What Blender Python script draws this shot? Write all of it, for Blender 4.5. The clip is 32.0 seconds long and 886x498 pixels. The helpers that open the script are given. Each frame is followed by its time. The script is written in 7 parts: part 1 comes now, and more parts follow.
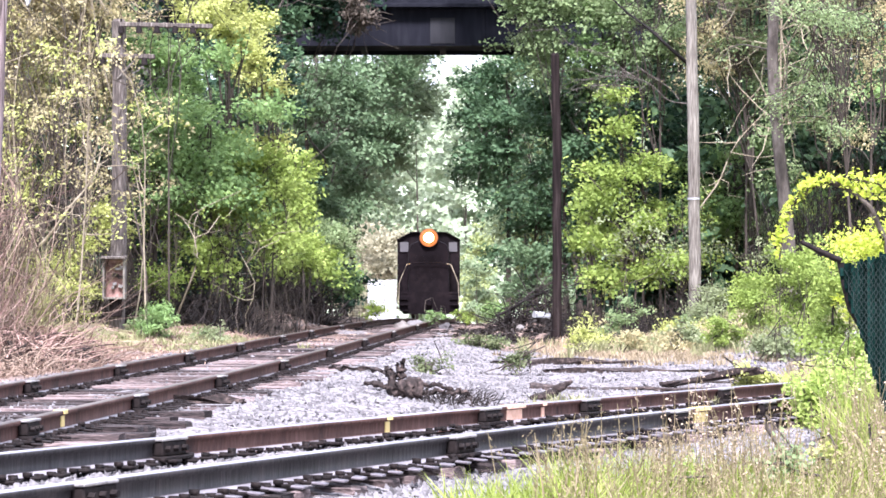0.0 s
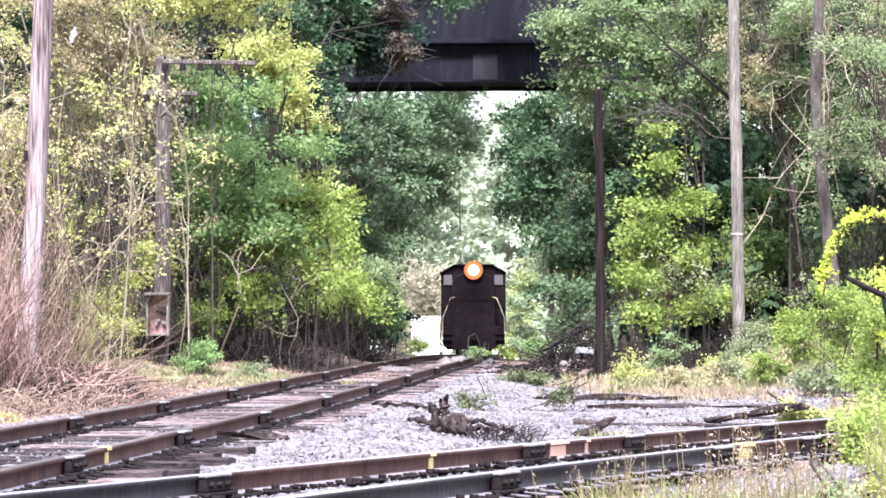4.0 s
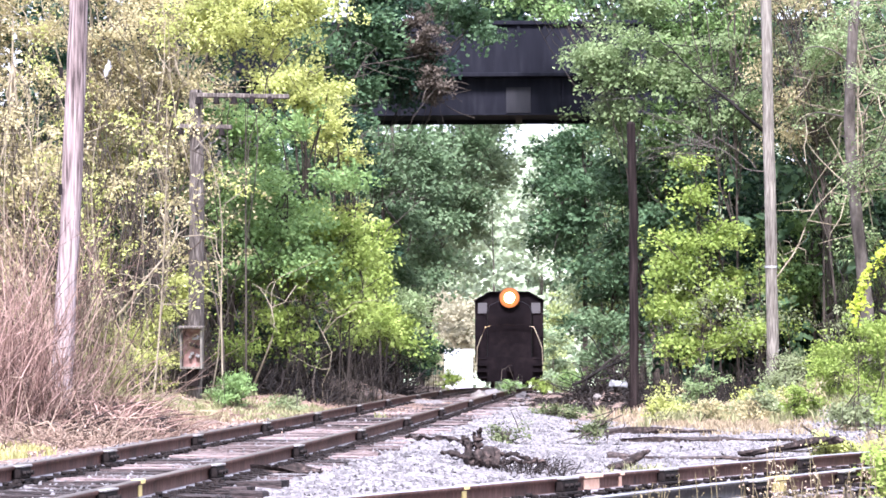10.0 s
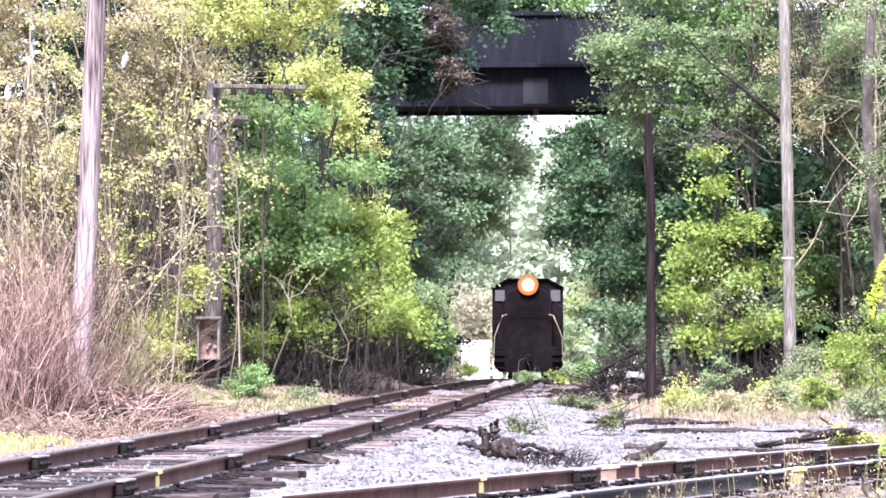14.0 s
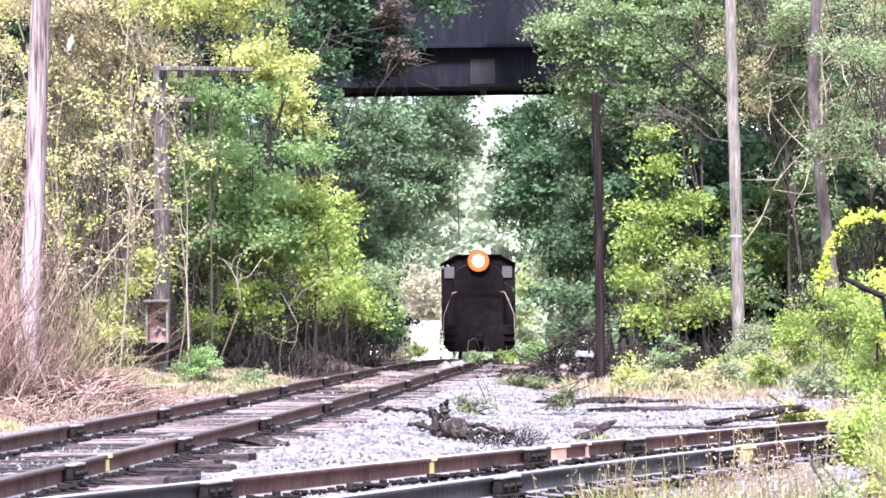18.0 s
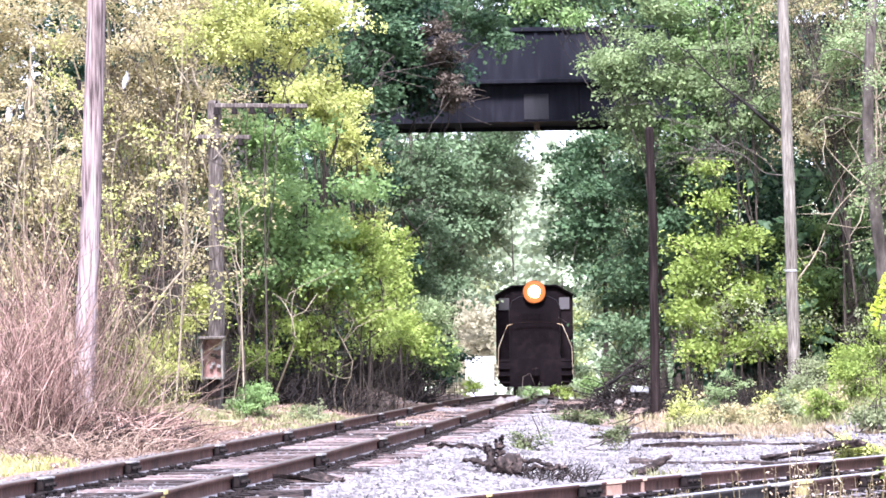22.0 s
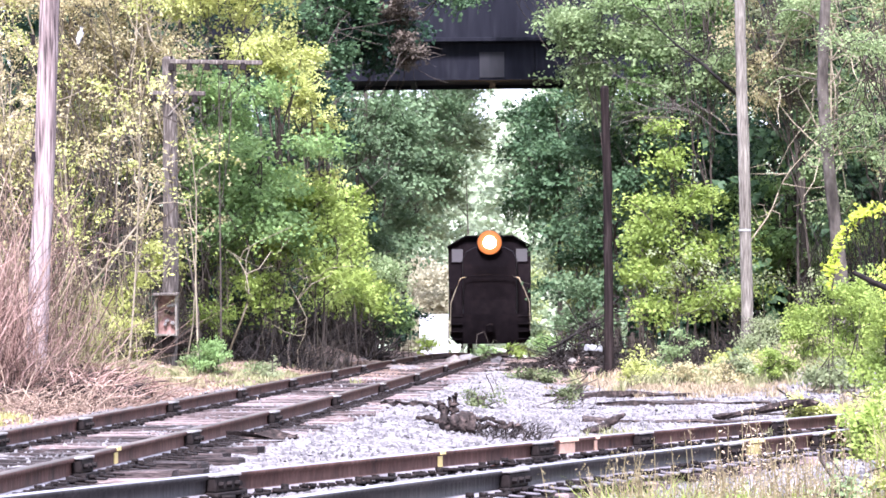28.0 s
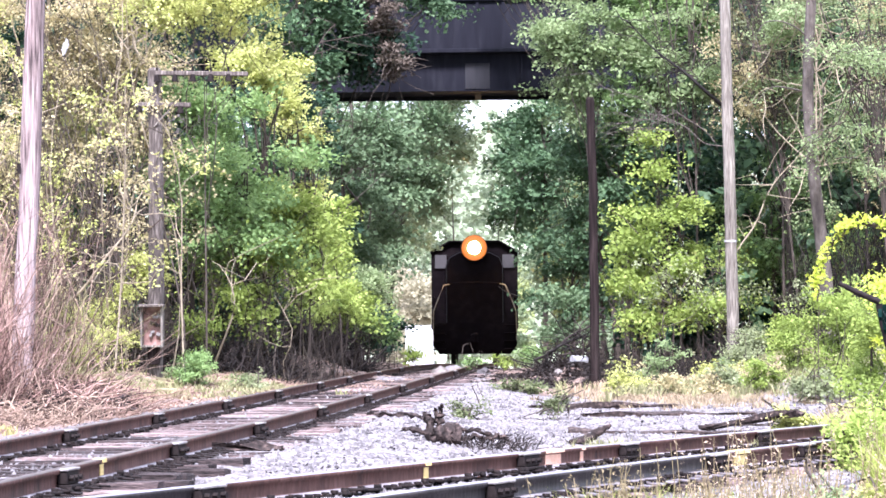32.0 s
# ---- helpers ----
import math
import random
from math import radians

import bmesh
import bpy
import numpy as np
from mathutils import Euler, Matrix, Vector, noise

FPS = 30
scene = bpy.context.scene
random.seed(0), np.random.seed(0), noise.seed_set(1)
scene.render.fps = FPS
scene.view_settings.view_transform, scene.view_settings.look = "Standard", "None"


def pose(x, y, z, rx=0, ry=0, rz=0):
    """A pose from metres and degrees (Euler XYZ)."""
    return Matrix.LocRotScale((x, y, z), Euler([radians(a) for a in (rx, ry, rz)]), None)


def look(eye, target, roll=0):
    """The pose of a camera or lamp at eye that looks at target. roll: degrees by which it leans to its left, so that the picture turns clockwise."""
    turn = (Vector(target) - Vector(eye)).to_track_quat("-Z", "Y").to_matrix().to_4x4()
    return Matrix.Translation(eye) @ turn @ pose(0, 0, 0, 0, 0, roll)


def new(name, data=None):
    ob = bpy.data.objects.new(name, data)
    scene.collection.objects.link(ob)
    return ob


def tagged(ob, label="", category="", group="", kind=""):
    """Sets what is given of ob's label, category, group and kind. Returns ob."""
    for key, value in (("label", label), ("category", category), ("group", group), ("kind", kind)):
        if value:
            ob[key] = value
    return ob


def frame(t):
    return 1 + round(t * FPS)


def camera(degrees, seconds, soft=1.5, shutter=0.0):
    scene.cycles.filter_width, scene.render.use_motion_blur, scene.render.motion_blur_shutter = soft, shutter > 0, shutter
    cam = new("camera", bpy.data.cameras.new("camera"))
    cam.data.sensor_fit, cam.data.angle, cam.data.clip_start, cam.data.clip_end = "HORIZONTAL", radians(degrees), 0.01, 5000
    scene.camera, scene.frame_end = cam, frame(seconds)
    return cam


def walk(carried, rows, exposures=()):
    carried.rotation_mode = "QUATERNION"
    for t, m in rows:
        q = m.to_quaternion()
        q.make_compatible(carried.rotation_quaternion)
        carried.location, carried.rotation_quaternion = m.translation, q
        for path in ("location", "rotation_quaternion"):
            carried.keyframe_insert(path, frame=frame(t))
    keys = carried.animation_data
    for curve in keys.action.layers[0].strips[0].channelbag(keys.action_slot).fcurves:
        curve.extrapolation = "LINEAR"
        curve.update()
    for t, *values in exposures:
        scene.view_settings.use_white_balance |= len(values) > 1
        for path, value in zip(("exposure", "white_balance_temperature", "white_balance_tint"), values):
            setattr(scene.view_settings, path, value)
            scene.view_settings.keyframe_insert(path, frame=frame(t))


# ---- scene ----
# ---- camera: hand-held on one spot, long lens; only its aim wanders ----
cam = camera(20.0, 32.0, soft=1.65)
EYE = (0.0, 0.0, 1.6)
AIM = [
    (0.0, 0.000, 1.340, 0.000),
    (0.5, -0.016, 1.516, 0.083),
    (1.0, -0.094, 1.644, 0.244),
    (1.5, 0.656, 2.002, 0.375),
    (2.0, 0.947, 2.298, 0.383),
    (2.5, 1.126, 2.535, 0.373),
    (4.5, 0.830, 1.974, -0.059),
    (5.0, 0.518, 1.834, -0.117),
    (5.5, 0.190, 1.803, -0.174),
    (6.0, -0.046, 1.810, -0.169),
    (6.5, -0.005, 1.800, -0.188),
    (7.0, 0.213, 1.803, -0.126),
    (7.5, 0.671, 1.896, -0.055),
    (8.0, 1.153, 2.150, -0.040),
    (8.5, 1.540, 2.446, 0.057),
    (9.0, 1.667, 2.695, 0.080),
    (9.5, 1.649, 2.821, 0.082),
    (10.0, 1.746, 2.916, 0.088),
    (10.5, 1.925, 2.992, 0.057),
    (11.0, 2.171, 3.037, 0.021),
    (11.5, 2.306, 2.892, 0.033),
    (12.0, 2.342, 2.852, 0.040),
    (12.5, 2.319, 2.835, 0.057),
    (13.0, 2.284, 2.853, 0.040),
    (13.5, 2.189, 2.711, 0.037),
    (15.5, 2.031, 2.754, 0.092),
    (16.0, 1.937, 3.014, 0.232),
    (16.5, 1.733, 3.147, 0.322),
    (17.0, 1.428, 3.003, 0.452),
    (17.5, 1.170, 2.627, 0.520),
    (18.0, 0.982, 2.267, 0.576),
    (18.5, 0.944, 2.026, 0.680),
    (19.0, 1.008, 1.962, 0.826),
    (19.5, 1.206, 1.998, 0.885),
    (20.0, 1.470, 2.093, 0.918),
    (20.5, 1.786, 2.256, 0.925),
    (21.0, 2.121, 2.563, 0.885),
    (21.5, 2.322, 2.887, 0.841),
    (22.0, 2.227, 3.093, 0.737),
    (22.5, 1.995, 3.109, 0.605),
    (23.0, 1.704, 2.783, 0.432),
    (23.5, 1.566, 2.569, 0.316),
    (24.0, 1.453, 2.402, 0.253),
    (24.5, 1.371, 2.349, 0.242),
    (25.0, 1.256, 2.323, 0.327),
    (25.5, 1.084, 2.235, 0.451),
    (27.5, 0.985, 2.017, 0.452),
    (28.0, 1.180, 2.122, 0.473),
    (28.5, 1.314, 2.278, 0.589),
    (29.0, 1.377, 2.372, 0.685),
    (29.5, 1.341, 2.386, 0.719),
    (30.0, 1.145, 2.360, 0.693),
    (30.5, 0.970, 2.345, 0.635),
    (31.0, 0.833, 2.356, 0.550),
    (31.5, 0.814, 2.397, 0.500),
    (32.0, 0.857, 2.373, 0.532),
]
walk(cam, [(t, pose(*EYE, 90 + pitch, roll, yaw)) for t, yaw, pitch, roll in AIM],
     [(0.0, 1.6, 5800, 22.0), (9.0, 1.61, 5800, 22.0), (11.0, 1.74, 5700, 25.0), (32.0, 1.74, 5700, 25.0)])

# ---- light: bright overcast after rain ----
SUN_UP, SUN_TURN = 56.0, 187.0      # elevation; compass turn of the direction the sun stands in
world = bpy.data.worlds.new("sky")
scene.world = world
world.use_nodes = True
wn, wl = world.node_tree.nodes, world.node_tree.links
sky = wn.new("ShaderNodeTexSky")
sky.sky_type, sky.sun_disc = "NISHITA", False
sky.sun_elevation, sky.sun_rotation = radians(SUN_UP), radians(SUN_TURN)
sky.air_density, sky.dust_density, sky.ozone_density = 1.0, 4.0, 0.6
veil = wn.new("ShaderNodeMix")      # the cloud cover greys the sky
veil.data_type = "RGBA"
veil.inputs[0].default_value = 0.72
veil.inputs[7].default_value = (9.5, 9.9, 10.4, 1)
wl.new(sky.outputs[0], veil.inputs[6])
wl.new(veil.outputs[2], wn["Background"].inputs[0])
wn["Background"].inputs[1].default_value = 0.1
sun = new("sun", bpy.data.lights.new("sun", "SUN"))
sun.data.energy, sun.data.angle, sun.data.color = 4.7, radians(12), (1.0, 0.95, 0.88)
a, e = radians(SUN_TURN), radians(SUN_UP)
sun.matrix_basis = look((0, 0, 60), Vector((0, 0, 60)) - Vector((math.sin(a) * math.cos(e), math.cos(a) * math.cos(e), math.sin(e))))


# ---- materials ----
def material(name, rough=0.8, metal=0.0, spec=0.3):
    m = bpy.data.materials.new(name)
    m.use_nodes = True
    b = m.node_tree.nodes["Principled BSDF"]
    b.inputs["Roughness"].default_value, b.inputs["Metallic"].default_value = rough, metal
    b.inputs["Specular IOR Level"].default_value = spec
    return m, m.node_tree.nodes, m.node_tree.links, b


def ramp(nodes, stops):
    r = nodes.new("ShaderNodeValToRGB")
    el = r.color_ramp.elements
    while len(el) < len(stops):
        el.new(0.5)
    for q, (at, c) in zip(el, stops):
        q.position, q.color = at, (*c, 1)
    return r


def speckled(name, stops, scale=8.0, stain=0.6, rough=0.8, metal=0.0, bump=0.3, stretch=(1, 1, 1), spec=0.3, pieces=0.0, reach=0.02):
    """A surface of mottled colour at two scales, with fine relief; pieces: how far single pieces differ."""
    m, n, l, b = material(name, rough, metal, spec)
    co = n.new("ShaderNodeTexCoord")
    mp = n.new("ShaderNodeMapping")
    mp.inputs["Scale"].default_value = stretch
    l.new(co.outputs["Object"], mp.inputs[0])
    fine, wide = n.new("ShaderNodeTexNoise"), n.new("ShaderNodeTexNoise")
    fine.inputs["Scale"].default_value, fine.inputs["Detail"].default_value = scale, 6
    wide.inputs["Scale"].default_value, wide.inputs["Detail"].default_value = scale * 0.13, 3
    l.new(mp.outputs[0], fine.inputs["Vector"])
    l.new(mp.outputs[0], wide.inputs["Vector"])
    mix = n.new("ShaderNodeMath")
    mix.operation = "MULTIPLY_ADD"
    mix.inputs[1].default_value = stain
    l.new(wide.outputs[0], mix.inputs[0])
    scaled = n.new("ShaderNodeMath")
    scaled.operation = "MULTIPLY"
    scaled.inputs[1].default_value = 1 - stain
    l.new(fine.outputs[0], scaled.inputs[0])
    l.new(scaled.outputs[0], mix.inputs[2])
    last = mix
    if pieces:
        geo, own = n.new("ShaderNodeNewGeometry"), n.new("ShaderNodeObjectInfo")
        add = n.new("ShaderNodeMath")
        add.operation = "ADD"
        l.new(geo.outputs["Random Per Island"], add.inputs[0])
        l.new(own.outputs["Random"], add.inputs[1])
        wrap = n.new("ShaderNodeMath")
        wrap.operation = "FRACT"
        l.new(add.outputs[0], wrap.inputs[0])
        shift = n.new("ShaderNodeMath")
        shift.operation = "MULTIPLY_ADD"
        shift.inputs[1].default_value = pieces
        l.new(wrap.outputs[0], shift.inputs[0])
        lower = n.new("ShaderNodeMath")
        lower.operation = "SUBTRACT"
        lower.inputs[1].default_value = pieces / 2
        l.new(mix.outputs[0], lower.inputs[0])
        l.new(lower.outputs[0], shift.inputs[2])
        last = shift
    r = ramp(n, stops)
    l.new(last.outputs[0], r.inputs[0])
    l.new(r.outputs[0], b.inputs["Base Color"])
    if bump:
        bp = n.new("ShaderNodeBump")
        bp.inputs["Strength"].default_value, bp.inputs["Distance"].default_value = bump, reach
        l.new(fine.outputs[0], bp.inputs["Height"])
        l.new(bp.outputs[0], b.inputs["Normal"])
    return m


def leafy(name, dark, mid, light, thin=0.36):
    """Leaves: each its own tone, light passing through."""
    m, n, l, b = material(name, 0.55, 0.0, 0.22)
    geo, co = n.new("ShaderNodeNewGeometry"), n.new("ShaderNodeTexCoord")
    wide = n.new("ShaderNodeTexNoise")
    wide.inputs["Scale"].default_value, wide.inputs["Detail"].default_value = 1.7, 4
    l.new(co.outputs["Object"], wide.inputs["Vector"])
    mix = n.new("ShaderNodeMath")
    mix.operation = "MULTIPLY_ADD"
    mix.inputs[1].default_value = 0.26
    l.new(geo.outputs["Random Per Island"], mix.inputs[0])
    half = n.new("ShaderNodeMath")
    half.operation = "MULTIPLY"
    half.inputs[1].default_value = 0.74
    l.new(wide.outputs[0], half.inputs[0])
    l.new(half.outputs[0], mix.inputs[2])
    r = ramp(n, [(0.1, dark), (0.5, mid), (0.9, light)])
    l.new(mix.outputs[0], r.inputs[0])
    l.new(r.outputs[0], b.inputs["Base Color"])
    tr = n.new("ShaderNodeBsdfTranslucent")
    l.new(r.outputs[0], tr.inputs[0])
    mx = n.new("ShaderNodeMixShader")
    mx.inputs[0].default_value = thin
    l.new(b.outputs[0], mx.inputs[1])
    l.new(tr.outputs[0], mx.inputs[2])
    l.new(mx.outputs[0], n["Material Output"].inputs[0])
    return m


def glowing(name, colour, strength):
    m, n, l, b = material(name, 0.3)
    b.inputs["Base Color"].default_value = (0.02, 0.015, 0.012, 1)
    b.inputs["Emission Color"].default_value = (*colour, 1)
    b.inputs["Emission Strength"].default_value = strength
    return m


RUST = speckled("rusty_rail_steel", [(0.3, (0.022, 0.014, 0.012)), (0.5, (0.085, 0.042, 0.033)), (0.72, (0.165, 0.092, 0.074))], 12, 0.5, 0.75, 0.2, 0.3, (2.2, 2.2, 0.5))
GREY_RAIL = speckled("dark_oiled_rail_steel", [(0.3, (0.014, 0.013, 0.014)), (0.5, (0.04, 0.037, 0.038)), (0.75, (0.085, 0.072, 0.07))], 10, 0.55, 0.55, 0.3, 0.3, (2.5, 2.5, 0.35))
POLISHED = speckled("worn_rail_head", [(0.3, (0.2, 0.19, 0.2)), (0.7, (0.46, 0.46, 0.5))], 9, 0.6, 0.45, 0.7, 0.1, (0.3, 0.3, 1))
DULL_HEAD = speckled("dull_rail_head", [(0.3, (0.05, 0.04, 0.035)), (0.7, (0.17, 0.14, 0.12))], 9, 0.6, 0.5, 0.6, 0.1, (0.3, 0.3, 1))
# Wet foot steel, its sky sheen painted in as a pale base colour.
SHEEN_FOOT = speckled("sheen_pale_rail_foot", [(0.3, (0.09, 0.08, 0.088)), (0.7, (0.33, 0.305, 0.325))], 12, 0.5, 0.4, 0.1, 0.2, (0.4, 0.4, 1), spec=0.7)
# Wet plates; the sky they mirror is put in as a pale lavender tone.
SHEEN_PLATE = speckled("sheen_pale_tie_plate", [(0.3, (0.03, 0.026, 0.029)), (0.7, (0.24, 0.215, 0.235))], 12, 0.5, 0.35, 0.3, 0.3, spec=0.6)
IRON = speckled("blackened_iron", [(0.3, (0.005, 0.0045, 0.005)), (0.7, (0.024, 0.018, 0.017))], 30, 0.4, 0.7, 0.1, 0.4, spec=0.12)
# Much paler than the clamps' iron.
PALE_IRON = speckled("pale_iron", [(0.3, (0.14, 0.13, 0.128)), (0.7, (0.4, 0.38, 0.37))], 40, 0.4, 0.4, 0.5, 0.3)
TIE = speckled("creosoted_tie_wood", [(0.3, (0.012, 0.009, 0.009)), (0.5, (0.075, 0.055, 0.053)), (0.72, (0.27, 0.21, 0.2))], 12, 0.35, 0.85, 0, 0.9, (1, 8, 8), pieces=0.4)
STONE = speckled("crushed_stone", [(0.1, (0.05, 0.047, 0.049)), (0.5, (0.128, 0.121, 0.125)), (0.9, (0.19, 0.181, 0.187))], 25, 0.3, 0.85, 0, 0.4, pieces=0.8)
POLE = speckled("weathered_pole_wood", [(0.36, (0.03, 0.022, 0.022)), (0.48, (0.2, 0.155, 0.15)), (0.64, (0.44, 0.375, 0.365))], 16, 0.45, 0.9, 0, 0.8, (2.2, 2.2, 0.14))
GREY_POLE = speckled("grey_pole_wood", [(0.3, (0.05, 0.042, 0.035)), (0.5, (0.16, 0.145, 0.125)), (0.7, (0.32, 0.3, 0.26))], 14, 0.35, 0.9, 0, 0.8, (2.2, 2.2, 0.25))
WORN_POLE = speckled("dark_worn_pole_wood", [(0.32, (0.022, 0.018, 0.016)), (0.5, (0.085, 0.072, 0.064)), (0.68, (0.24, 0.215, 0.19))], 16, 0.3, 0.9, 0, 0.8, (2.2, 2.2, 0.3))
TAR_POLE = speckled("tarred_pole_wood", [(0.3, (0.005, 0.0038, 0.0038)), (0.5, (0.015, 0.0105, 0.0102)), (0.75, (0.045, 0.034, 0.032))], 10, 0.3, 0.85, 0, 0.7, (3, 3, 0.15), spec=0.1)
BARK = speckled("tree_bark", [(0.25, (0.02, 0.016, 0.013)), (0.55, (0.07, 0.057, 0.047)), (0.8, (0.16, 0.135, 0.115))], 9, 0.35, 0.9, 0, 0.9, (3, 3, 0.4))
GREY_BARK = speckled("grey_tree_bark", [(0.3, (0.03, 0.025, 0.022)), (0.5, (0.09, 0.077, 0.067)), (0.7, (0.19, 0.17, 0.15))], 7, 0.4, 0.9, 0, 1.0, (2, 2, 0.6), reach=0.04)
PALE_BARK = speckled("pale_sapling_bark", [(0.25, (0.12, 0.1, 0.07)), (0.55, (0.28, 0.24, 0.17)), (0.8, (0.45, 0.4, 0.31))], 9, 0.35, 0.9, 0, 0.6, (3, 3, 0.4))
TWIG = speckled("dry_twigs", [(0.2, (0.05, 0.033, 0.026)), (0.5, (0.19, 0.132, 0.1)), (0.8, (0.43, 0.33, 0.25))], 5, 0.4, 0.9, 0, 0.3, pieces=0.5)
RED_TWIG = speckled("reddish_dry_twigs", [(0.2, (0.04, 0.022, 0.018)), (0.5, (0.19, 0.112, 0.09)), (0.8, (0.46, 0.32, 0.27))], 5, 0.4, 0.9, 0, 0.3, pieces=0.6)
GREEN_TWIG = speckled("yellow_green_twigs", [(0.2, (0.07, 0.06, 0.03)), (0.5, (0.21, 0.195, 0.09)), (0.8, (0.42, 0.395, 0.215))], 5, 0.4, 0.9, 0, 0.3, pieces=0.5)
# Dark twigs, darkened further so the void under the trees is in their colour.
DARK_TWIG = speckled("dark_twigs_with_shade", [(0.2, (0.004, 0.003, 0.003)), (0.5, (0.013, 0.01, 0.009)), (0.8, (0.045, 0.034, 0.03))], 5, 0.4, 0.85, 0, 0.3, pieces=0.5)
DEAD = speckled("dead_wood", [(0.3, (0.006, 0.0045, 0.004)), (0.5, (0.026, 0.018, 0.016)), (0.72, (0.13, 0.095, 0.083))], 14, 0.3, 0.85, 0, 0.9, (1.5, 1.5, 1.5))
# Dark paint, lifted bluish so the mist before the bridge is in its colour.
GIRDER = speckled("dark_misted_girder_paint", [(0.25, (0.006, 0.0066, 0.0105)), (0.55, (0.016, 0.0168, 0.0238)), (0.8, (0.042, 0.043, 0.052))], 3, 0.55, 0.75, 0.0, 0.3, (2.2, 2.2, 0.35), spec=0.05)
GIRDER_PATCH = speckled("grey_repair_paint", [(0.3, (0.013, 0.0135, 0.018)), (0.7, (0.03, 0.0305, 0.037))], 3, 0.4, 0.75, 0, 0.2, (2, 2, 0.4))
CONCRETE = speckled("stained_concrete", [(0.25, (0.09, 0.08, 0.075)), (0.75, (0.26, 0.24, 0.225))], 3, 0.6, 0.9, 0, 0.5)
LOCO = speckled("sooty_black_paint", [(0.25, (0.003, 0.0024, 0.003)), (0.5, (0.008, 0.006, 0.0072)), (0.75, (0.02, 0.0145, 0.0155))], 4, 0.6, 0.75, 0.0, 0.2, spec=0.03)
LOCO_RED = speckled("faded_maroon_paint", [(0.25, (0.004, 0.0026, 0.003)), (0.75, (0.011, 0.0075, 0.0085))], 4, 0.6, 0.75, 0.0, 0.2, spec=0.03)
RAILING = speckled("pale_handrail_paint", [(0.3, (0.14, 0.115, 0.08)), (0.7, (0.3, 0.26, 0.19))], 20, 0.4, 0.5, 0.1, 0.1)
GRIMY = speckled("grimy_white_plastic", [(0.3, (0.16, 0.16, 0.165)), (0.7, (0.5, 0.51, 0.53))], 9, 0.6, 0.6, 0, 0.2)
YELLOW = speckled("yellow_paint", [(0.3, (0.62, 0.48, 0.16)), (0.7, (0.85, 0.7, 0.32))], 30, 0.4, 0.7, 0, 0.2)
ORANGE = speckled("faded_orange_paint", [(0.3, (0.55, 0.3, 0.2)), (0.7, (0.85, 0.58, 0.44))], 25, 0.4, 0.8, 0, 0.2)
WHITE = speckled("white_sheet_metal", [(0.3, (0.5, 0.51, 0.54)), (0.7, (0.62, 0.63, 0.66))], 3, 0.6, 0.5, 0, 0.1)
BOXPAINT = speckled("peeling_box_paint", [(0.25, (0.1, 0.055, 0.048)), (0.5, (0.3, 0.18, 0.155)), (0.72, (0.55, 0.42, 0.38))], 9, 0.35, 0.85, 0, 0.5)
SLAT = speckled("green_fence_slats", [(0.2, (0.001, 0.004, 0.0035)), (0.5, (0.0025, 0.0115, 0.0095)), (0.8, (0.009, 0.032, 0.027))], 20, 0.4, 0.95, 0, 0.3, pieces=0.5, spec=0.05)
WIRE = speckled("dull_galvanised_wire", [(0.3, (0.016, 0.026, 0.025)), (0.7, (0.075, 0.095, 0.09))], 40, 0.4, 0.5, 0.6, 0.1)
LAMP_GLOW = glowing("headlight_lens", (1.0, 0.62, 0.26), 260.0)
# Two faintly emitting oranges that imitate the halo round the lit lens.
GLOW_RING = glowing("headlight_glow_ring", (1.0, 0.5, 0.13), 0.42)
OUTER_GLOW_RING = glowing("headlight_outer_glow_ring", (1.0, 0.25, 0.025), 0.3)

LEAF_YELLOW = leafy("young_yellow_leaves", (0.17, 0.195, 0.055), (0.43, 0.465, 0.145), (0.63, 0.665, 0.28))
LEAF_LIME = leafy("lime_leaves", (0.085, 0.142, 0.03), (0.225, 0.305, 0.066), (0.41, 0.49, 0.135))
LEAF_MID = leafy("mid_green_leaves", (0.055, 0.105, 0.038), (0.205, 0.32, 0.115), (0.41, 0.555, 0.22))
LEAF_SPRAY = leafy("bright_spring_leaves", (0.12, 0.185, 0.04), (0.31, 0.4, 0.095), (0.53, 0.62, 0.2), 0.4)
LEAF_DARK = leafy("dark_green_leaves", (0.022, 0.05, 0.027), (0.08, 0.145, 0.07), (0.2, 0.305, 0.15), 0.34)
LEAF_GREY = leafy("grey_green_leaves", (0.09, 0.115, 0.055), (0.23, 0.27, 0.14), (0.42, 0.46, 0.27))
LEAF_TAN = leafy("budding_tan_leaves", (0.18, 0.155, 0.08), (0.4, 0.355, 0.19), (0.6, 0.545, 0.33))
LEAF_BROWN = leafy("dead_brown_leaves", (0.04, 0.032, 0.026), (0.115, 0.093, 0.073), (0.24, 0.205, 0.165))
# Distance haze is put into this leaf colour as paleness.
LEAF_PALE = leafy("haze_paled_distant_leaves", (0.29, 0.36, 0.235), (0.37, 0.44, 0.3), (0.45, 0.51, 0.37), 0.4)
LEAF_SAND = leafy("pale_dry_leaves", (0.24, 0.225, 0.145), (0.34, 0.32, 0.215), (0.43, 0.41, 0.29), 0.4)
LEAF_VINE = leafy("bright_vine_leaves", (0.28, 0.36, 0.04), (0.5, 0.58, 0.08), (0.68, 0.74, 0.18), 0.45)
LEAF_WEED = leafy("dark_olive_weeds", (0.04, 0.055, 0.025), (0.11, 0.135, 0.06), (0.23, 0.26, 0.125), 0.25)
SAGE = leafy("dull_rough_grass", (0.12, 0.13, 0.055), (0.27, 0.275, 0.135), (0.44, 0.43, 0.26), 0.3)
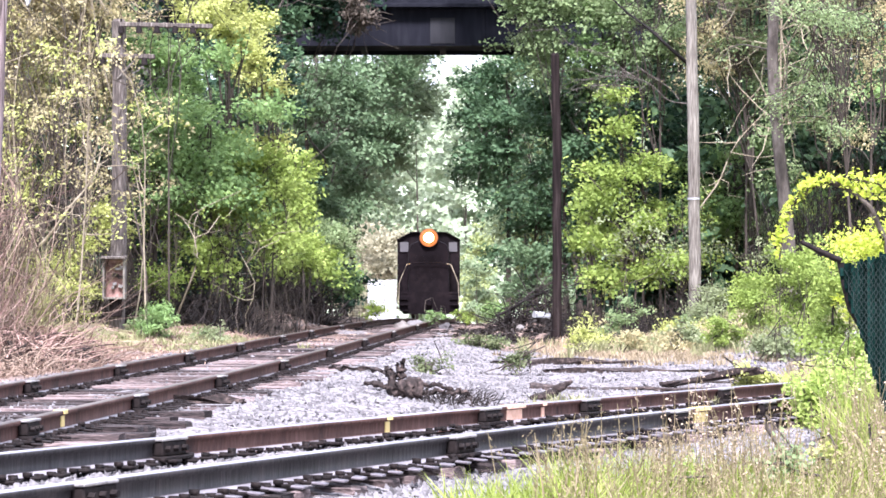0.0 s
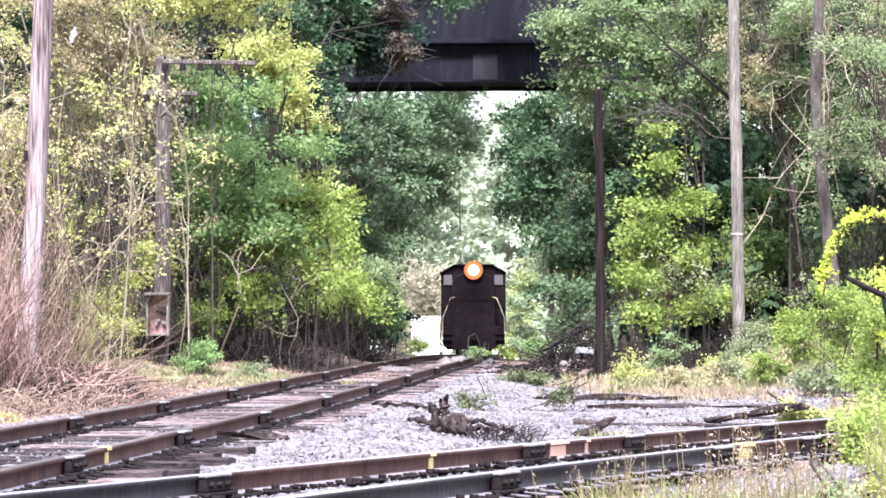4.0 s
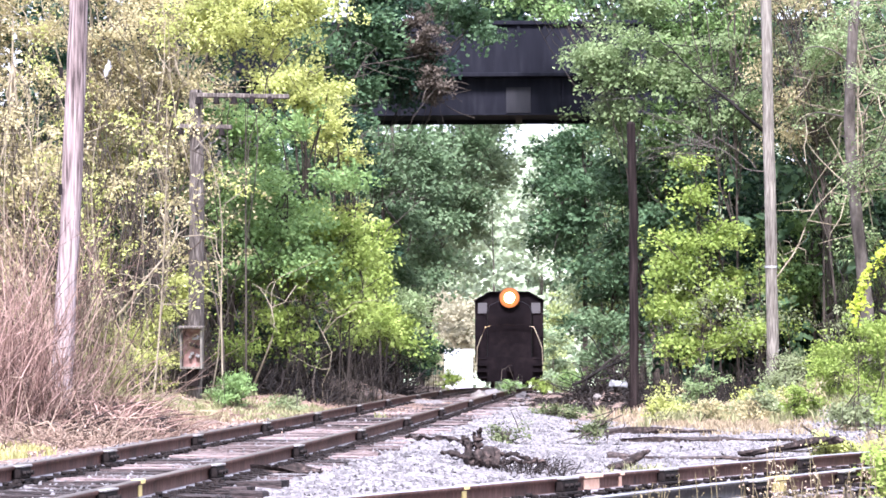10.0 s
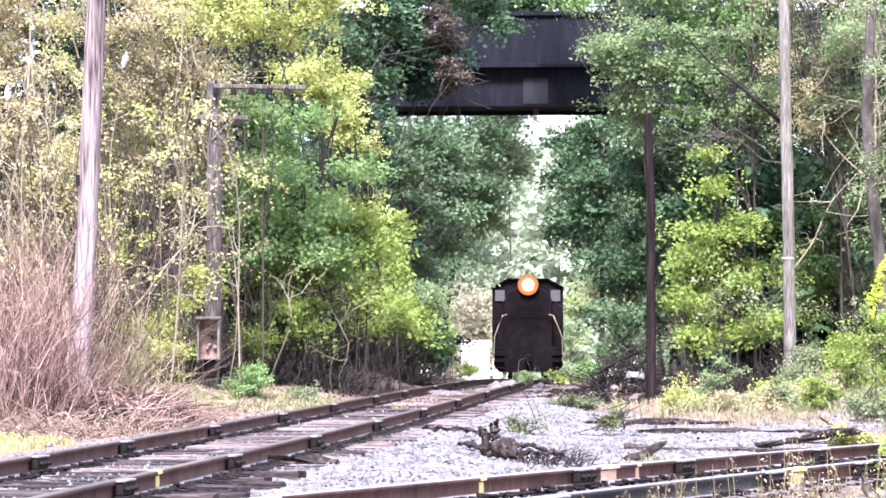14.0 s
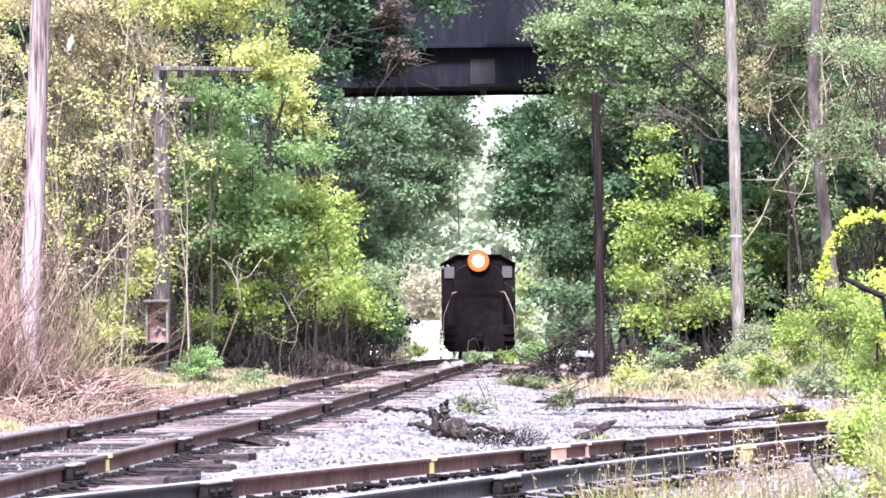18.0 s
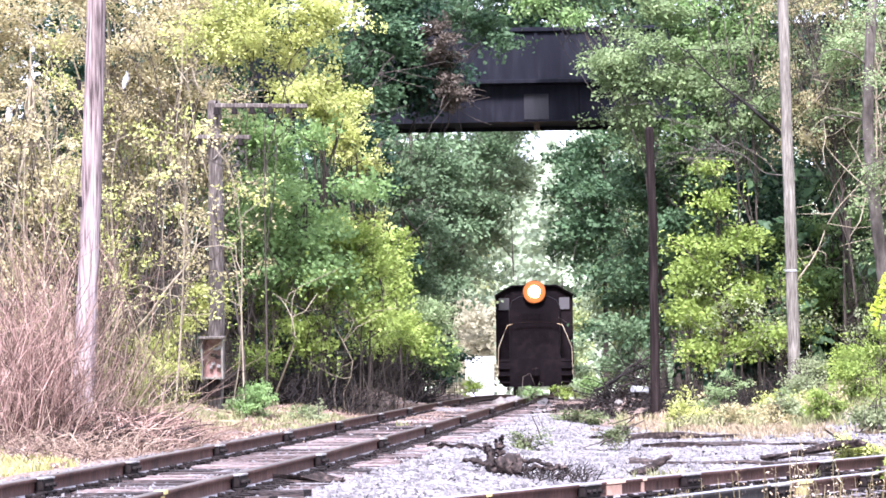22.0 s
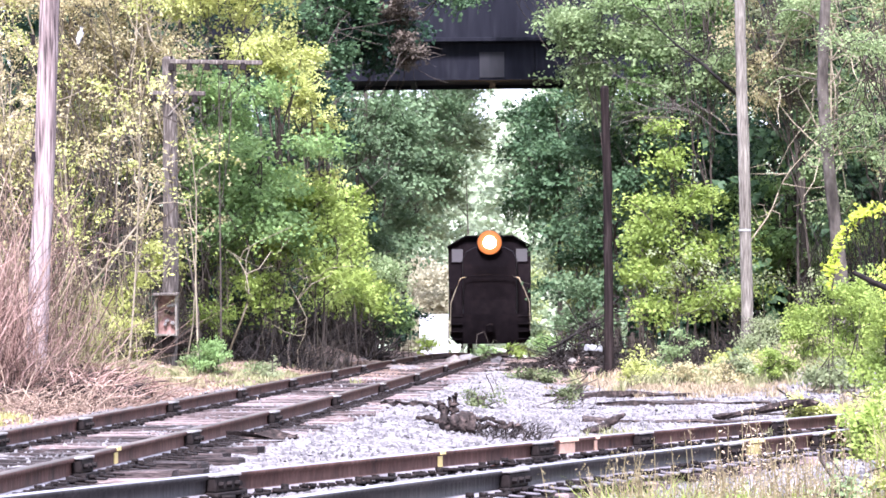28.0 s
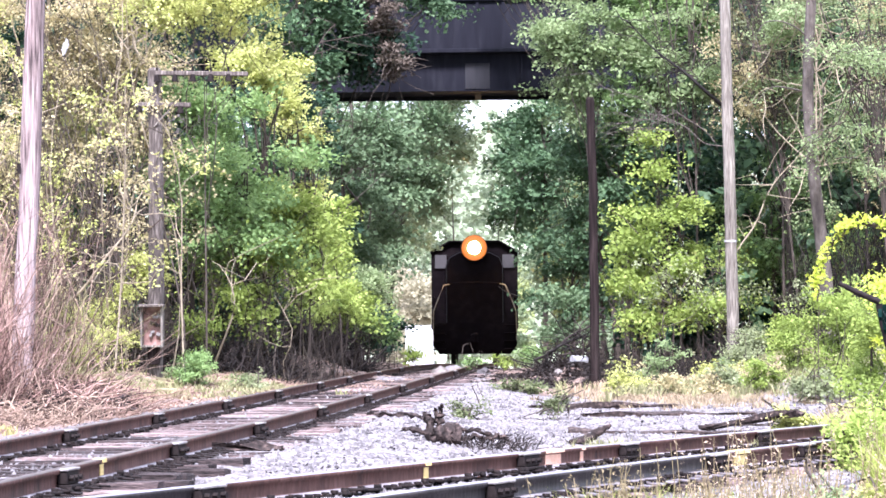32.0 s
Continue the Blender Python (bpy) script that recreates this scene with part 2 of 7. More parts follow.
# Litter blackened in its colour to give the darkness under the bridge.
SHADE_LITTER = leafy("shade_black_leaf_litter", (0.006, 0.0048, 0.0045), (0.018, 0.014, 0.0125), (0.06, 0.047, 0.042), 0.05)
LITTER = leafy("fallen_tan_leaves", (0.12, 0.08, 0.062), (0.27, 0.19, 0.15), (0.46, 0.35, 0.28), 0.1)
# Yellow-green leaves with the mist mixed into their colour.
LEAF_FAR = leafy("mist_toned_yellow_leaves", (0.17, 0.21, 0.075), (0.28, 0.33, 0.13), (0.42, 0.47, 0.22), 0.4)
LEAF_OLIVE = leafy("olive_leaves", (0.08, 0.125, 0.052), (0.2, 0.275, 0.12), (0.39, 0.46, 0.24))
# The shade inside the wood is put into this near-black leaf colour.
LEAF_SHADE = leafy("painted_shade_leaves", (0.007, 0.022, 0.014), (0.021, 0.052, 0.029), (0.055, 0.11, 0.057), 0.25)
# Both greens are lightened to carry the mist beyond the bridge.
LEAF_HAZY = leafy("haze_toned_mid_green_leaves", (0.045, 0.08, 0.042), (0.14, 0.215, 0.11), (0.29, 0.39, 0.215), 0.36)
LEAF_MIST = leafy("mist_toned_green_leaves", (0.12, 0.17, 0.09), (0.25, 0.32, 0.18), (0.4, 0.47, 0.29), 0.4)
GRASS = leafy("green_grass_blades", (0.1, 0.145, 0.025), (0.28, 0.345, 0.07), (0.5, 0.56, 0.155), 0.4)
SEED = leafy("pale_seed_heads", (0.1, 0.078, 0.042), (0.25, 0.205, 0.115), (0.45, 0.385, 0.24), 0.3)
STRAW = leafy("straw_seed_heads", (0.16, 0.12, 0.075), (0.31, 0.25, 0.16), (0.46, 0.385, 0.26), 0.25)

MOSS = leafy("pale_yellow_moss", (0.22, 0.21, 0.08), (0.38, 0.365, 0.15), (0.52, 0.5, 0.24), 0.25)
PALE_STRAW = leafy("pale_pinkish_straw", (0.27, 0.2, 0.135), (0.47, 0.365, 0.26), (0.63, 0.52, 0.4), 0.25)


def ground_material():
    m, n, l, b = material("ground_soil_and_ballast", 0.95, 0, 0.15)
    co = n.new("ShaderNodeTexCoord")

    def noisy(scale, detail=6):
        t = n.new("ShaderNodeTexNoise")
        t.inputs["Scale"].default_value, t.inputs["Detail"].default_value = scale, detail
        l.new(co.outputs["Object"], t.inputs["Vector"])
        return t

    grit, patch, big = noisy(18), noisy(1.3, 5), noisy(0.35, 3)
    cell = n.new("ShaderNodeTexVoronoi")
    cell.inputs["Scale"].default_value = 17
    l.new(co.outputs["Object"], cell.inputs["Vector"])
    tone = n.new("ShaderNodeSeparateColor")
    l.new(cell.outputs["Color"], tone.inputs[0])
    stone = ramp(n, [(0.0, (0.075, 0.068, 0.07)), (0.5, (0.17, 0.158, 0.162)), (1.0, (0.28, 0.262, 0.268))])
    l.new(tone.outputs[0], stone.inputs[0])
    soil = ramp(n, [(0.3, (0.05, 0.036, 0.03)), (0.5, (0.16, 0.118, 0.1)), (0.7, (0.34, 0.265, 0.225))])
    l.new(grit.outputs[0], soil.inputs[0])
    turf = ramp(n, [(0.3, (0.07, 0.08, 0.035)), (0.5, (0.19, 0.18, 0.085)), (0.7, (0.36, 0.31, 0.2))])
    l.new(patch.outputs[0], turf.inputs[0])

    def blend(name, low, high):
        at = n.new("ShaderNodeAttribute")
        at.attribute_name = name
        add = n.new("ShaderNodeMath")
        add.operation = "MULTIPLY_ADD"
        add.inputs[1].default_value = 0.7
        l.new(patch.outputs[0], add.inputs[0])
        l.new(at.outputs["Fac"], add.inputs[2])
        edge = n.new("ShaderNodeMapRange")
        edge.inputs["From Min"].default_value, edge.inputs["From Max"].default_value = 0.75, 0.95
        l.new(add.outputs[0], edge.inputs[0])
        mx = n.new("ShaderNodeMix")
        mx.data_type = "RGBA"
        l.new(edge.outputs[0], mx.inputs[0])
        l.new(low.outputs[2] if low.bl_idname == "ShaderNodeMix" else low.outputs[0], mx.inputs[6])
        l.new(high.outputs[0], mx.inputs[7])
        return mx

    one = blend("turf", soil, turf)
    two = blend("gravel", one, stone)
    l.new(two.outputs[2], b.inputs["Base Color"])
    bp = n.new("ShaderNodeBump")
    bp.inputs["Strength"].default_value, bp.inputs["Distance"].default_value = 0.8, 0.04
    l.new(cell.outputs["Distance"], bp.inputs["Height"])
    l.new(bp.outputs[0], b.inputs["Normal"])
    return m


GROUND = ground_material()
rng = np.random.default_rng(7)


# ---- building blocks ----
def thing(name, m, label, category, group="", kind=""):
    ob = new(name)
    ob.empty_display_size = 0.2
    ob.matrix_basis = m
    return tagged(ob, label, category, group, kind)


def part(name, bm, mat, parent, label=""):
    me = bpy.data.meshes.new(name)
    bm.normal_update()
    bm.to_mesh(me)
    bm.free()
    return hang(name, me, mat, parent, label)


def hang(name, me, mat, parent, label="", m=None):
    if mat is not None and not me.materials:
        for q in (mat if isinstance(mat, (list, tuple)) else [mat]):
            me.materials.append(q)
    ob = new(name, me)
    ob.parent = parent
    if m is not None:
        ob.matrix_basis = m
    if label:
        ob["label"] = label
    return ob


def mesh_from(name, verts, faces):
    """A mesh from arrays of vertices and of triangles or quads."""
    verts, faces = np.asarray(verts, np.float32), np.asarray(faces, np.int32)
    me = bpy.data.meshes.new(name)
    me.vertices.add(len(verts))
    me.vertices.foreach_set("co", verts.ravel())
    k = faces.shape[1]
    me.loops.add(faces.size)
    me.loops.foreach_set("vertex_index", faces.ravel())
    me.polygons.add(len(faces))
    me.polygons.foreach_set("loop_start", np.arange(0, faces.size, k, dtype=np.int32))
    me.polygons.foreach_set("loop_total", np.full(len(faces), k, np.int32))
    me.update(calc_edges=True)
    return me


def smooth(me):
    me.polygons.foreach_set("use_smooth", np.ones(len(me.polygons), bool))
    return me


def box(bm, c, s, m=None, bevel=0.0):
    """A box of size s round c in bm."""
    made = bmesh.ops.create_cube(bm, size=1.0, matrix=(m or Matrix()) @ Matrix.Translation(c) @ Matrix.Diagonal((*s, 1)))
    if bevel:
        es = list({e for v in made["verts"] for e in v.link_edges})
        bmesh.ops.bevel(bm, geom=es, offset=bevel, segments=1, affect="EDGES")
    return bm


def tubes(paths, sides=5):
    """Vertices and quads of tapered tubes; each path is (points, radii)."""
    vs, fs, base = [], [], 0
    ring = np.arange(sides) * 2 * np.pi / sides
    for pts, rad in paths:
        pts, rad = np.asarray(pts, float), np.asarray(rad, float)
        d = np.gradient(pts, axis=0)
        d /= np.linalg.norm(d, axis=1)[:, None] + 1e-9
        ref = np.where(np.abs(d[:, 2:3]) > 0.9, np.array([[1.0, 0, 0]]), np.array([[0, 0, 1.0]]))
        u = np.cross(d, ref)
        u /= np.linalg.norm(u, axis=1)[:, None] + 1e-9
        w = np.cross(d, u)
        p = pts[:, None] + rad[:, None, None] * (np.cos(ring)[None, :, None] * u[:, None] + np.sin(ring)[None, :, None] * w[:, None])
        vs.append(p.reshape(-1, 3))
        k = len(pts)
        i, j = np.meshgrid(np.arange(k - 1), np.arange(sides), indexing="ij")
        j2 = (j + 1) % sides
        fs.append(base + np.stack([i * sides + j, (i + 1) * sides + j, (i + 1) * sides + j2, i * sides + j2], -1).reshape(-1, 4))
        base += k * sides
    return np.concatenate(vs), np.concatenate(fs)


def leaves(centres, size, r, droop=0.3, slim=0.62):
    """Folded leaves of four corners at the centres, turned at random, facing mostly up and out."""
    n = len(centres)
    along = r.normal(size=(n, 3)) * (1, 1, 0.6)
    along[:, 2] -= droop
    along /= np.linalg.norm(along, axis=1)[:, None]
    up = r.normal(size=(n, 3)) * 0.6 + (0, -0.25, 0.8)
    side = np.cross(along, up)
    side /= np.linalg.norm(side, axis=1)[:, None] + 1e-9
    up = np.cross(side, along)
    ln = size * r.uniform(0.6, 1.35, (n, 1))
    a = centres - along * ln / 2
    c = centres + along * ln / 2
    mid = centres - along * ln * 0.08 + up * ln * 0.12
    b1, b2 = mid + side * ln * slim / 2, mid - side * ln * slim / 2
    v = np.stack([a, b1, c, b2], 1).reshape(-1, 3)
    q = np.arange(n)[:, None] * 4
    return v, np.concatenate([q + (0, 1, 2), q + (0, 2, 3)])


def sprays(c, out, length, per, size, r, slim=0.6):
    """Leaves in flat sprays: each clump is a twig that points out from the crown, leaves to both sides of it."""
    n = len(c)
    d = out + r.normal(size=(n, 3)) * 0.55
    d[:, 2] = d[:, 2] * 0.45 - 0.12
    d /= np.linalg.norm(d, axis=1)[:, None] + 1e-9
    up = np.array([0, 0, 1.0]) * 0.75 + out * 0.45 + np.array([0, -0.3, 0]) + r.normal(size=(n, 3)) * 0.28
    s = np.cross(d, up)
    s /= np.linalg.norm(s, axis=1)[:, None] + 1e-9
    up = np.cross(s, d)
    ln = (length * r.uniform(0.55, 1.4, n))[:, None, None]
    t = r.uniform(-0.25, 1, (n, per, 1))
    w = r.normal(size=(n, per, 1)) * (1.1 - 0.7 * np.clip(t, 0, 1))
    p = c[:, None] + d[:, None] * t * ln + s[:, None] * w * ln * 0.36 + up[:, None] * r.normal(size=(n, per, 1)) * ln * 0.13
    p = p.reshape(-1, 3)
    along = (d[:, None] * 0.7 + s[:, None] * np.sign(w) * 0.7 + r.normal(size=(n, per, 3)) * 0.45).reshape(-1, 3)
    along /= np.linalg.norm(along, axis=1)[:, None]
    nrm = (np.repeat(up[:, None], per, 1) + r.normal(size=(n, per, 3)) * 0.45).reshape(-1, 3)
    side = np.cross(along, nrm)
    side /= np.linalg.norm(side, axis=1)[:, None] + 1e-9
    nrm = np.cross(side, along)
    k = size * r.uniform(0.6, 1.4, (len(p), 1))
    a, b = p - along * k / 2, p + along * k / 2
    mid = p - along * k * 0.06 + nrm * k * 0.1
    v = np.stack([a, mid + side * k * slim / 2, b, mid - side * k * slim / 2], 1).reshape(-1, 3)
    q = np.arange(len(p))[:, None] * 4
    return v, np.concatenate([q + (0, 1, 2), q + (0, 2, 3)])


def wander(a, b, k, sway, r):
    """Points from a to b along a line that bends softly."""
    t = np.linspace(0, 1, k)[:, None]
    p = (1 - t) * np.asarray(a, float) + t * np.asarray(b, float)
    for j in (1, 2, 3):
        p = p + np.sin(j * np.pi * t) * r.normal(size=3) * sway * 2.0 / j
    return p


# ---- the line of the two tracks and the lie of the land ----
LEFT_Y = np.array([-30, 0, 10, 14, 20, 30, 40, 50, 60, 75, 90, 105, 125, 160, 260, 500.0])
LEFT_X = np.array([-7.6, -5.15, -4.2, -3.79, -3.19, -2.41, -1.84, -1.39, -0.96, -0.4, -0.15, -0.36, -0.79, -0.9, -1.5, -3])
LEFT_Z = np.array([0.4, 0.62, 0.77, 0.83, 0.92, 1.05, 1.16, 1.24, 1.30, 1.29, 1.18, 1.08, 0.9, 0.6, 0.0, -1.5])


def glide(x, xs, ys):
    """Smooth curve through the stations (cubic Hermite)."""
    x = np.asarray(x, float)
    m = np.gradient(ys, xs)
    i = np.clip(np.searchsorted(xs, x) - 1, 0, len(xs) - 2)
    h = xs[i + 1] - xs[i]
    t = np.clip((x - xs[i]) / h, 0, 1)
    return (ys[i] * (1 + 2 * t) * (1 - t) ** 2 + m[i] * h * t * (1 - t) ** 2 + ys[i + 1] * t * t * (3 - 2 * t) + m[i + 1] * h * t * t * (t - 1))


def left_line(y):
    return np.stack([glide(y, LEFT_Y, LEFT_X), np.asarray(y, float), glide(y, LEFT_Y, LEFT_Z)], -1)


def near_line(y):
    u = (np.asarray(y, float) - 20) / 10
    return np.stack([0.4744 * u * u + 4.7465 * u + 1.3318, 10 * u + 20, np.full_like(u, 0.823)], -1)


def step(x, a, b):
    t = np.clip((x - a) / (b - a), 0, 1)
    return t * t * (3 - 2 * t)


NEAR_S = near_line(np.linspace(2, 60, 117))
HEAD, DEEP = 0.15, 0.024     # rail height; how far the tie tops stand above the ballast


def near_side(x, y):
    """Signed distance to the near track's middle line in its plane, positive towards the camera's side."""
    u = (np.asarray(y, float) - 20) / 10
    return (x - (0.4744 * u * u + 4.7465 * u + 1.3318)) * 0.9


def near_gap(x, y):
    """Distance to the near track's middle line."""
    x, y = np.asarray(x, float), np.asarray(y, float)
    d = np.full(x.shape, 1e9)
    for p in NEAR_S:
        d = np.minimum(d, (x - p[0]) ** 2 + (y - p[1]) ** 2)
    return np.sqrt(d)


def land(x, y):
    """Height of the ground."""
    x, y = np.asarray(x, float), np.asarray(y, float)
    line = left_line(np.clip(y, -30, 500))
    bed = line[..., 2] - HEAD - DEEP
    off = x - line[..., 0]
    z = bed - 0.16 * step(np.abs(off), 1.6, 3.2)
    # banks beside the line
    z = z + 0.5 * np.maximum(step(-off, 1.75, 4.4) * step(y, 22, 34), 0.78 * step(-off, 1.45, 3.0) * step(y, 35, 43)) + 2.2 * step(-off, 6, 26) * step(y, 25, 50)
    z = z + 0.75 * step(off, 4.5, 8.5) * step(y, 36, 48) + 2.5 * step(off, 9, 30) * step(y, 36, 60)
    # the near track lies on a bed of its own
    g = near_gap(x, y)
    w = 1 - step(g, 1.9, 3.4)
    z = z * (1 - w) + (0.823 - HEAD - DEEP) * w
    z = z - 0.075 * w * step(near_side(x, y), 0.66, 0.76)
    # the ground falls to where the camera stands
    nearer = step(-(y - 0.95 * (x * 0.55 + 11.5)), -0.6, 3.0) * (1 - w) * (1 - step(-off, -3, 0) * 0)
    z = z * (1 - nearer) + np.minimum(z, 0.15) * nearer
    # embankments that carry the road to the bridge
    ridge = np.clip(1 - np.abs(y - 65) / 9.0, 0, 1)
    ridge = np.clip(ridge * 1.5, 0, 1)
    z = np.maximum(z, z + (8.4 - z) * ridge * (step(-x - 1, 4.2, 13) + step(x - 1, 4.6, 13)))
    # heaps of dark litter beside the crest
    for hx, hy, hh, wx, wy in ((1.85, 51.9, 0.5, 0.75, 1.1), (-3.35, 55.5, 0.75, 0.75, 1.8), (-3.53, 50.5, 0.4, 1.2, 1.5), (2.54, 50.5, 0.25, 0.5, 1.0)):
        z = z + hh * np.exp(-(((x - hx) / wx) ** 2) - ((y - hy) / wy) ** 2)
    return z


def land_at(x, y):
    return float(land(np.array([x]), np.array([y]))[0])


def stations(lo, hi, fine, far, grow=1.12):
    core = list(np.arange(lo, hi, fine))
    d, a, b = fine, lo, hi
    left, right = [], []
    while a > -far:
        d *= grow
        a -= d
        left.append(a)
    d = fine
    while b < far:
        d *= grow
        b += d
        right.append(b)
    return np.array(left[::-1] + core + right)


def build_ground():
    xs, ys = stations(-12, 16, 0.22, 900), stations(9, 72, 0.32, 900)
    gx, gy = np.meshgrid(xs, ys)
    z = land(gx, gy)
    r = np.random.default_rng(3)
    z = z + r.normal(size=z.shape) * 0.012 * ((np.abs(gx) < 16) & (gy < 80))
    v = np.stack([gx, gy, z], -1).reshape(-1, 3)
    h, w = gx.shape
    i, j = np.meshgrid(np.arange(h - 1), np.arange(w - 1), indexing="ij")
    f = np.stack([i * w + j, i * w + j + 1, (i + 1) * w + j + 1, (i + 1) * w + j], -1).reshape(-1, 4)
    me = smooth(mesh_from("ground", v, f))
    off = gx - left_line(np.clip(gy, -30, 500))[..., 0]
    g = near_gap(gx, gy)
    gravel = np.maximum((1 - step(np.abs(off) + 0.7 * (off < 0) + 1.2 * step(gy, 42, 48), 2.1, 3.0)) * (1 - 0.75 * step(gy, 52, 58)), 1 - step(g, 1.7, 2.3))
    between = step(off, -2, 0) * step(gy, 12, 14) * (1 - step(gy, 39, 45)) * (1 - step(off, 8.5, 10.5))
    gravel = np.maximum(gravel, between)
    gravel = gravel * (1 - ((near_side(gx, gy) > 0.6) & (g < 0.8)))
    turf = np.maximum(step(off, 3.4, 5.5) * step(gy, 34, 40), step(-off, 1.9, 3.0) * step(gy, 30, 38) * (1 - step(gy, 46, 52)) * 0.55)
    turf = np.maximum(turf, 1 - step(gy, 8, 13))
    for name, val in (("gravel", gravel), ("turf", turf)):
        at = me.attributes.new(name, "FLOAT", "POINT")
        at.data.foreach_set("value", val.astype(np.float32).ravel())
    me.materials.append(GROUND)
    return tagged(new("ground", me), "pinkish grey ballast, brown soil and rough turf", "ground", kind="structure")


ground = build_ground()


# ---- railway tracks ----


def rail_section():
    """Half outline of a flat-bottomed rail, top down: (half width, height over the foot)."""
    return [(0.028, HEAD), (0.034, HEAD - 0.006), (0.034, HEAD - 0.03), (0.01, HEAD - 0.04), (0.008, 0.04), (0.02, 0.032), (0.068, 0.01), (0.068, 0.0)]


def sweep_rail(line, dist, y0, y1, gap):
    """A rail beside the middle line; the first material is the sides, the second the running top."""
    half = rail_section()
    outline = half + [(-a, b) for a, b in reversed(half)]
    ys = np.linspace(y0, y1, max(3, int((y1 - y0) / gap)))
    c = line(ys)
    d = np.gradient(c, axis=0)
    nrm = np.stack([d[:, 1], -d[:, 0], np.zeros(len(d))], -1)
    nrm /= np.linalg.norm(nrm, axis=1)[:, None]
    base = c + nrm * dist - (0, 0, HEAD)
    o = np.array(outline)
    v = base[:, None] + o[None, :, 0:1] * nrm[:, None] + np.array([0, 0, 1.0]) * o[None, :, 1:2]
    k, n = len(o), len(ys)
    i, j = np.meshgrid(np.arange(n - 1), np.arange(k), indexing="ij")
    j2 = (j + 1) % k
    f = np.stack([i * k + j, i * k + j2, (i + 1) * k + j2, (i + 1) * k + j], -1).reshape(-1, 4)
    me = mesh_from("rail", v.reshape(-1, 3), f)
    top = np.zeros((n - 1, k), np.int32)
    top[:, [0, k - 2, k - 1]] = 1
    # Upper faces of the foot get the colour with the painted sheen.
    top[:, [5, k - 7]] = 2
    me.polygons.foreach_set("material_index", top.ravel())
    return me


def tie_mesh(r):
    bm = bmesh.new()
    box(bm, (0, 0, -0.085), (2.6, 0.23, 0.17), bevel=0.012)
    bmesh.ops.subdivide_edges(bm, edges=[e for e in bm.edges if e.calc_length() > 1.0], cuts=5)
    for v in bm.verts:
        v.co += Vector((r.normal() * 0.012, r.normal() * 0.006, r.normal() * 0.005))
    me = bpy.data.meshes.new("tie")
    bm.to_mesh(me)
    bm.free()
    me.materials.append(TIE)
    return me


TIES = [tie_mesh(np.random.default_rng(20 + i)) for i in range(5)]


def frame_at(line, y):
    p = line(np.array([y - 0.05, y, y + 0.05]))
    d = p[2] - p[0]
    return p[1], math.degrees(math.atan2(-d[0], d[1]))


def spiked(line, ys, dist, wide=0.17):
    """Tie plates and spike heads under one rail, as boxes."""
    v, f = [], []
    cube = np.array([(a, b, c) for a in (-0.5, 0.5) for b in (-0.5, 0.5) for c in (-0.5, 0.5)])
    quad = np.array([(0, 1, 3, 2), (4, 6, 7, 5), (0, 4, 5, 1), (2, 3, 7, 6), (0, 2, 6, 4), (1, 5, 7, 3)])
    r = np.random.default_rng(5)
    for y in ys:
        p, turn = frame_at(line, y)
        m = np.array(pose(0, 0, 0, 0, 0, turn).to_3x3())
        for c, s in (((dist, 0, -HEAD + 0.004), (0.3, wide, 0.018)), ((dist - 0.082, 0.05, -HEAD + 0.016), (0.045, 0.03, 0.03)), ((dist - 0.082, -0.06, -HEAD + 0.016), (0.045, 0.03, 0.034)), ((dist + 0.082, -0.055, -HEAD + 0.016), (0.045, 0.03, 0.03)), ((dist + 0.082, 0.06, -HEAD + 0.016), (0.045, 0.03, 0.034)), ((dist + 0.125, 0.0, -HEAD + 0.014), (0.03, 0.028, 0.03))):
            c = np.array(c) + r.normal(size=3) * (0.004, 0.012, 0.008)
            f.append(quad + len(v) * 8)
            v.append((cube * s + c) @ m.T + p)
    return np.concatenate(v), np.concatenate(f)


def joint_mesh():
    """A bolted clamp with a flat pale top that stands against the rail's web."""
    bm = bmesh.new()
    box(bm, (0, 0, 0.0), (0.07, 0.3, 0.09), bevel=0.008)
    box(bm, (0.015, 0, -0.055), (0.11, 0.34, 0.022), bevel=0.005)
    for s in (-0.1, 0.0, 0.1):
        bmesh.ops.create_cone(bm, cap_ends=True, segments=6, radius1=0.022, radius2=0.02, depth=0.05, matrix=pose(0.045, s, 0.0, 0, 90, 0))
    me = bpy.data.meshes.new("rail_clamp")
    bm.to_mesh(me)
    bm.free()
    me.materials.append(IRON)
    cap = bmesh.new()
    box(cap, (0.0, 0, 0.054), (0.085, 0.32, 0.018), bevel=0.005)
    me2 = bpy.data.meshes.new("clamp_cap")
    cap.to_mesh(me2)
    cap.free()
    me2.materials.append(PALE_IRON)
    return me, me2


CLAMP, CLAMP_CAP = joint_mesh()
bm = bmesh.new()
box(bm, (0, 0, 0), (0.17, 0.07, 0.014), bevel=0.004)
PLATE = bpy.data.meshes.new("tie_plate")
bm.to_mesh(PLATE)
bm.free()
PLATE.materials.append(SHEEN_PLATE)
DARK_PLATE = PLATE.copy()
DARK_PLATE.materials.clear()
DARK_PLATE.materials.append(IRON)
GAUGE = 0.7525


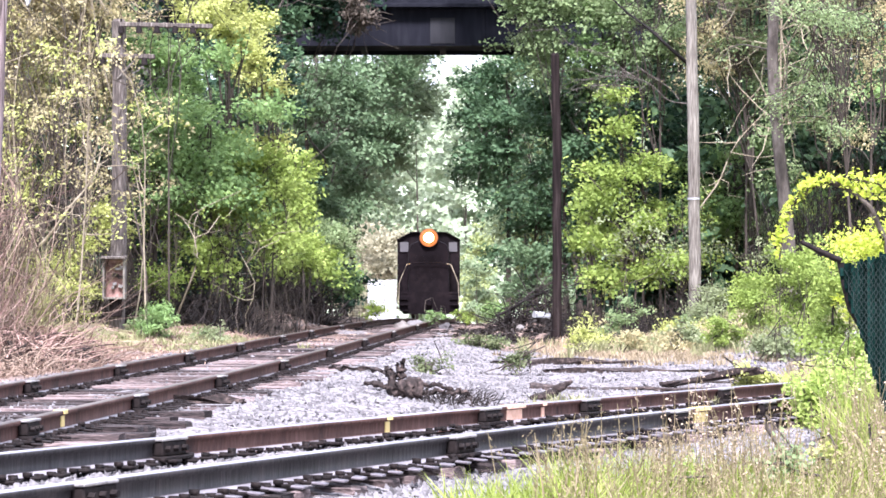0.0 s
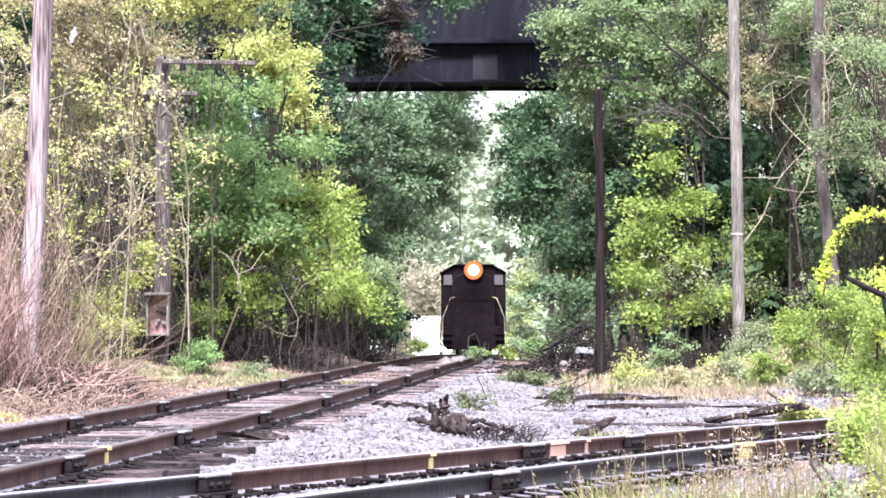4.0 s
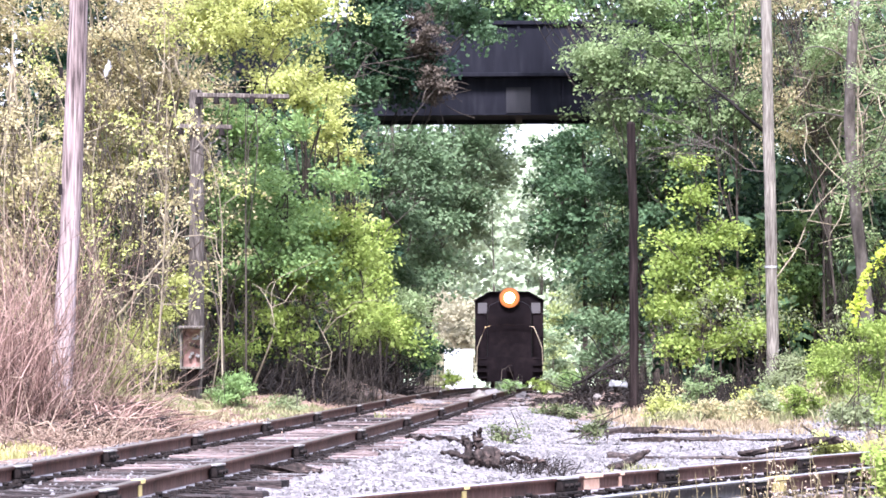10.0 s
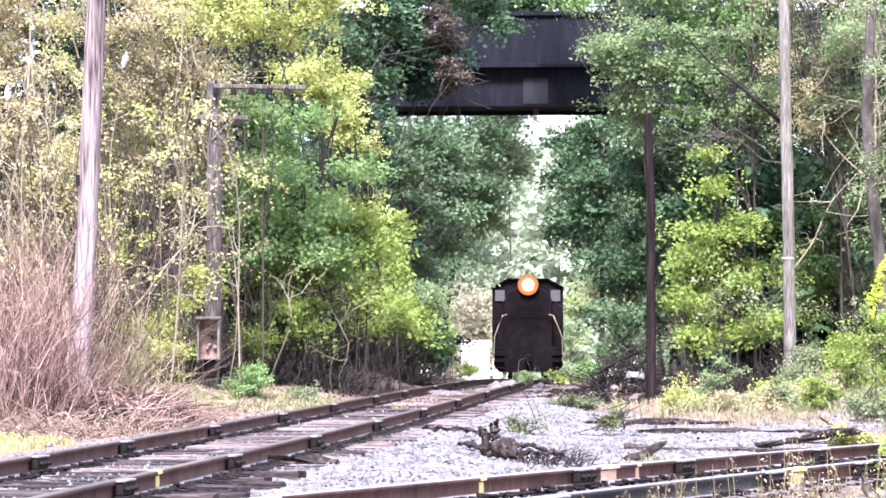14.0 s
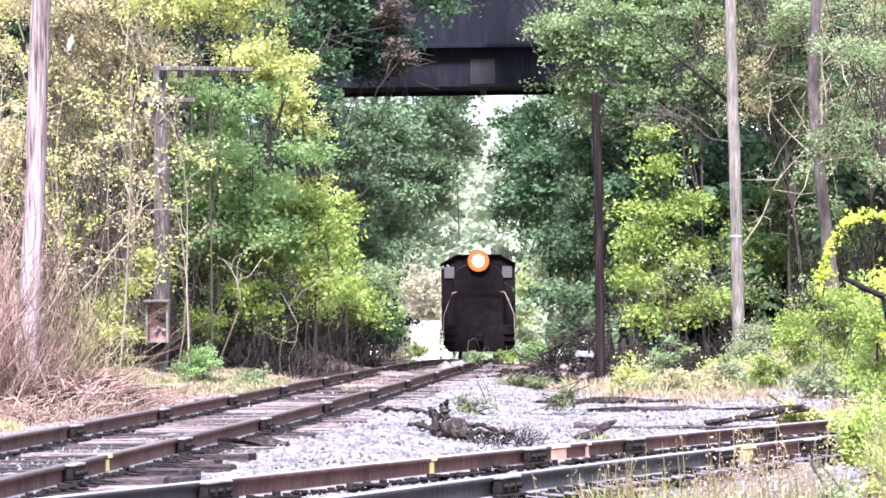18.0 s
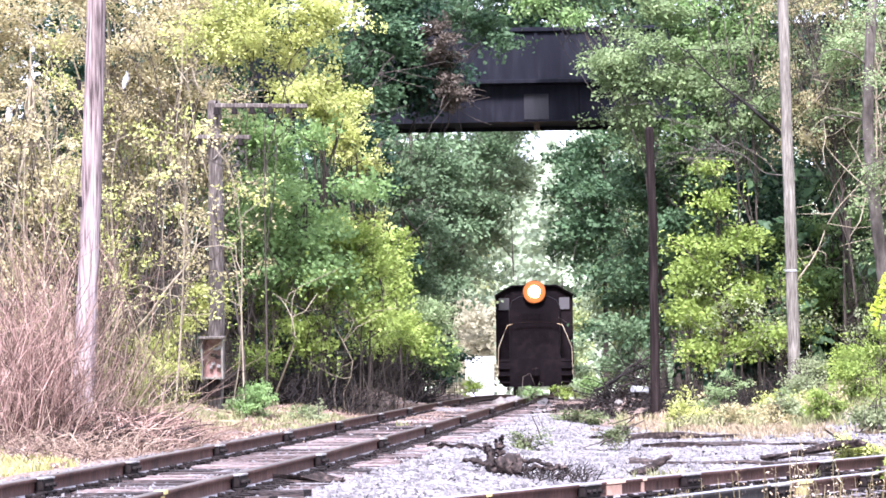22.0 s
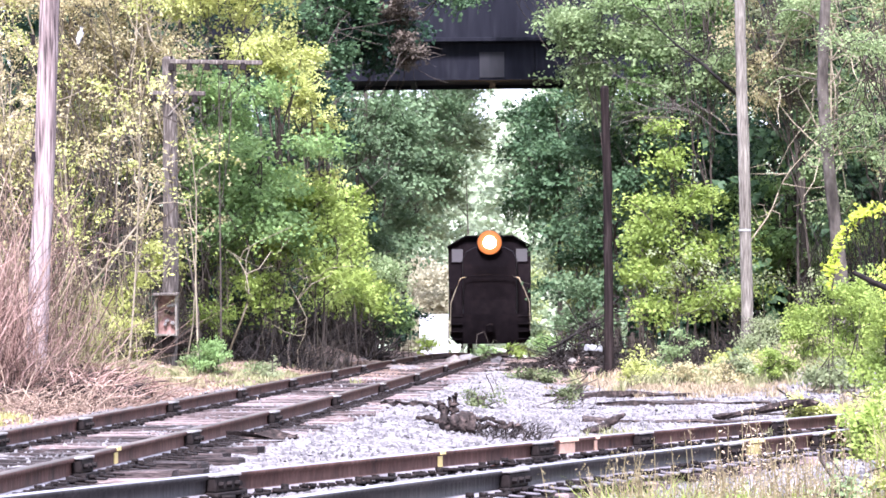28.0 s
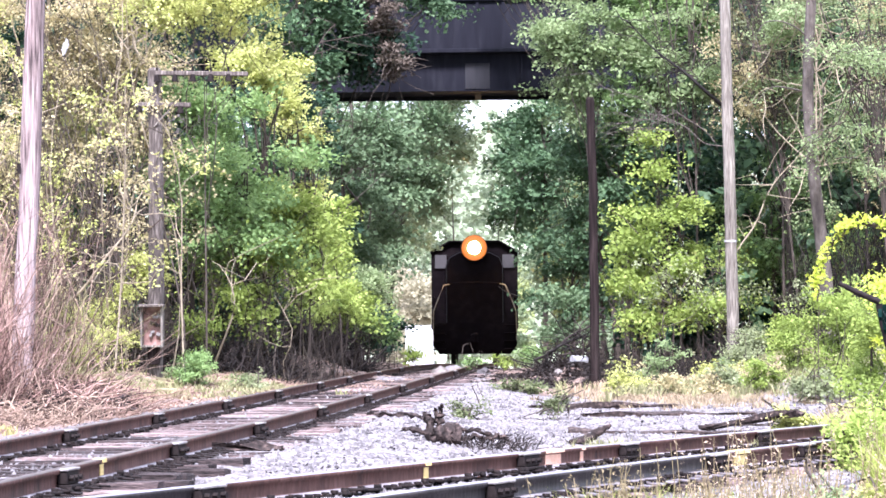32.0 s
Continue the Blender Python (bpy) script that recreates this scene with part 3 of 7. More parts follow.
def build_track(name, line, y0, y1, gap, label, mats, tie_step, clamps, seed, far=1e9, slim=1.0, short=1.0, drop=0.0, fingers=None, lengths=None):
    r = np.random.default_rng(seed)
    ob = thing(name, Matrix(), label, "railway track", kind="structure")
    for s in (-1, 1):
        for a, b, m, label in (lengths or {}).get(s, [(y0, y1, mats, "rusty rail with a worn running edge")]):
            hang("rail", sweep_rail(line, s * GAUGE, a, b - 0.004, gap), m, ob, label)
    ys, y = [], y0
    while y < y1:
        p = line(np.array([y, y + 0.05]))
        y += tie_step * 0.05 / np.linalg.norm(p[1] - p[0])
        ys.append(y)
    for y in ys:
        if y > far:
            break
        p, turn = frame_at(line, y)
        m = pose(p[0], p[1], p[2] - HEAD - 0.004 - drop + r.normal() * 0.008, r.normal() * 0.5, r.normal() * 0.4, turn + r.normal() * 1.4) @ pose(r.normal() * 0.07, 0, 0) @ Matrix.Diagonal((short, slim, 1, 1))
        hang("tie", TIES[r.integers(5)], None, ob, m=m)
    for s in (-1, 1):
        v, f = spiked(line, [q + h for q in ys if q < far for h in (0.0, 0.5 * (ys[1] - ys[0]))], s * GAUGE, 0.1)
        st = hang("spikes_and_plates", mesh_from("spikes", v, f), IRON, ob, "blackened tie plates and spike heads")
        st["kind"] = "stuff"
    for y in [q + h for q in ys if fingers and 10 < q < 34 for h in (0.0, 0.5 * (ys[1] - ys[0]))]:
        p, turn = frame_at(line, y)
        hang("tie_plate", fingers, None, ob, m=pose(*p, 0, 0, turn) @ pose(GAUGE + 0.135, r.normal() * 0.012, -HEAD + 0.006, r.normal() * 2, 5, r.normal() * 2))
    for s, y in clamps:
        p, turn = frame_at(line, y)
        m = pose(*p, 0, 0, turn) @ pose(s * GAUGE + 0.045, 0, -0.065)
        c = hang("rail_clamp", CLAMP, None, ob, "black bolted rail clamp", m)
        hang("clamp_cap", CLAMP_CAP, None, c, "pale steel cap")
    return ob


LEFT_CLAMPS = [(-1, 19.68), (-1, 22.42), (-1, 26.24), (-1, 30.46), (-1, 34.9), (-1, 39.9), (-1, 44.56), (-1, 50.84), (-1, 56.86), (1, 14.38), (1, 16.64), (1, 19.96), (1, 23.64), (1, 27.86), (1, 32.46), (1, 37.56), (1, 43.84), (1, 51.6)]
NEAR_CLAMPS = [(-1, 12.28), (-1, 14.84), (-1, 19.3), (-1, 21.16), (-1, 24.12), (1, 11.62), (1, 15.7), (1, 19.44), (1, 21.34)]
left_track = build_track("main_track", left_line, 4, 170, 0.4, "rusty main line rising to a crest, dark worn ties", [RUST, DULL_HEAD, SHEEN_FOOT], 0.46, LEFT_CLAMPS, 31, 72, fingers=DARK_PLATE)
DARK_STEEL, RUSTY_STEEL = [GREY_RAIL, POLISHED, SHEEN_FOOT], [RUST, POLISHED, SHEEN_FOOT]
near_track = build_track("near_track", near_line, 8, 48, 0.12, "curved side track with dark rails polished on top", [GREY_RAIL, POLISHED, SHEEN_FOOT], 0.5, NEAR_CLAMPS, 32, slim=0.8, short=0.72, drop=0.03, fingers=PLATE,
                         lengths={-1: [(8, 14.84, DARK_STEEL, "dark oiled rail with a bright running edge"), (14.84, 19.3, RUSTY_STEEL, "rusty rail with a bright running edge"), (19.3, 48, RUSTY_STEEL, "rusty rail with a bright running edge")],
                                  1: [(8, 11.62, DARK_STEEL, "dark oiled rail with a bright running edge"), (11.62, 19.44, DARK_STEEL, "dark oiled rail with a bright running edge"), (19.44, 48, RUSTY_STEEL, "rusty rail with a bright running edge")]})


def paint_mark(line, dist, y, wide, mat, label, name="paint_mark", parent=None):
    p, turn = frame_at(line, y)
    bm = bmesh.new()
    box(bm, (0.002, 0, HEAD * 0.5), (0.03, wide, HEAD * 0.68))
    box(bm, (0.0, 0, HEAD - 0.012), (0.0775, wide * 1.2, 0.0275))
    ob = part(name, bm, mat, parent, label)
    ob.matrix_basis = pose(*p, 0, 0, turn) @ pose(dist, 0, -HEAD)


paint_mark(near_line, -GAUGE, 17.72, 0.07, YELLOW, "yellow paint mark", parent=near_track)
paint_mark(near_line, -GAUGE, 19.8, 0.3, ORANGE, "faded orange paint patch", parent=near_track)
paint_mark(near_line, GAUGE, 19.98, 0.3, YELLOW, "cream paint patch", parent=near_track)
paint_mark(near_line, -GAUGE, 20.32, 0.06, ORANGE, "faded orange paint mark", parent=near_track)
paint_mark(left_line, GAUGE, 17.64, 0.09, YELLOW, "yellow paint mark", parent=left_track)


# ---- ballast stones ----
def stones(spots, low, high, seed):
    """Angular stones with a ridge, half sunk at the spots."""
    r = np.random.default_rng(seed)
    n = len(spots)
    o = np.array([(-1, -0.8, -0.4), (1, -0.8, -0.4), (1, 0.8, -0.4), (-1, 0.8, -0.4), (-0.55, 0, 0.75), (0.55, 0, 0.75)])
    size = r.uniform(low, high, (n, 1, 1)) * r.uniform(0.65, 1.3, (n, 1, 3))
    v = o[None] * size + r.normal(size=(n, 6, 3)) * 0.28 * size
    a = r.uniform(0, 2 * np.pi, n)
    lean = r.normal(size=(n, 1)) * 0.4
    v[:, :, 2] += lean * v[:, :, 0]
    c, q = np.cos(a)[:, None], np.sin(a)[:, None]
    v = np.stack([v[:, :, 0] * c - v[:, :, 1] * q, v[:, :, 0] * q + v[:, :, 1] * c, v[:, :, 2]], -1) + spots[:, None]
    f = np.array([(0, 1, 5), (0, 5, 4), (2, 3, 4), (2, 4, 5), (1, 2, 5), (3, 0, 4)])
    return v.reshape(-1, 3), (np.arange(n)[:, None, None] * 6 + f[None]).reshape(-1, 3)


def scatter(n, x0, x1, y0, y1, keep, seed):
    r = np.random.default_rng(seed)
    y = 1 / r.uniform(1 / y1, 1 / y0, n) if y0 > 0 else r.uniform(y0, y1, n)
    x = r.uniform(x0, x1, n)
    ok = keep(x, y, r)
    return np.stack([x[ok], y[ok], land(x[ok], y[ok])], -1)


def ballast_keep(x, y, r):
    off = x - left_line(y)[:, 0]
    g = near_gap(x, y)
    bed = (off > -1.9) & (np.abs(off) < 2.7 - 1.1 * step(y, 42, 48)) & (y < 56)
    between = (off > -1) & (off < 9.5) & (y > 13) & (y < 42)
    thin = ((np.abs(off) < 1.32) & (r.uniform(size=len(x)) < 0.55)) | ((g < 1.3) & (r.uniform(size=len(x)) < 0.3))
    open_side = (near_side(x, y) > 0.6) & (g < 0.84)
    return (bed | (g < 2.3) | between) & ~thin & ~open_side


spots = scatter(215000, -9, 14, 11, 60, ballast_keep, 11)
v, f = stones(spots, 0.011, 0.026, 12)
gravel = new("ballast_stones", mesh_from("ballast_stones", v, f))
gravel.data.materials.append(STONE)
tagged(gravel, "pale pinkish crushed stone ballast", "gravel", kind="stuff")


# ---- locomotive ----
def build_locomotive():
    """An end-cab switcher, nose first; its base lies on the rails, its front faces -y."""
    ob = thing("locomotive", Matrix(), "sooty black diesel switcher with its headlight lit", "locomotive")
    bm = bmesh.new()                      # frame and running boards
    box(bm, (0, 7.0, 1.28), (2.95, 13.4, 0.22), bevel=0.03)
    box(bm, (0, 7.0, 1.0), (2.3, 12.8, 0.4), bevel=0.04)
    part("frame", bm, LOCO, ob)
    bm = bmesh.new()                      # pilot with cut lower corners
    prof = [(-1.42, 1.4), (1.42, 1.4), (1.42, 0.62), (1.2, 0.34), (-1.2, 0.34), (-1.42, 0.62)]
    a = [bm.verts.new((x, 0.12, z)) for x, z in prof]
    b = [bm.verts.new((x, 0.24, z)) for x, z in prof]
    bm.faces.new(a), bm.faces.new(b[::-1])
    for i in range(6):
        bm.faces.new((a[i - 1], b[i - 1], b[i], a[i]))
    part("pilot", bm, LOCO, ob)
    for s in (-1, 1):
        bm = bmesh.new()
        for k in range(4):
            box(bm, (s * 1.2, 0.02 + 0.06 * k, 0.5 + 0.27 * k), (0.44, 0.2, 0.05), bevel=0.01)
        part("step", bm, LOCO, ob)
    bm = bmesh.new()
    box(bm, (0, -0.05, 0.88), (0.3, 0.5, 0.3), bevel=0.05)
    box(bm, (0.02, -0.36, 0.88), (0.22, 0.24, 0.36), bevel=0.06)
    part("coupler", bm, LOCO, ob)
    # hood: rounded shoulders
    bm = bmesh.new()
    prof = [(-0.98, 1.4), (-0.98, 3.35), (-0.86, 3.64), (-0.55, 3.8), (0.55, 3.8), (0.86, 3.64), (0.98, 3.35), (0.98, 1.4)]
    for y in (0.75, 0.95, 2.6):
        k = 0.96 if y == 0.75 else 1.0
        for x, z in prof:
            bm.verts.new((x * k, y, 1.4 + (z - 1.4) * (0.99 if k < 1 else 1)))
    bm.verts.ensure_lookup_table()
    n = len(prof)
    for r in range(2):
        for i in range(n - 1):
            bm.faces.new([bm.verts[r * n + i], bm.verts[r * n + i + 1], bm.verts[(r + 1) * n + i + 1], bm.verts[(r + 1) * n + i]])
    bm.faces.new([bm.verts[i] for i in range(n)])
    hood = part("hood", bm, LOCO, ob)
    bm = bmesh.new()                      # radiator shutters on the nose
    for k in range(14):
        box(bm, (0, 0.755, 2.0 + 0.085 * k), (1.3, 0.03, 0.05), pose(0, 0, 0))
    part("radiator_grille", bm, LOCO, hood)
    for s in (-1, 1):
        bm = bmesh.new()
        box(bm, (s * 1.0, 1.7, 2.5), (0.03, 1.2, 1.6), bevel=0.01)
        part("hood_door", bm, LOCO_RED, hood)
    bm = bmesh.new()
    box(bm, (0, 9.5, 2.7), (1.9, 7.8, 2.3), bevel=0.25)
    part("long_hood", bm, LOCO, ob)
    # cab behind the hood, roof sloping to the sides
    bm = bmesh.new()
    prof = [(-1.5, 1.4), (-1.5, 3.85), (-0.85, 4.22), (0.85, 4.22), (1.5, 3.85), (1.5, 1.4)]
    for y in (2.6, 5.6):
        for x, z in prof:
            bm.verts.new((x, y, z))
    bm.verts.ensure_lookup_table()
    for i in range(6):
        j = (i + 1) % 6
        bm.faces.new([bm.verts[i], bm.verts[j], bm.verts[6 + j], bm.verts[6 + i]])
    bm.faces.new([bm.verts[i] for i in range(6)]), bm.faces.new([bm.verts[6 + i] for i in reversed(range(6))])
    cab = part("cab", bm, LOCO, ob)
    bm = bmesh.new()                      # roof with an overhang
    for s, x in ((-1, -1.19), (1, 1.19)):
        box(bm, (0, 0, 0), (0.8, 3.3, 0.05), pose(x, 4.1, 4.075, 0, s * 29.6, 0), bevel=0.01)
    box(bm, (0, 4.1, 4.26), (1.78, 3.3, 0.05), bevel=0.01)
    part("roof", bm, LOCO, cab)
    for s in (-1, 1):
        bm = bmesh.new()
        box(bm, (s * 1.17, 2.585, 3.56), (0.5, 0.03, 0.56), bevel=0.008)
        w = part("front_window", bm, LOCO_RED, cab)
        bm = bmesh.new()
        box(bm, (s * 1.17, 2.565, 3.56), (0.4, 0.015, 0.46))
        part("pane", bm, PANE, w, "opaque pane with the pale sky put into its colour")
    # headlight on the nose
    bm = bmesh.new()
    bmesh.ops.create_cone(bm, cap_ends=True, segments=32, radius1=0.46, radius2=0.44, depth=0.5, matrix=pose(0, 0.85, 3.95, 90, 0, 0))
    lamp = part("headlight", bm, LOCO, ob, "lit headlight in a round housing")
    # Only the lens is a lamp; both rings round it are added as its orange halo.
    for name, rad, y, mat in (("outer_glow_ring", 0.44, 0.596, OUTER_GLOW_RING), ("glow_ring", 0.33, 0.588, GLOW_RING), ("lens", 0.21, 0.575, LAMP_GLOW)):
        bm = bmesh.new()
        bmesh.ops.create_uvsphere(bm, u_segments=28, v_segments=14, radius=rad, matrix=pose(0, y + 0.01, 3.95) @ Matrix.Diagonal((1, 0.06 if name != "lens" else 0.5, 1, 1)))
        part(name, bm, mat, lamp)
    # handrails bent outward over the steps
    for s in (-1, 1):
        bm = bmesh.new()
        pts = [(s * 0.86, 0.62, 2.72), (s * 1.04, 0.35, 2.68), (s * 1.22, 0.2, 2.25), (s * 1.39, 0.12, 1.8), (s * 1.41, 0.1, 1.2), (s * 1.4, 0.1, 0.75)]
        v, f = tubes([(pts, [0.019] * 6)], 6)
        hang("handrail", mesh_from("handrail", v, f), RAILING, ob, "pale bent handrail")
        v, f = tubes([([(s * 1.38, 0.3, 2.3), (s * 1.38, 9.5, 2.3)], [0.02, 0.02])] + [([(s * 1.38, y, 1.4), (s * 1.38, y, 2.3)], [0.018, 0.018]) for y in (0.4, 2.2, 4.0, 5.8, 7.6, 9.4)], 6)
        hang("side_railing", mesh_from("side_railing", v, f), LOCO, ob)
    v, f = tubes([([(-0.86, 0.6, 2.74), (-0.4, 0.6, 2.78), (0.4, 0.6, 2.78), (0.86, 0.6, 2.74)], [0.016] * 4)], 6)
    hang("nose_grab_rail", mesh_from("nose_grab_rail", v, f), LOCO, ob)
    # exhaust stack, bell, horn
    bm = bmesh.new()
    bmesh.ops.create_cone(bm, cap_ends=True, segments=16, radius1=0.2, radius2=0.17, depth=0.45, matrix=pose(0, 9.2, 4.1))
    part("exhaust_stack", bm, LOCO, ob)
    # trucks
    for y in (2.6, 10.6):
        for s in (-1, 1):
            bm = bmesh.new()
            box(bm, (s * 1.02, y, 0.55), (0.16, 2.9, 0.36), bevel=0.05)
            part("truck_frame", bm, LOCO, ob)
        for dy in (-1.2, 1.2):
            bm = bmesh.new()
            for s in (-1, 1):
                bmesh.ops.create_cone(bm, cap_ends=True, segments=28, radius1=0.5, radius2=0.5, depth=0.13, matrix=pose(s * 0.76, 0, 0, 0, 90, 0))
                bmesh.ops.create_cone(bm, cap_ends=True, segments=28, radius1=0.53, radius2=0.53, depth=0.04, matrix=pose(s * 0.69, 0, 0, 0, 90, 0))
            bmesh.ops.create_cone(bm, cap_ends=True, segments=12, radius1=0.08, radius2=0.08, depth=1.4, matrix=pose(0, 0, 0, 0, 90, 0))
            w = part("wheelset", bm, IRON, ob)
            w.matrix_basis = pose(0, y + dy, 0.5)
            WHEELS.append((w, y + dy))
    bm = bmesh.new()
    box(bm, (0, 6.6, 0.75), (2.4, 3.2, 0.7), bevel=0.1)
    part("fuel_tank", bm, LOCO, ob)
    return ob


# Opaque: the sky in the cab panes is put in as a pale grey base.
PANE, gn, gl, gb = material("pale_window_pane", 0.35, 0.0, 0.4)
gb.inputs["Base Color"].default_value = (0.09, 0.085, 0.09, 1)
WHEELS = []
locomotive = build_locomotive()


# ---- road bridge over the line ----
def build_bridge():
    ob = thing("road_bridge", Matrix(), "dark steel girder bridge, narrow and weathered, spanning the line", "bridge")
    Y, z0, wide = 62.0, 8.10, 2.35

    def plate(name, c, s, mat=None, parent=None, label="", bevel=0.0):
        bm = bmesh.new()
        box(bm, c, s, bevel=bevel)
        return part(name, bm, mat or GIRDER, parent or ob, label)

    plate("web_plate", (1.0, Y + 0.15, z0 + 0.46), (26, 0.06, 0.92))
    plate("lower_flange", (1.0, Y + 0.15, z0 - 0.015), (26, 0.4, 0.03), bevel=0.005)
    plate("upper_flange", (1.0, Y + 0.1, z0 + 0.97), (26, 0.5, 0.1), bevel=0.01)
    for k in range(7):
        plate("stiffener", (-11.2 + k * 4.1, Y + 0.07, z0 + 0.46), (0.05, 0.1, 0.9))
    plate("repair_patch", (-0.01, Y + 0.105, z0 + 0.36), (0.61, 0.03, 0.64), GIRDER_PATCH, None, "paler grey repainted patch", 0.004)
    par = plate("parapet", (1.0, Y + 0.35, z0 + 1.64), (26, 0.1, 1.24), bevel=0.01)
    for k in range(40):
        plate("parapet_rib", (-11.7 + k * 0.65, Y + 0.285, z0 + 1.64), (0.07, 0.04, 1.2), None, par)
    plate("coping", (1.0, Y + 0.35, z0 + 2.31), (26, 0.24, 0.1), None, par, "", 0.01)
    plate("deck", (1.0, Y + wide / 2 + 0.15, z0 + 0.2), (26, wide - 0.1, 0.2))
    plate("far_girder", (1.0, Y + wide + 0.15, z0 + 0.9), (26, 0.08, 1.8))
    for k in range(12):
        plate("floor_beam", (-10 + 2 * k, Y + wide / 2 + 0.15, z0 + 0.05), (0.16, wide - 0.12, 0.1))
    for x in (-7.0, 8.2):
        plate("abutment", (x, Y + wide / 2 + 0.1, z0 / 2 - 0.02), (1.4, wide + 0.6, z0 - 0.02), CONCRETE, None, "stained concrete abutment", 0.03)
    return ob


build_bridge()


# ---- poles ----
def pole(name, x, y, top, rad, mat, label, lean=0.0, taper=0.8, seed=0):
    z = land_at(x, y)
    ob = thing(name, pose(x, y, z), label, "pole")
    r = np.random.default_rng(seed)
    k = 14
    hs = np.linspace(-0.3, top - z, k)
    pts = np.stack([hs * lean + np.sin(hs * 0.6) * 0.02 + r.normal(size=k) * 0.006, r.normal(size=k) * 0.006, hs], -1)
    v, f = tubes([(pts, rad * np.linspace(1.0, taper, k) * (1 + r.normal(size=k) * 0.02))], 14)
    hang("shaft", smooth(mesh_from("shaft", v, f)), mat, ob)
    bm = bmesh.new()
    bmesh.ops.create_cone(bm, cap_ends=True, segments=14, radius1=rad * taper, radius2=rad * taper * 0.7, depth=0.05, matrix=Matrix.Translation((pts[-1][0], pts[-1][1], pts[-1][2] + 0.02)))
    part("top_cap", bm, mat, ob)
    return ob


near_pole = pole("utility_pole", -5.88, 32.0, 9.5, 0.138, POLE, "tall weathered utility pole, pale and streaked, in brush", 0.041, 0.82, 1)
for k, z in enumerate((1.1, 2.9, 4.4)):
    bm = bmesh.new()
    box(bm, (0.02, -0.14, z), (0.05, 0.02, 0.14))
    part("tag", bm, IRON, near_pole, "small rusted tag")

arm_pole = pole("telegraph_pole", -5.45, 42.0, 6.39, 0.138, WORN_POLE, "old telegraph pole with two cross arms, grey", 0.004, 0.85, 2)
gz = land_at(-5.45, 42.0)
for z, x0, x1 in ((6.33, -0.04, 1.5), (5.80, -0.35, 0.55)):
    bm = bmesh.new()
    box(bm, ((x0 + x1) / 2, -0.16, z - gz), (x1 - x0, 0.09, 0.075), pose(0, 0, 0, 0, 1.2, 0), bevel=0.01)
    arm = part("cross_arm", bm, WORN_POLE, arm_pole, "grey rotten cross arm")
    for k in range(5 if x1 > 1 else 2):
        bm = bmesh.new()
        px = x0 + 0.12 + k * (0.3 if x1 > 1 else 0.7)
        bmesh.ops.create_cone(bm, cap_ends=True, segments=10, radius1=0.06, radius2=0.04, depth=0.12, matrix=pose(px, -0.18, z - gz - 0.09))
        bmesh.ops.create_cone(bm, cap_ends=True, segments=8, radius1=0.018, radius2=0.018, depth=0.14, matrix=pose(px, -0.18, z - gz + 0.02))
        part("insulator", bm, IRON, arm)
v, f = tubes([([(0.02, -0.13, 5.43 - gz), (0.3, -0.14, 5.73 - gz)], [0.015, 0.015])], 5)
hang("brace", mesh_from("brace", v, f), GREY_POLE, arm_pole)


def signal_box():
    x, y = -5.46, 41.75
    zt, zb = 2.42, 1.74
    ob = thing("line_phone_box", pose(x, y, zb), "open weathered line-side box with peeling paint, fixed to the pole", "box")
    w, h = 0.34, zt - zb
    for s in (-1, 1):
        bm = bmesh.new()
        box(bm, (s * w / 2, 0, h / 2), (0.035, 0.24, h), bevel=0.004)
        part("side_board", bm, GREY_POLE, ob)
    bm = bmesh.new()
    box(bm, (0, 0.08, h / 2), (w, 0.03, h))
    part("back_board", bm, BOXPAINT, ob, "peeling reddish back board")
    bm = bmesh.new()
    box(bm, (0, -0.03, h + 0.02), (w + 0.08, 0.32, 0.035), pose(0, 0, 0, 4, 0, 0), bevel=0.004)
    part("lid", bm, WORN_POLE, ob)
    bm = bmesh.new()
    box(bm, (0, 0, 0.02), (w, 0.24, 0.035), bevel=0.004)
    part("bottom_board", bm, GREY_POLE, ob)
    r = np.random.default_rng(4)
    for k in range(9):
        bm = bmesh.new()
        box(bm, (0, 0, 0), (r.uniform(0.03, 0.11), 0.05, r.uniform(0.025, 0.075)), bevel=0.006)
        q = part("fitting", bm, DEAD if k % 3 == 0 else PALE_IRON, ob, "rusted dark fitting" if k % 3 == 0 else "corroded pale fitting")
        q.matrix_basis = pose(r.uniform(-0.11, 0.11), r.uniform(0.02, 0.045), r.uniform(0.1, 0.54), 0, r.uniform(-25, 25), 0)
    bm = bmesh.new()
    box(bm, (0.02, 0.05, -0.14), (0.2, 0.12, 0.3), bevel=0.01)
    part("mounting_block", bm, TAR_POLE, ob)


signal_box()
pole("short_pole", 2.22, 49.0, 6.53, 0.095, TAR_POLE, "short dark tarred pole beside the line", -0.004, 0.9, 3)
grey = pole("utility_pole", 5.00, 50.0, 9.6, 0.125, GREY_POLE, "tall pale grey utility pole at the wood's edge", -0.006, 0.85, 4)
bm = bmesh.new()
bmesh.ops.create_cone(bm, cap_ends=False, segments=14, radius1=0.128, radius2=0.128, depth=0.04, matrix=pose(-0.01, 0, 3.77 - land_at(5.00, 50.0)))
part("band", bm, GRIMY, grey, "faded pale band")


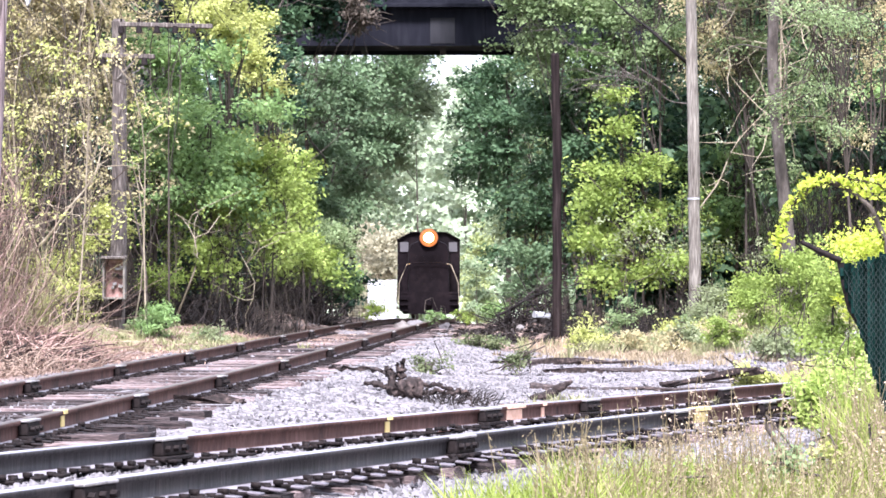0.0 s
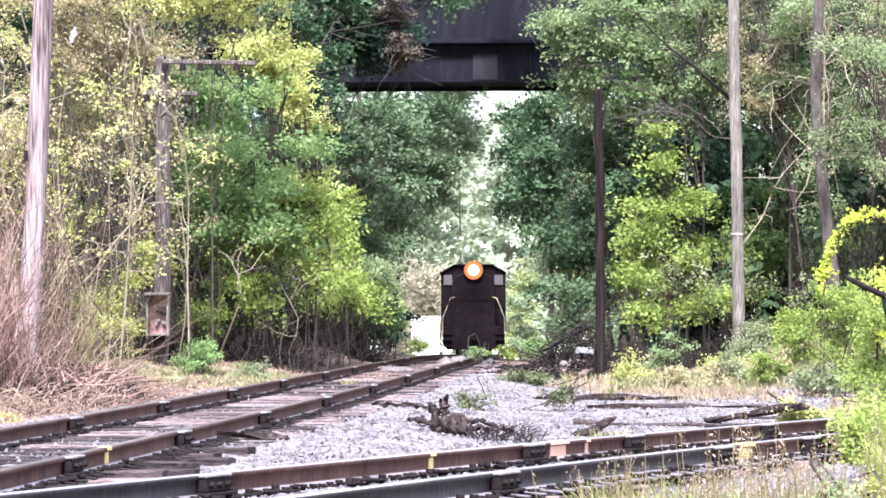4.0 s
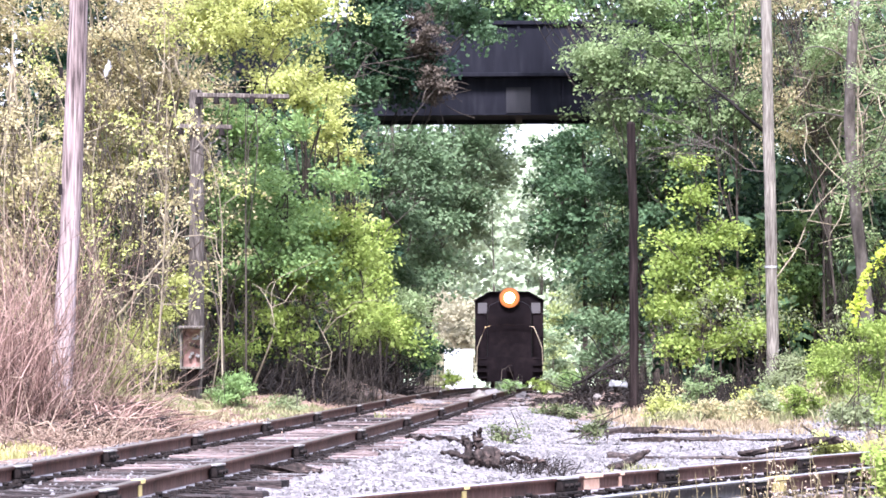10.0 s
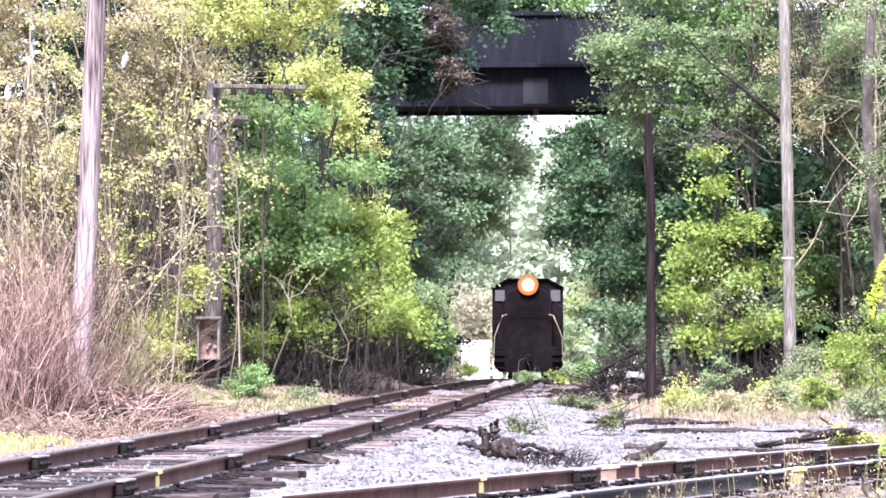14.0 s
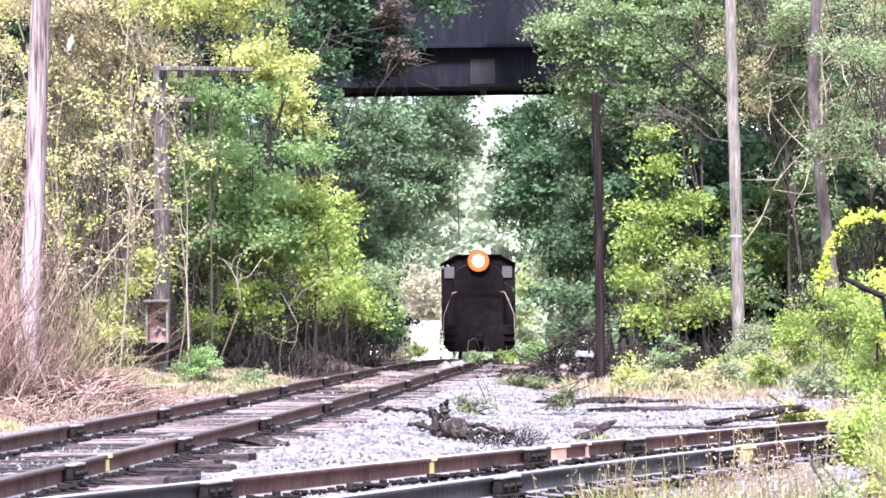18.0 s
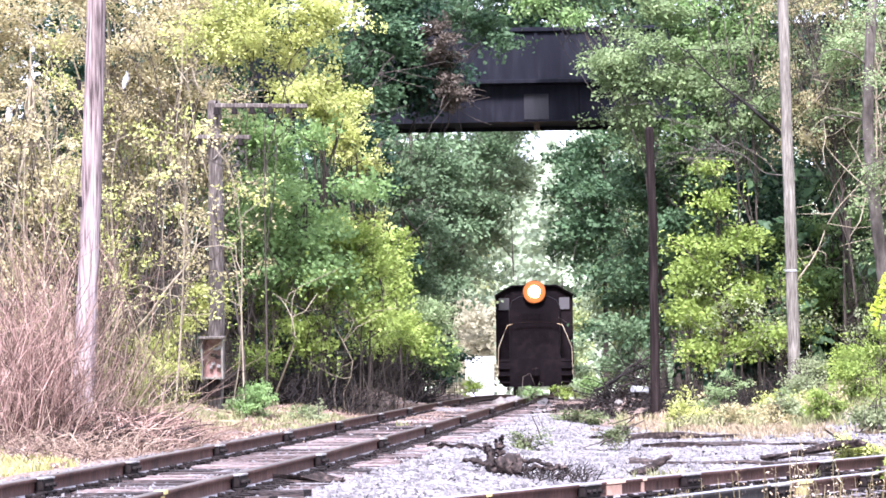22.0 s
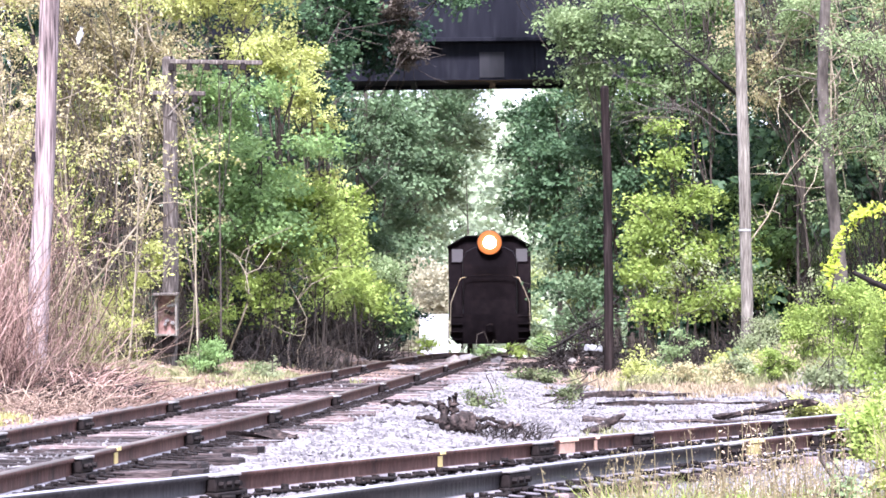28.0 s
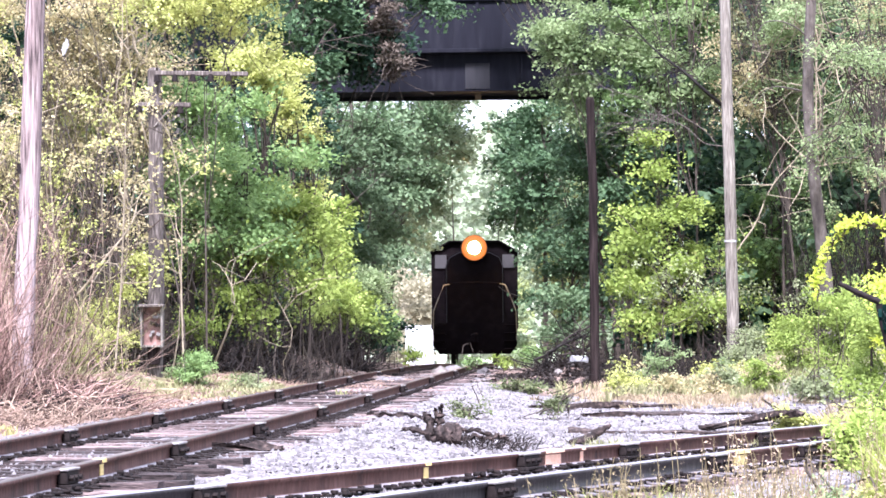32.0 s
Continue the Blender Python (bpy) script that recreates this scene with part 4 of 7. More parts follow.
# ---- trees ----
def tree(name, x, y, bot, top, half, clumps, per, mat, label, size=0.12, trunk=0.08, bark=None, seed=0, limbs=9, lean=0.0, spray=0.55, category="tree", kind="", deep=None, sprigs=14, stems=1, group="", hollow=0.35, root=0.0):
    """A tapered trunk with limbs and a crown of leaf sprays; bot and top: heights of the crown's ends."""
    r = np.random.default_rng(seed * 7 + 1)
    z = land_at(x, y)
    ob = thing(name, pose(x, y, z), label, category, group, kind)
    bot, top = bot - z, top - z
    mid, hz = (bot + top) / 2, (top - bot) / 2
    deep = deep or half
    k = 9
    if category == "bush":
        sprigs = 0
    paths, trunks = [], []
    for q in range(stems):
        hs = np.linspace(-0.2, bot + (top - bot) * r.uniform(0.7, 0.9), k)
        tilt = lean + (r.normal() * 0.09 if stems > 1 else 0)
        stem = np.stack([tilt * hs + np.cumsum(r.normal(size=k)) * 0.2 * trunk, np.cumsum(r.normal(size=k)) * 0.2 * trunk + (r.normal() * 0.2 if stems > 1 else 0), hs], -1)
        stem[:, 0] += r.normal() * half * 0.3 if stems > 1 else 0
        stem[:, 0] += root * (1 - np.linspace(0, 1, k)) ** 0.6
        trunks.append(stem)
        paths.append((stem, np.linspace(trunk, trunk * 0.2, k) * (r.uniform(0.5, 1) if stems > 1 else 1)))
    u = r.normal(size=(clumps, 3))
    u /= np.linalg.norm(u, axis=1)[:, None]
    rad = r.uniform(hollow, 1, (clumps, 1)) ** 0.6
    lobes = 1 + 0.2 * np.sin(u[:, :1] * 6 + u[:, 2:3] * 5 + seed) + 0.12 * np.sin(u[:, 2:3] * 11 - u[:, :1] * 8 + seed * 2)
    c = u * rad * (half, deep, hz) * lobes
    if sprigs or category == "bush":     # the sprays gather in flat tiers on drooping boughs
        n = max(5, clumps // 9)
        pick = r.integers(n, size=clumps)
        at = r.uniform(0.35, 1.0, (clumps, 1)) ** 0.7
        tip, flat = c[:n][pick], np.array((1.0, 1.0, 0.0))
        fan = r.normal(size=(clumps, 3)) * (0.17 * half, 0.17 * deep, 0.025 * half + 0.015)
        c = tip * (flat * at + (0, 0, 1)) + fan - (0, 0, 1.0) * (at - 0.6) ** 2 * np.sign(at - 0.6) * 0.7 * half
        u = u[:n][pick] * 0.8 + u * 0.25
    c[:, 2] += mid
    c[:, 0] += lean * mid
    twigs = [[p] for p in paths]
    for q in r.choice(clumps, min(limbs, clumps), replace=False):
        w = r.integers(stems)
        a = trunks[w][r.integers(k // 3, k - 1)]
        twigs[w].append((wander(a, c[q], 6, 0.07, r), np.linspace(min(trunk * 0.4, 0.05), 0.01, 6)))
    for q in r.choice(clumps, min(sprigs, clumps), replace=False):
        e = c[q] + r.normal(size=3) * 0.5
        twigs[r.integers(stems)].append((wander(c[q], e, 4, 0.05, r), np.linspace(0.013, 0.005, 4)))
    for w in twigs:
        v, f = tubes(w, 6)
        hang("trunk" if category == "tree" else "stem", smooth(mesh_from("trunk", v, f)), bark or BARK, ob)
    if category == "bush" and 25 < y < 45 and size >= 0.07:
        size, per = size * 0.72, per * 1.6
    fine = size >= 0.07 and mat in (LEAF_TAN, LEAF_YELLOW, LEAF_OLIVE, LEAF_GREY)     # small young leaves, more of them
    v, f = sprays(c, u, spray, int(per * (1.8 if fine else 1.1)), size * (0.62 if fine else 0.84), r, 0.72) if fine or mat not in (LEAF_LIME, LEAF_SPRAY, LEAF_MID) else sprays(c, u, spray, int(per * 1.4), size * 0.73, r, 0.72)
    hang("crown" if category == "tree" else "foliage", mesh_from("crown", v, f), mat, ob)
    return ob


def grow(rows):
    for i, row in enumerate(rows):
        name, x, y, bot, top, half, clumps, per, mat, label, more = row
        tree(name, x, y, bot, top, half, clumps, per, mat, label, **more)


DENSE = "dense dark green woodland tree behind the bridge"
back = np.random.default_rng(77)
# woodland walls of the cutting beyond the bridge
for i in range(16):
    s = -1 if i % 2 else 1
    y = 80 + 6.5 * (i // 2) + back.uniform(-2, 2)
    edge = (5.0 + 0.02 * (y - 78)) if s < 0 else (4.6 + 0.02 * (y - 78))
    x = glide(y, LEFT_Y, LEFT_X) + s * (edge + back.uniform(0, 1.2))
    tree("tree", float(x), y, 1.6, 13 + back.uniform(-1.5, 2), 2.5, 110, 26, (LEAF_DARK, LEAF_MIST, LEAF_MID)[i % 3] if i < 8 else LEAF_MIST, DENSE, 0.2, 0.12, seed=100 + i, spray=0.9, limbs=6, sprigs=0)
# tall trees close behind the bridge shut out the sky over the parapet
for i in range(7):
    tree("tree", -4.2 + i * 1.45, 77.0 + back.uniform(-1, 1), 10.4, 18.5, 1.5, 110, 18, LEAF_SHADE if i % 2 else LEAF_DARK, "dark tree rising behind the bridge", 0.3, 0.1, seed=220 + i, spray=0.85, limbs=5, sprigs=0, hollow=0.05, root=-3.2 if i < 4 else 3.2)
# deep wood on both banks, before and behind the bridge's embankments
for i in range(52):
    s = -1 if i % 2 else 1
    y = (55, 59, 72, 80)[i // 2 % 4] + back.uniform(-2, 2)
    x = s * (5.2 + back.uniform(0, 8.0)) + (0.3 if s > 0 else -0.6)
    z = land_at(x, y)
    # Most of these crowns take the leaf colour darkened for the wood's inner shade.
    tree("tree", x, y, z + 0.2, 13.5 if y < 65 else 17.0, 1.7, 70 if y < 65 else 80, 13, LEAF_SHADE if i % 4 else LEAF_DARK, "dark tree deep in the wood", 0.31, 0.09, seed=140 + i, spray=0.8, limbs=5, sprigs=0)
TREES = [
    ("tree", -4.68, 43.0, 6.58, 9.19, 1.21, 190, 46, LEAF_YELLOW, "yellow-green maple in young leaf", dict(size=0.1, trunk=0.02, spray=0.55, deep=1.2, seed=1)),
    ("tree", -4.01, 47.0, 6.57, 7.68, 0.6, 90, 36, LEAF_YELLOW, "yellow-green maple bough in young leaf", dict(size=0.115, trunk=0.07, spray=0.5, seed=2)),
    ("tree", -6.46, 46.0, 5.48, 9.93, 1.14, 250, 36, LEAF_TAN, "budding tree, tan and yellow", dict(size=0.085, trunk=0.07, bark=PALE_BARK, limbs=24, sprigs=70, seed=3)),
    ("tree", -7.90, 46.0, 4.65, 9.93, 1.24, 250, 36, LEAF_TAN, "budding tree, tan and yellow", dict(size=0.085, trunk=0.07, bark=PALE_BARK, limbs=24, sprigs=70, seed=4)),
    ("tree", -8.95, 44.0, 3.53, 9.57, 1.09, 220, 36, LEAF_TAN, "budding tree, tan and yellow", dict(size=0.085, trunk=0.07, bark=PALE_BARK, limbs=24, sprigs=70, seed=5)),
    ("tree", -7.38, 48.0, 3.17, 6.84, 1.08, 130, 26, LEAF_YELLOW, "small yellow-green tree in young leaf", dict(size=0.1, trunk=0.05, bark=PALE_BARK, sprigs=30, seed=6)),
    ("tree", -9.11, 48.0, 2.63, 6.40, 1.19, 110, 24, LEAF_YELLOW, "small yellow-green tree in young leaf", dict(size=0.1, trunk=0.05, bark=PALE_BARK, sprigs=30, seed=7)),
    ("tree", -4.28, 46.0, 3.26, 6.10, 1.29, 220, 36, LEAF_MID, "mid green tree in full leaf", dict(size=0.12, trunk=0.045, spray=0.55, seed=8)),
    ("tree", -5.38, 47.0, 3.34, 5.78, 0.85, 110, 34, LEAF_MID, "mid green tree in full leaf", dict(size=0.12, trunk=0.06, spray=0.5, seed=9)),
    ("tree", -3.62, 53.5, 3.45, 6.9, 0.83, 120, 34, LEAF_SHADE, "dark green tree in the wood's shade", dict(size=0.12, trunk=0.07, spray=0.5, seed=10)),
    ("tree", -3.35, 46.0, 2.79, 4.65, 0.83, 105, 34, LEAF_SPRAY, "small lime green tree with tiered boughs", dict(size=0.115, trunk=0.03, stems=3, spray=0.55, seed=11)),
    ("bush", -2.91, 50.0, 2.33, 3.79, 0.70, 60, 32, LEAF_SPRAY, "lime green understorey bush with bare stems", dict(size=0.115, trunk=0.03, stems=4, category="bush", spray=0.55, seed=12)),
    ("bush", -2.8, 56.0, 2.17, 3.49, 0.45, 70, 30, LEAF_GREY, "green bush on the bank", dict(size=0.11, trunk=0.03, stems=3, category="bush", spray=0.5, seed=14)),
    ("bush", -2.60, 54.0, 1.84, 2.39, 0.85, 40, 26, LEAF_MID, "low green brambles on the bank", dict(size=0.09, trunk=0.02, stems=3, category="bush", spray=0.4, seed=15)),
    ("bush", -6.37, 42.0, 1.46, 2.31, 0.66, 60, 24, LEAF_YELLOW, "low yellow-green bush with bare stems", dict(size=0.09, trunk=0.02, stems=4, category="bush", spray=0.4, seed=17)),
    ("bush", -7.41, 42.0, 1.46, 2.78, 0.85, 70, 22, LEAF_YELLOW, "thin yellow-green bush with bare stems", dict(size=0.09, trunk=0.02, stems=6, category="bush", spray=0.4, bark=PALE_BARK, seed=18)),
    ("bush", -8.63, 42.0, 1.46, 3.16, 0.85, 70, 22, LEAF_TAN, "thin budding bush with bare stems", dict(size=0.09, trunk=0.02, stems=6, category="bush", spray=0.4, bark=PALE_BARK, seed=19)),
    ("tree", -3.44, 52.0, 4.11, 6.69, 0.35, 50, 30, LEAF_YELLOW, "yellow-green branch tips of a young tree", dict(size=0.11, trunk=0.05, spray=0.5, seed=20)),
    ("tree", -4.03, 57.0, 7.05, 11.79, 1.15, 170, 34, LEAF_DARK, "dark green tree overhanging the bridge", dict(size=0.14, trunk=0.1, spray=0.65, seed=21)),
    ("tree", -2.79, 58.0, 7.80, 11.97, 1.04, 150, 34, LEAF_SHADE, "dark green tree overhanging the bridge", dict(root=-2.6, size=0.14, trunk=0.1, spray=0.65, seed=22)),
    ("tree", -1.25, 59.0, 9.63, 12.15, 1.33, 110, 30, LEAF_DARK, "dark green boughs hanging over the bridge", dict(root=-3.2, size=0.13, trunk=0.015, spray=0.6, seed=23)),
    ("tree", -2.1, 57.2, 7.6, 10.4, 0.42, 150, 30, LEAF_BROWN, "withered brown creeper hanging over the bridge", dict(root=-2.2, size=0.09, trunk=0.012, spray=0.32, sprigs=60, limbs=2, seed=24)),
    ("tree", -3.10, 73.0, 3.98, 9.56, 1.31, 170, 34, LEAF_HAZY, "green tree beyond the bridge, haze painted into its leaves", dict(root=-1, size=0.16, trunk=0.1, spray=0.8, sprigs=32, seed=25)),
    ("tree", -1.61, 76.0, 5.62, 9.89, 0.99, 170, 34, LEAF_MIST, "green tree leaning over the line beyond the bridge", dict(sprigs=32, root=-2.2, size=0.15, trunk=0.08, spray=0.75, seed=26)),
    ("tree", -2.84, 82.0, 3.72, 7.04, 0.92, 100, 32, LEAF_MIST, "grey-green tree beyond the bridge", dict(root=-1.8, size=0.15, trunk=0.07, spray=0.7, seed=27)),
    ("bush", -3.2, 66.0, 1.75, 3.75, 0.53, 70, 30, LEAF_MIST, "grey-green bush on the bank beyond the bridge", dict(size=0.13, trunk=0.03, stems=3, category="bush", spray=0.5, seed=28)),
    ("tree", -5.60, 48.0, 4.57, 7.27, 0.97, 130, 34, LEAF_MID, "mid green tree behind the telegraph pole", dict(size=0.12, trunk=0.05, spray=0.55, sprigs=32, seed=29)),
    ("bush", -2.55, 53.0, 2.08, 3.51, 0.50, 60, 30, LEAF_OLIVE, "pale olive bush on the bank", dict(size=0.1, trunk=0.02, stems=4, category="bush", spray=0.5, seed=30)),
    ("tree", 1.88, 72.0, 4.60, 9.45, 1.21, 200, 34, LEAF_DARK, "dark green tree beyond the bridge", dict(size=0.16, trunk=0.1, spray=0.8, seed=31)),
    ("tree", 2.80, 84.0, 1.88, 7.55, 0.87, 130, 32, LEAF_FAR, "grey-green tree beside the line", dict(root=1.6, size=0.15, trunk=0.06, spray=0.7, seed=32)),
    ("tree", 2.35, 63.0, 1.95, 5.35, 0.85, 130, 32, LEAF_DARK, "dark green tree under the bridge's end", dict(size=0.13, trunk=0.06, spray=0.6, seed=33)),
    ("tree", 2.82, 58.0, 3.10, 7.54, 0.91, 160, 34, LEAF_DARK, "dark green tree at the bridge's end", dict(size=0.14, trunk=0.07, spray=0.65, seed=34)),
    ("tree", 2.47, 56.0, 6.32, 11.49, 1.20, 220, 34, LEAF_OLIVE, "olive green tree overhanging the bridge", dict(size=0.13, trunk=0.03, spray=0.6, seed=35)),
    ("tree", 3.80, 53.0, 2.2, 6.05, 0.92, 130, 34, LEAF_LIME, "bright lime green young tree", dict(size=0.12, trunk=0.035, stems=3, spray=0.55, seed=36)),
    ("bush", 3.05, 51.0, 2.1, 3.0, 0.69, 42, 30, LEAF_LIME, "bright lime green bush with bare stems", dict(size=0.11, trunk=0.025, stems=4, category="bush", spray=0.5, seed=37)),
    ("bush", 4.43, 51.5, 2.2, 3.5, 0.69, 46, 28, LEAF_LIME, "bright green bush with bare stems", dict(size=0.11, trunk=0.025, stems=5, category="bush", spray=0.5, seed=38)),
    ("tree", 4.69, 54.0, 6.40, 11.13, 1.21, 160, 28, LEAF_OLIVE, "olive green tree with bare twigs", dict(size=0.11, trunk=0.035, limbs=24, sprigs=80, seed=39)),
    ("tree", 4.05, 57.0, 6.79, 11.66, 1.03, 130, 30, LEAF_MID, "green tree with bare twigs", dict(size=0.13, trunk=0.04, limbs=20, sprigs=50, seed=40)),
    ("tree", 6.39, 53.0, 5.47, 10.96, 1.43, 170, 26, LEAF_GREY, "grey-green tree with bare twigs", dict(size=0.11, trunk=0.04, limbs=24, sprigs=90, seed=41)),
    ("tree", 6.38, 55.0, 2.40, 6.12, 1.11, 170, 32, LEAF_MID, "green tree at the wood's edge", dict(size=0.12, trunk=0.06, spray=0.55, seed=42)),
    ("tree", 5.37, 56.0, 3.43, 6.20, 0.76, 80, 30, LEAF_SHADE, "dark green tree in the wood's shade", dict(size=0.13, trunk=0.06, spray=0.6, seed=43)),
    ("tree", 8.02, 52.0, 6.45, 10.78, 1.29, 140, 24, LEAF_OLIVE, "grey-green tree with bare twigs", dict(size=0.11, trunk=0.04, limbs=24, sprigs=90, seed=44)),
    ("tree", 9.02, 56.0, 3.17, 7.20, 1.39, 150, 30, LEAF_SHADE, "dark green tree at the wood's edge", dict(size=0.14, trunk=0.04, spray=0.65, seed=45)),
    ("tree", 7.72, 54.0, 2.51, 4.58, 0.73, 80, 28, LEAF_MID, "small green tree at the wood's edge", dict(size=0.12, trunk=0.05, spray=0.5, seed=46)),
    ("tree", 9.63, 50.0, 2.33, 9.98, 1.24, 150, 28, LEAF_MID, "green tree at the wood's edge", dict(size=0.13, trunk=0.04, spray=0.6, seed=47)),
    ("tree", 4.69, 62.0, 4.60, 8.08, 1.67, 150, 30, LEAF_DARK, "dark green tree in the wood's shade", dict(size=0.16, trunk=0.08, spray=0.7, seed=48)),
    ("tree", 6.89, 51.0, 4.07, 10.15, 1.49, 170, 28, LEAF_OLIVE, "olive tree with pale bare limbs", dict(size=0.1, trunk=0.04, limbs=26, sprigs=70, bark=PALE_BARK, seed=49)),
    ("tree", 1.42, 75.0, 7.00, 9.44, 0.71, 90, 32, LEAF_DARK, "dark leafy bough close behind the bridge", dict(root=2.2, size=0.15, trunk=0.05, spray=0.75, seed=50)),
    ("tree", -2.15, 74.0, 5.84, 9.42, 1.03, 130, 32, LEAF_HAZY, "green tree close behind the bridge, haze painted into its leaves", dict(root=-2, size=0.15, trunk=0.06, spray=0.75, sprigs=32, seed=51)),
    ("bush", 4.82, 46.0, 1.44, 2.07, 0.47, 60, 40, LEAF_GREY, "rounded grey-green shrub on the bank", dict(size=0.07, trunk=0.015, stems=4, category="bush", spray=0.3, seed=54)),
    ("bush", 5.46, 43.0, 1.25, 2.05, 0.6, 80, 36, LEAF_LIME, "bright green shrub on the low bank", dict(size=0.08, trunk=0.015, stems=5, category="bush", spray=0.35, seed=55)),
    ("bush", 5.26, 38.0, 1.13, 2.58, 0.64, 110, 36, LEAF_LIME, "bright green shrub on the bank", dict(size=0.09, trunk=0.02, stems=5, category="bush", spray=0.4, seed=56)),
    ("bush", 5.08, 32.0, 0.92, 2.43, 0.54, 120, 36, LEAF_LIME, "bright yellow-green shrub beside the fence", dict(size=0.08, trunk=0.02, stems=5, category="bush", spray=0.35, seed=57)),
    ("bush", 5.37, 30.0, 1.23, 2.71, 0.54, 110, 34, LEAF_VINE, "bright yellow-green shrub beside the fence", dict(size=0.08, trunk=0.02, stems=5, category="bush", spray=0.35, seed=58)),
    ("bush", 4.25, 25.6, 0.5, 1.28, 0.32, 90, 34, LEAF_LIME, "light green sapling beside the track's end", dict(size=0.07, trunk=0.015, stems=3, category="bush", spray=0.3, seed=59)),
    ("bush", 3.27, 21.4, 0.42, 1.0, 0.3, 110, 40, LEAF_SPRAY, "fresh green weeds at the track's end", dict(size=0.06, trunk=0.01, stems=5, category="bush", spray=0.28, seed=60)),
    ("bush", -4.62, 40.0, 1.20, 1.62, 0.33, 80, 44, LEAF_MID, "rounded green bush beside the line-side box", dict(size=0.05, trunk=0.01, stems=4, category="bush", spray=0.2, hollow=0.6, seed=61)),
    ("bush", 0.67, 42.0, 0.91, 1.17, 0.38, 36, 30, LEAF_WEED, "low dark green weed in the ballast", dict(size=0.06, trunk=0.008, stems=4, category="bush", spray=0.22, seed=62)),
    ("bush", -0.20, 30.0, 0.87, 1.04, 0.18, 30, 28, LEAF_WEED, "sparse dark olive weed in the ballast", dict(size=0.04, trunk=0.006, stems=4, category="bush", spray=0.15, seed=63)),
    ("bush", 0.96, 32.0, 0.82, 1.06, 0.12, 26, 26, LEAF_WEED, "small green weed in the ballast", dict(size=0.045, trunk=0.006, stems=4, category="bush", spray=0.15, seed=64)),
    ("bush", 2.12, 40.0, 1.06, 1.4, 0.28, 34, 26, LEAF_YELLOW, "yellowish weed in the ballast", dict(size=0.05, trunk=0.006, stems=4, category="bush", spray=0.2, seed=65)),
    ("bush", 3.41, 28.0, 0.75, 0.94, 0.25, 50, 34, LEAF_YELLOW, "yellow-green cushion of weeds beside the timbers", dict(size=0.05, trunk=0.006, stems=4, category="bush", spray=0.15, seed=66)),
    ("bush", -0.15, 56.0, 1.39, 1.52, 0.23, 18, 22, LEAF_MID, "weeds on the crest between the rails", dict(size=0.06, trunk=0.006, stems=3, category="bush", spray=0.2, seed=67)),
    ("bush", 0.49, 57.0, 1.38, 1.55, 0.23, 22, 26, LEAF_LIME, "weeds on the crest beside the rails", dict(size=0.06, trunk=0.006, stems=3, category="bush", spray=0.2, seed=68)),
    ("bush", -1.51, 58.0, 1.38, 1.69, 0.34, 30, 30, LEAF_LIME, "weeds on the crest beside the rails", dict(size=0.06, trunk=0.006, stems=3, category="bush", spray=0.2, seed=69)),
    ("bush", 1.23, 60.0, 1.40, 1.73, 0.40, 30, 30, LEAF_MID, "weeds beside the line under the bridge", dict(size=0.08, trunk=0.008, stems=3, category="bush", spray=0.25, seed=70)),
    ("tree", -1.06, 80.0, 6.73, 10.15, 0.81, 130, 32, LEAF_MIST, "leafy bough leaning over the line beyond the bridge", dict(sprigs=32, root=-3, size=0.15, trunk=0.03, spray=0.75, seed=71)),
    ("tree", -2.76, 95.0, 5.55, 9.83, 1.03, 140, 32, LEAF_MIST, "grey-green tree far beyond the bridge", dict(root=-2.5, size=0.18, trunk=0.07, spray=0.9, seed=72)),
    ("tree", 1.07, 78.0, 5.37, 9.41, 0.67, 120, 32, LEAF_DARK, "dark leafy bough beside the line beyond the bridge", dict(root=2, size=0.15, trunk=0.05, spray=0.75, seed=73)),
    ("tree", 2.72, 100.0, 3.96, 8.91, 0.85, 140, 32, LEAF_MIST, "grey-green tree far beyond the bridge", dict(root=2.2, size=0.18, trunk=0.06, spray=0.9, seed=74)),
    ("tree", -3.40, 62.0, 2.92, 7.81, 0.98, 150, 32, LEAF_HAZY, "green tree at the bridge's foot, haze painted into its leaves", dict(size=0.15, trunk=0.08, spray=0.7, seed=75)),
    ("tree", -4.33, 56.0, 5.32, 8.72, 0.88, 120, 32, LEAF_DARK, "dark green tree before the bridge's end", dict(size=0.14, trunk=0.08, spray=0.65, seed=76)),
    ("tree", -3.63, 72.0, 11.07, 15.61, 1.46, 120, 30, LEAF_DARK, "dark tree rising behind the bridge", dict(size=0.17, trunk=0.1, spray=0.8, seed=77)),
    ("tree", -1.38, 73.0, 11.53, 15.80, 1.48, 120, 30, LEAF_DARK, "dark tree rising behind the bridge", dict(size=0.17, trunk=0.1, spray=0.8, root=-3.5, seed=78)),
    ("tree", 1.08, 73.0, 11.53, 15.80, 1.48, 120, 30, LEAF_MID, "green tree rising behind the bridge", dict(size=0.17, trunk=0.1, spray=0.8, root=3.0, seed=79)),
    ("tree", 3.17, 72.0, 11.07, 15.61, 1.46, 120, 30, LEAF_DARK, "dark tree rising behind the bridge", dict(size=0.17, trunk=0.1, spray=0.8, seed=80)),
    ("tree", 0.21, 58.5, 9.95, 11.80, 0.79, 50, 30, LEAF_MID, "green boughs drooping over the bridge parapet", dict(size=0.12, trunk=0.012, spray=0.6, root=4.0, seed=81)),
    ("bush", -3.64, 57.0, 1.66, 3.07, 0.77, 60, 26, LEAF_SHADE, "undergrowth on the bank, its leaves painted dark for shade", dict(size=0.12, trunk=0.02, stems=4, category="bush", spray=0.5, seed=82)),
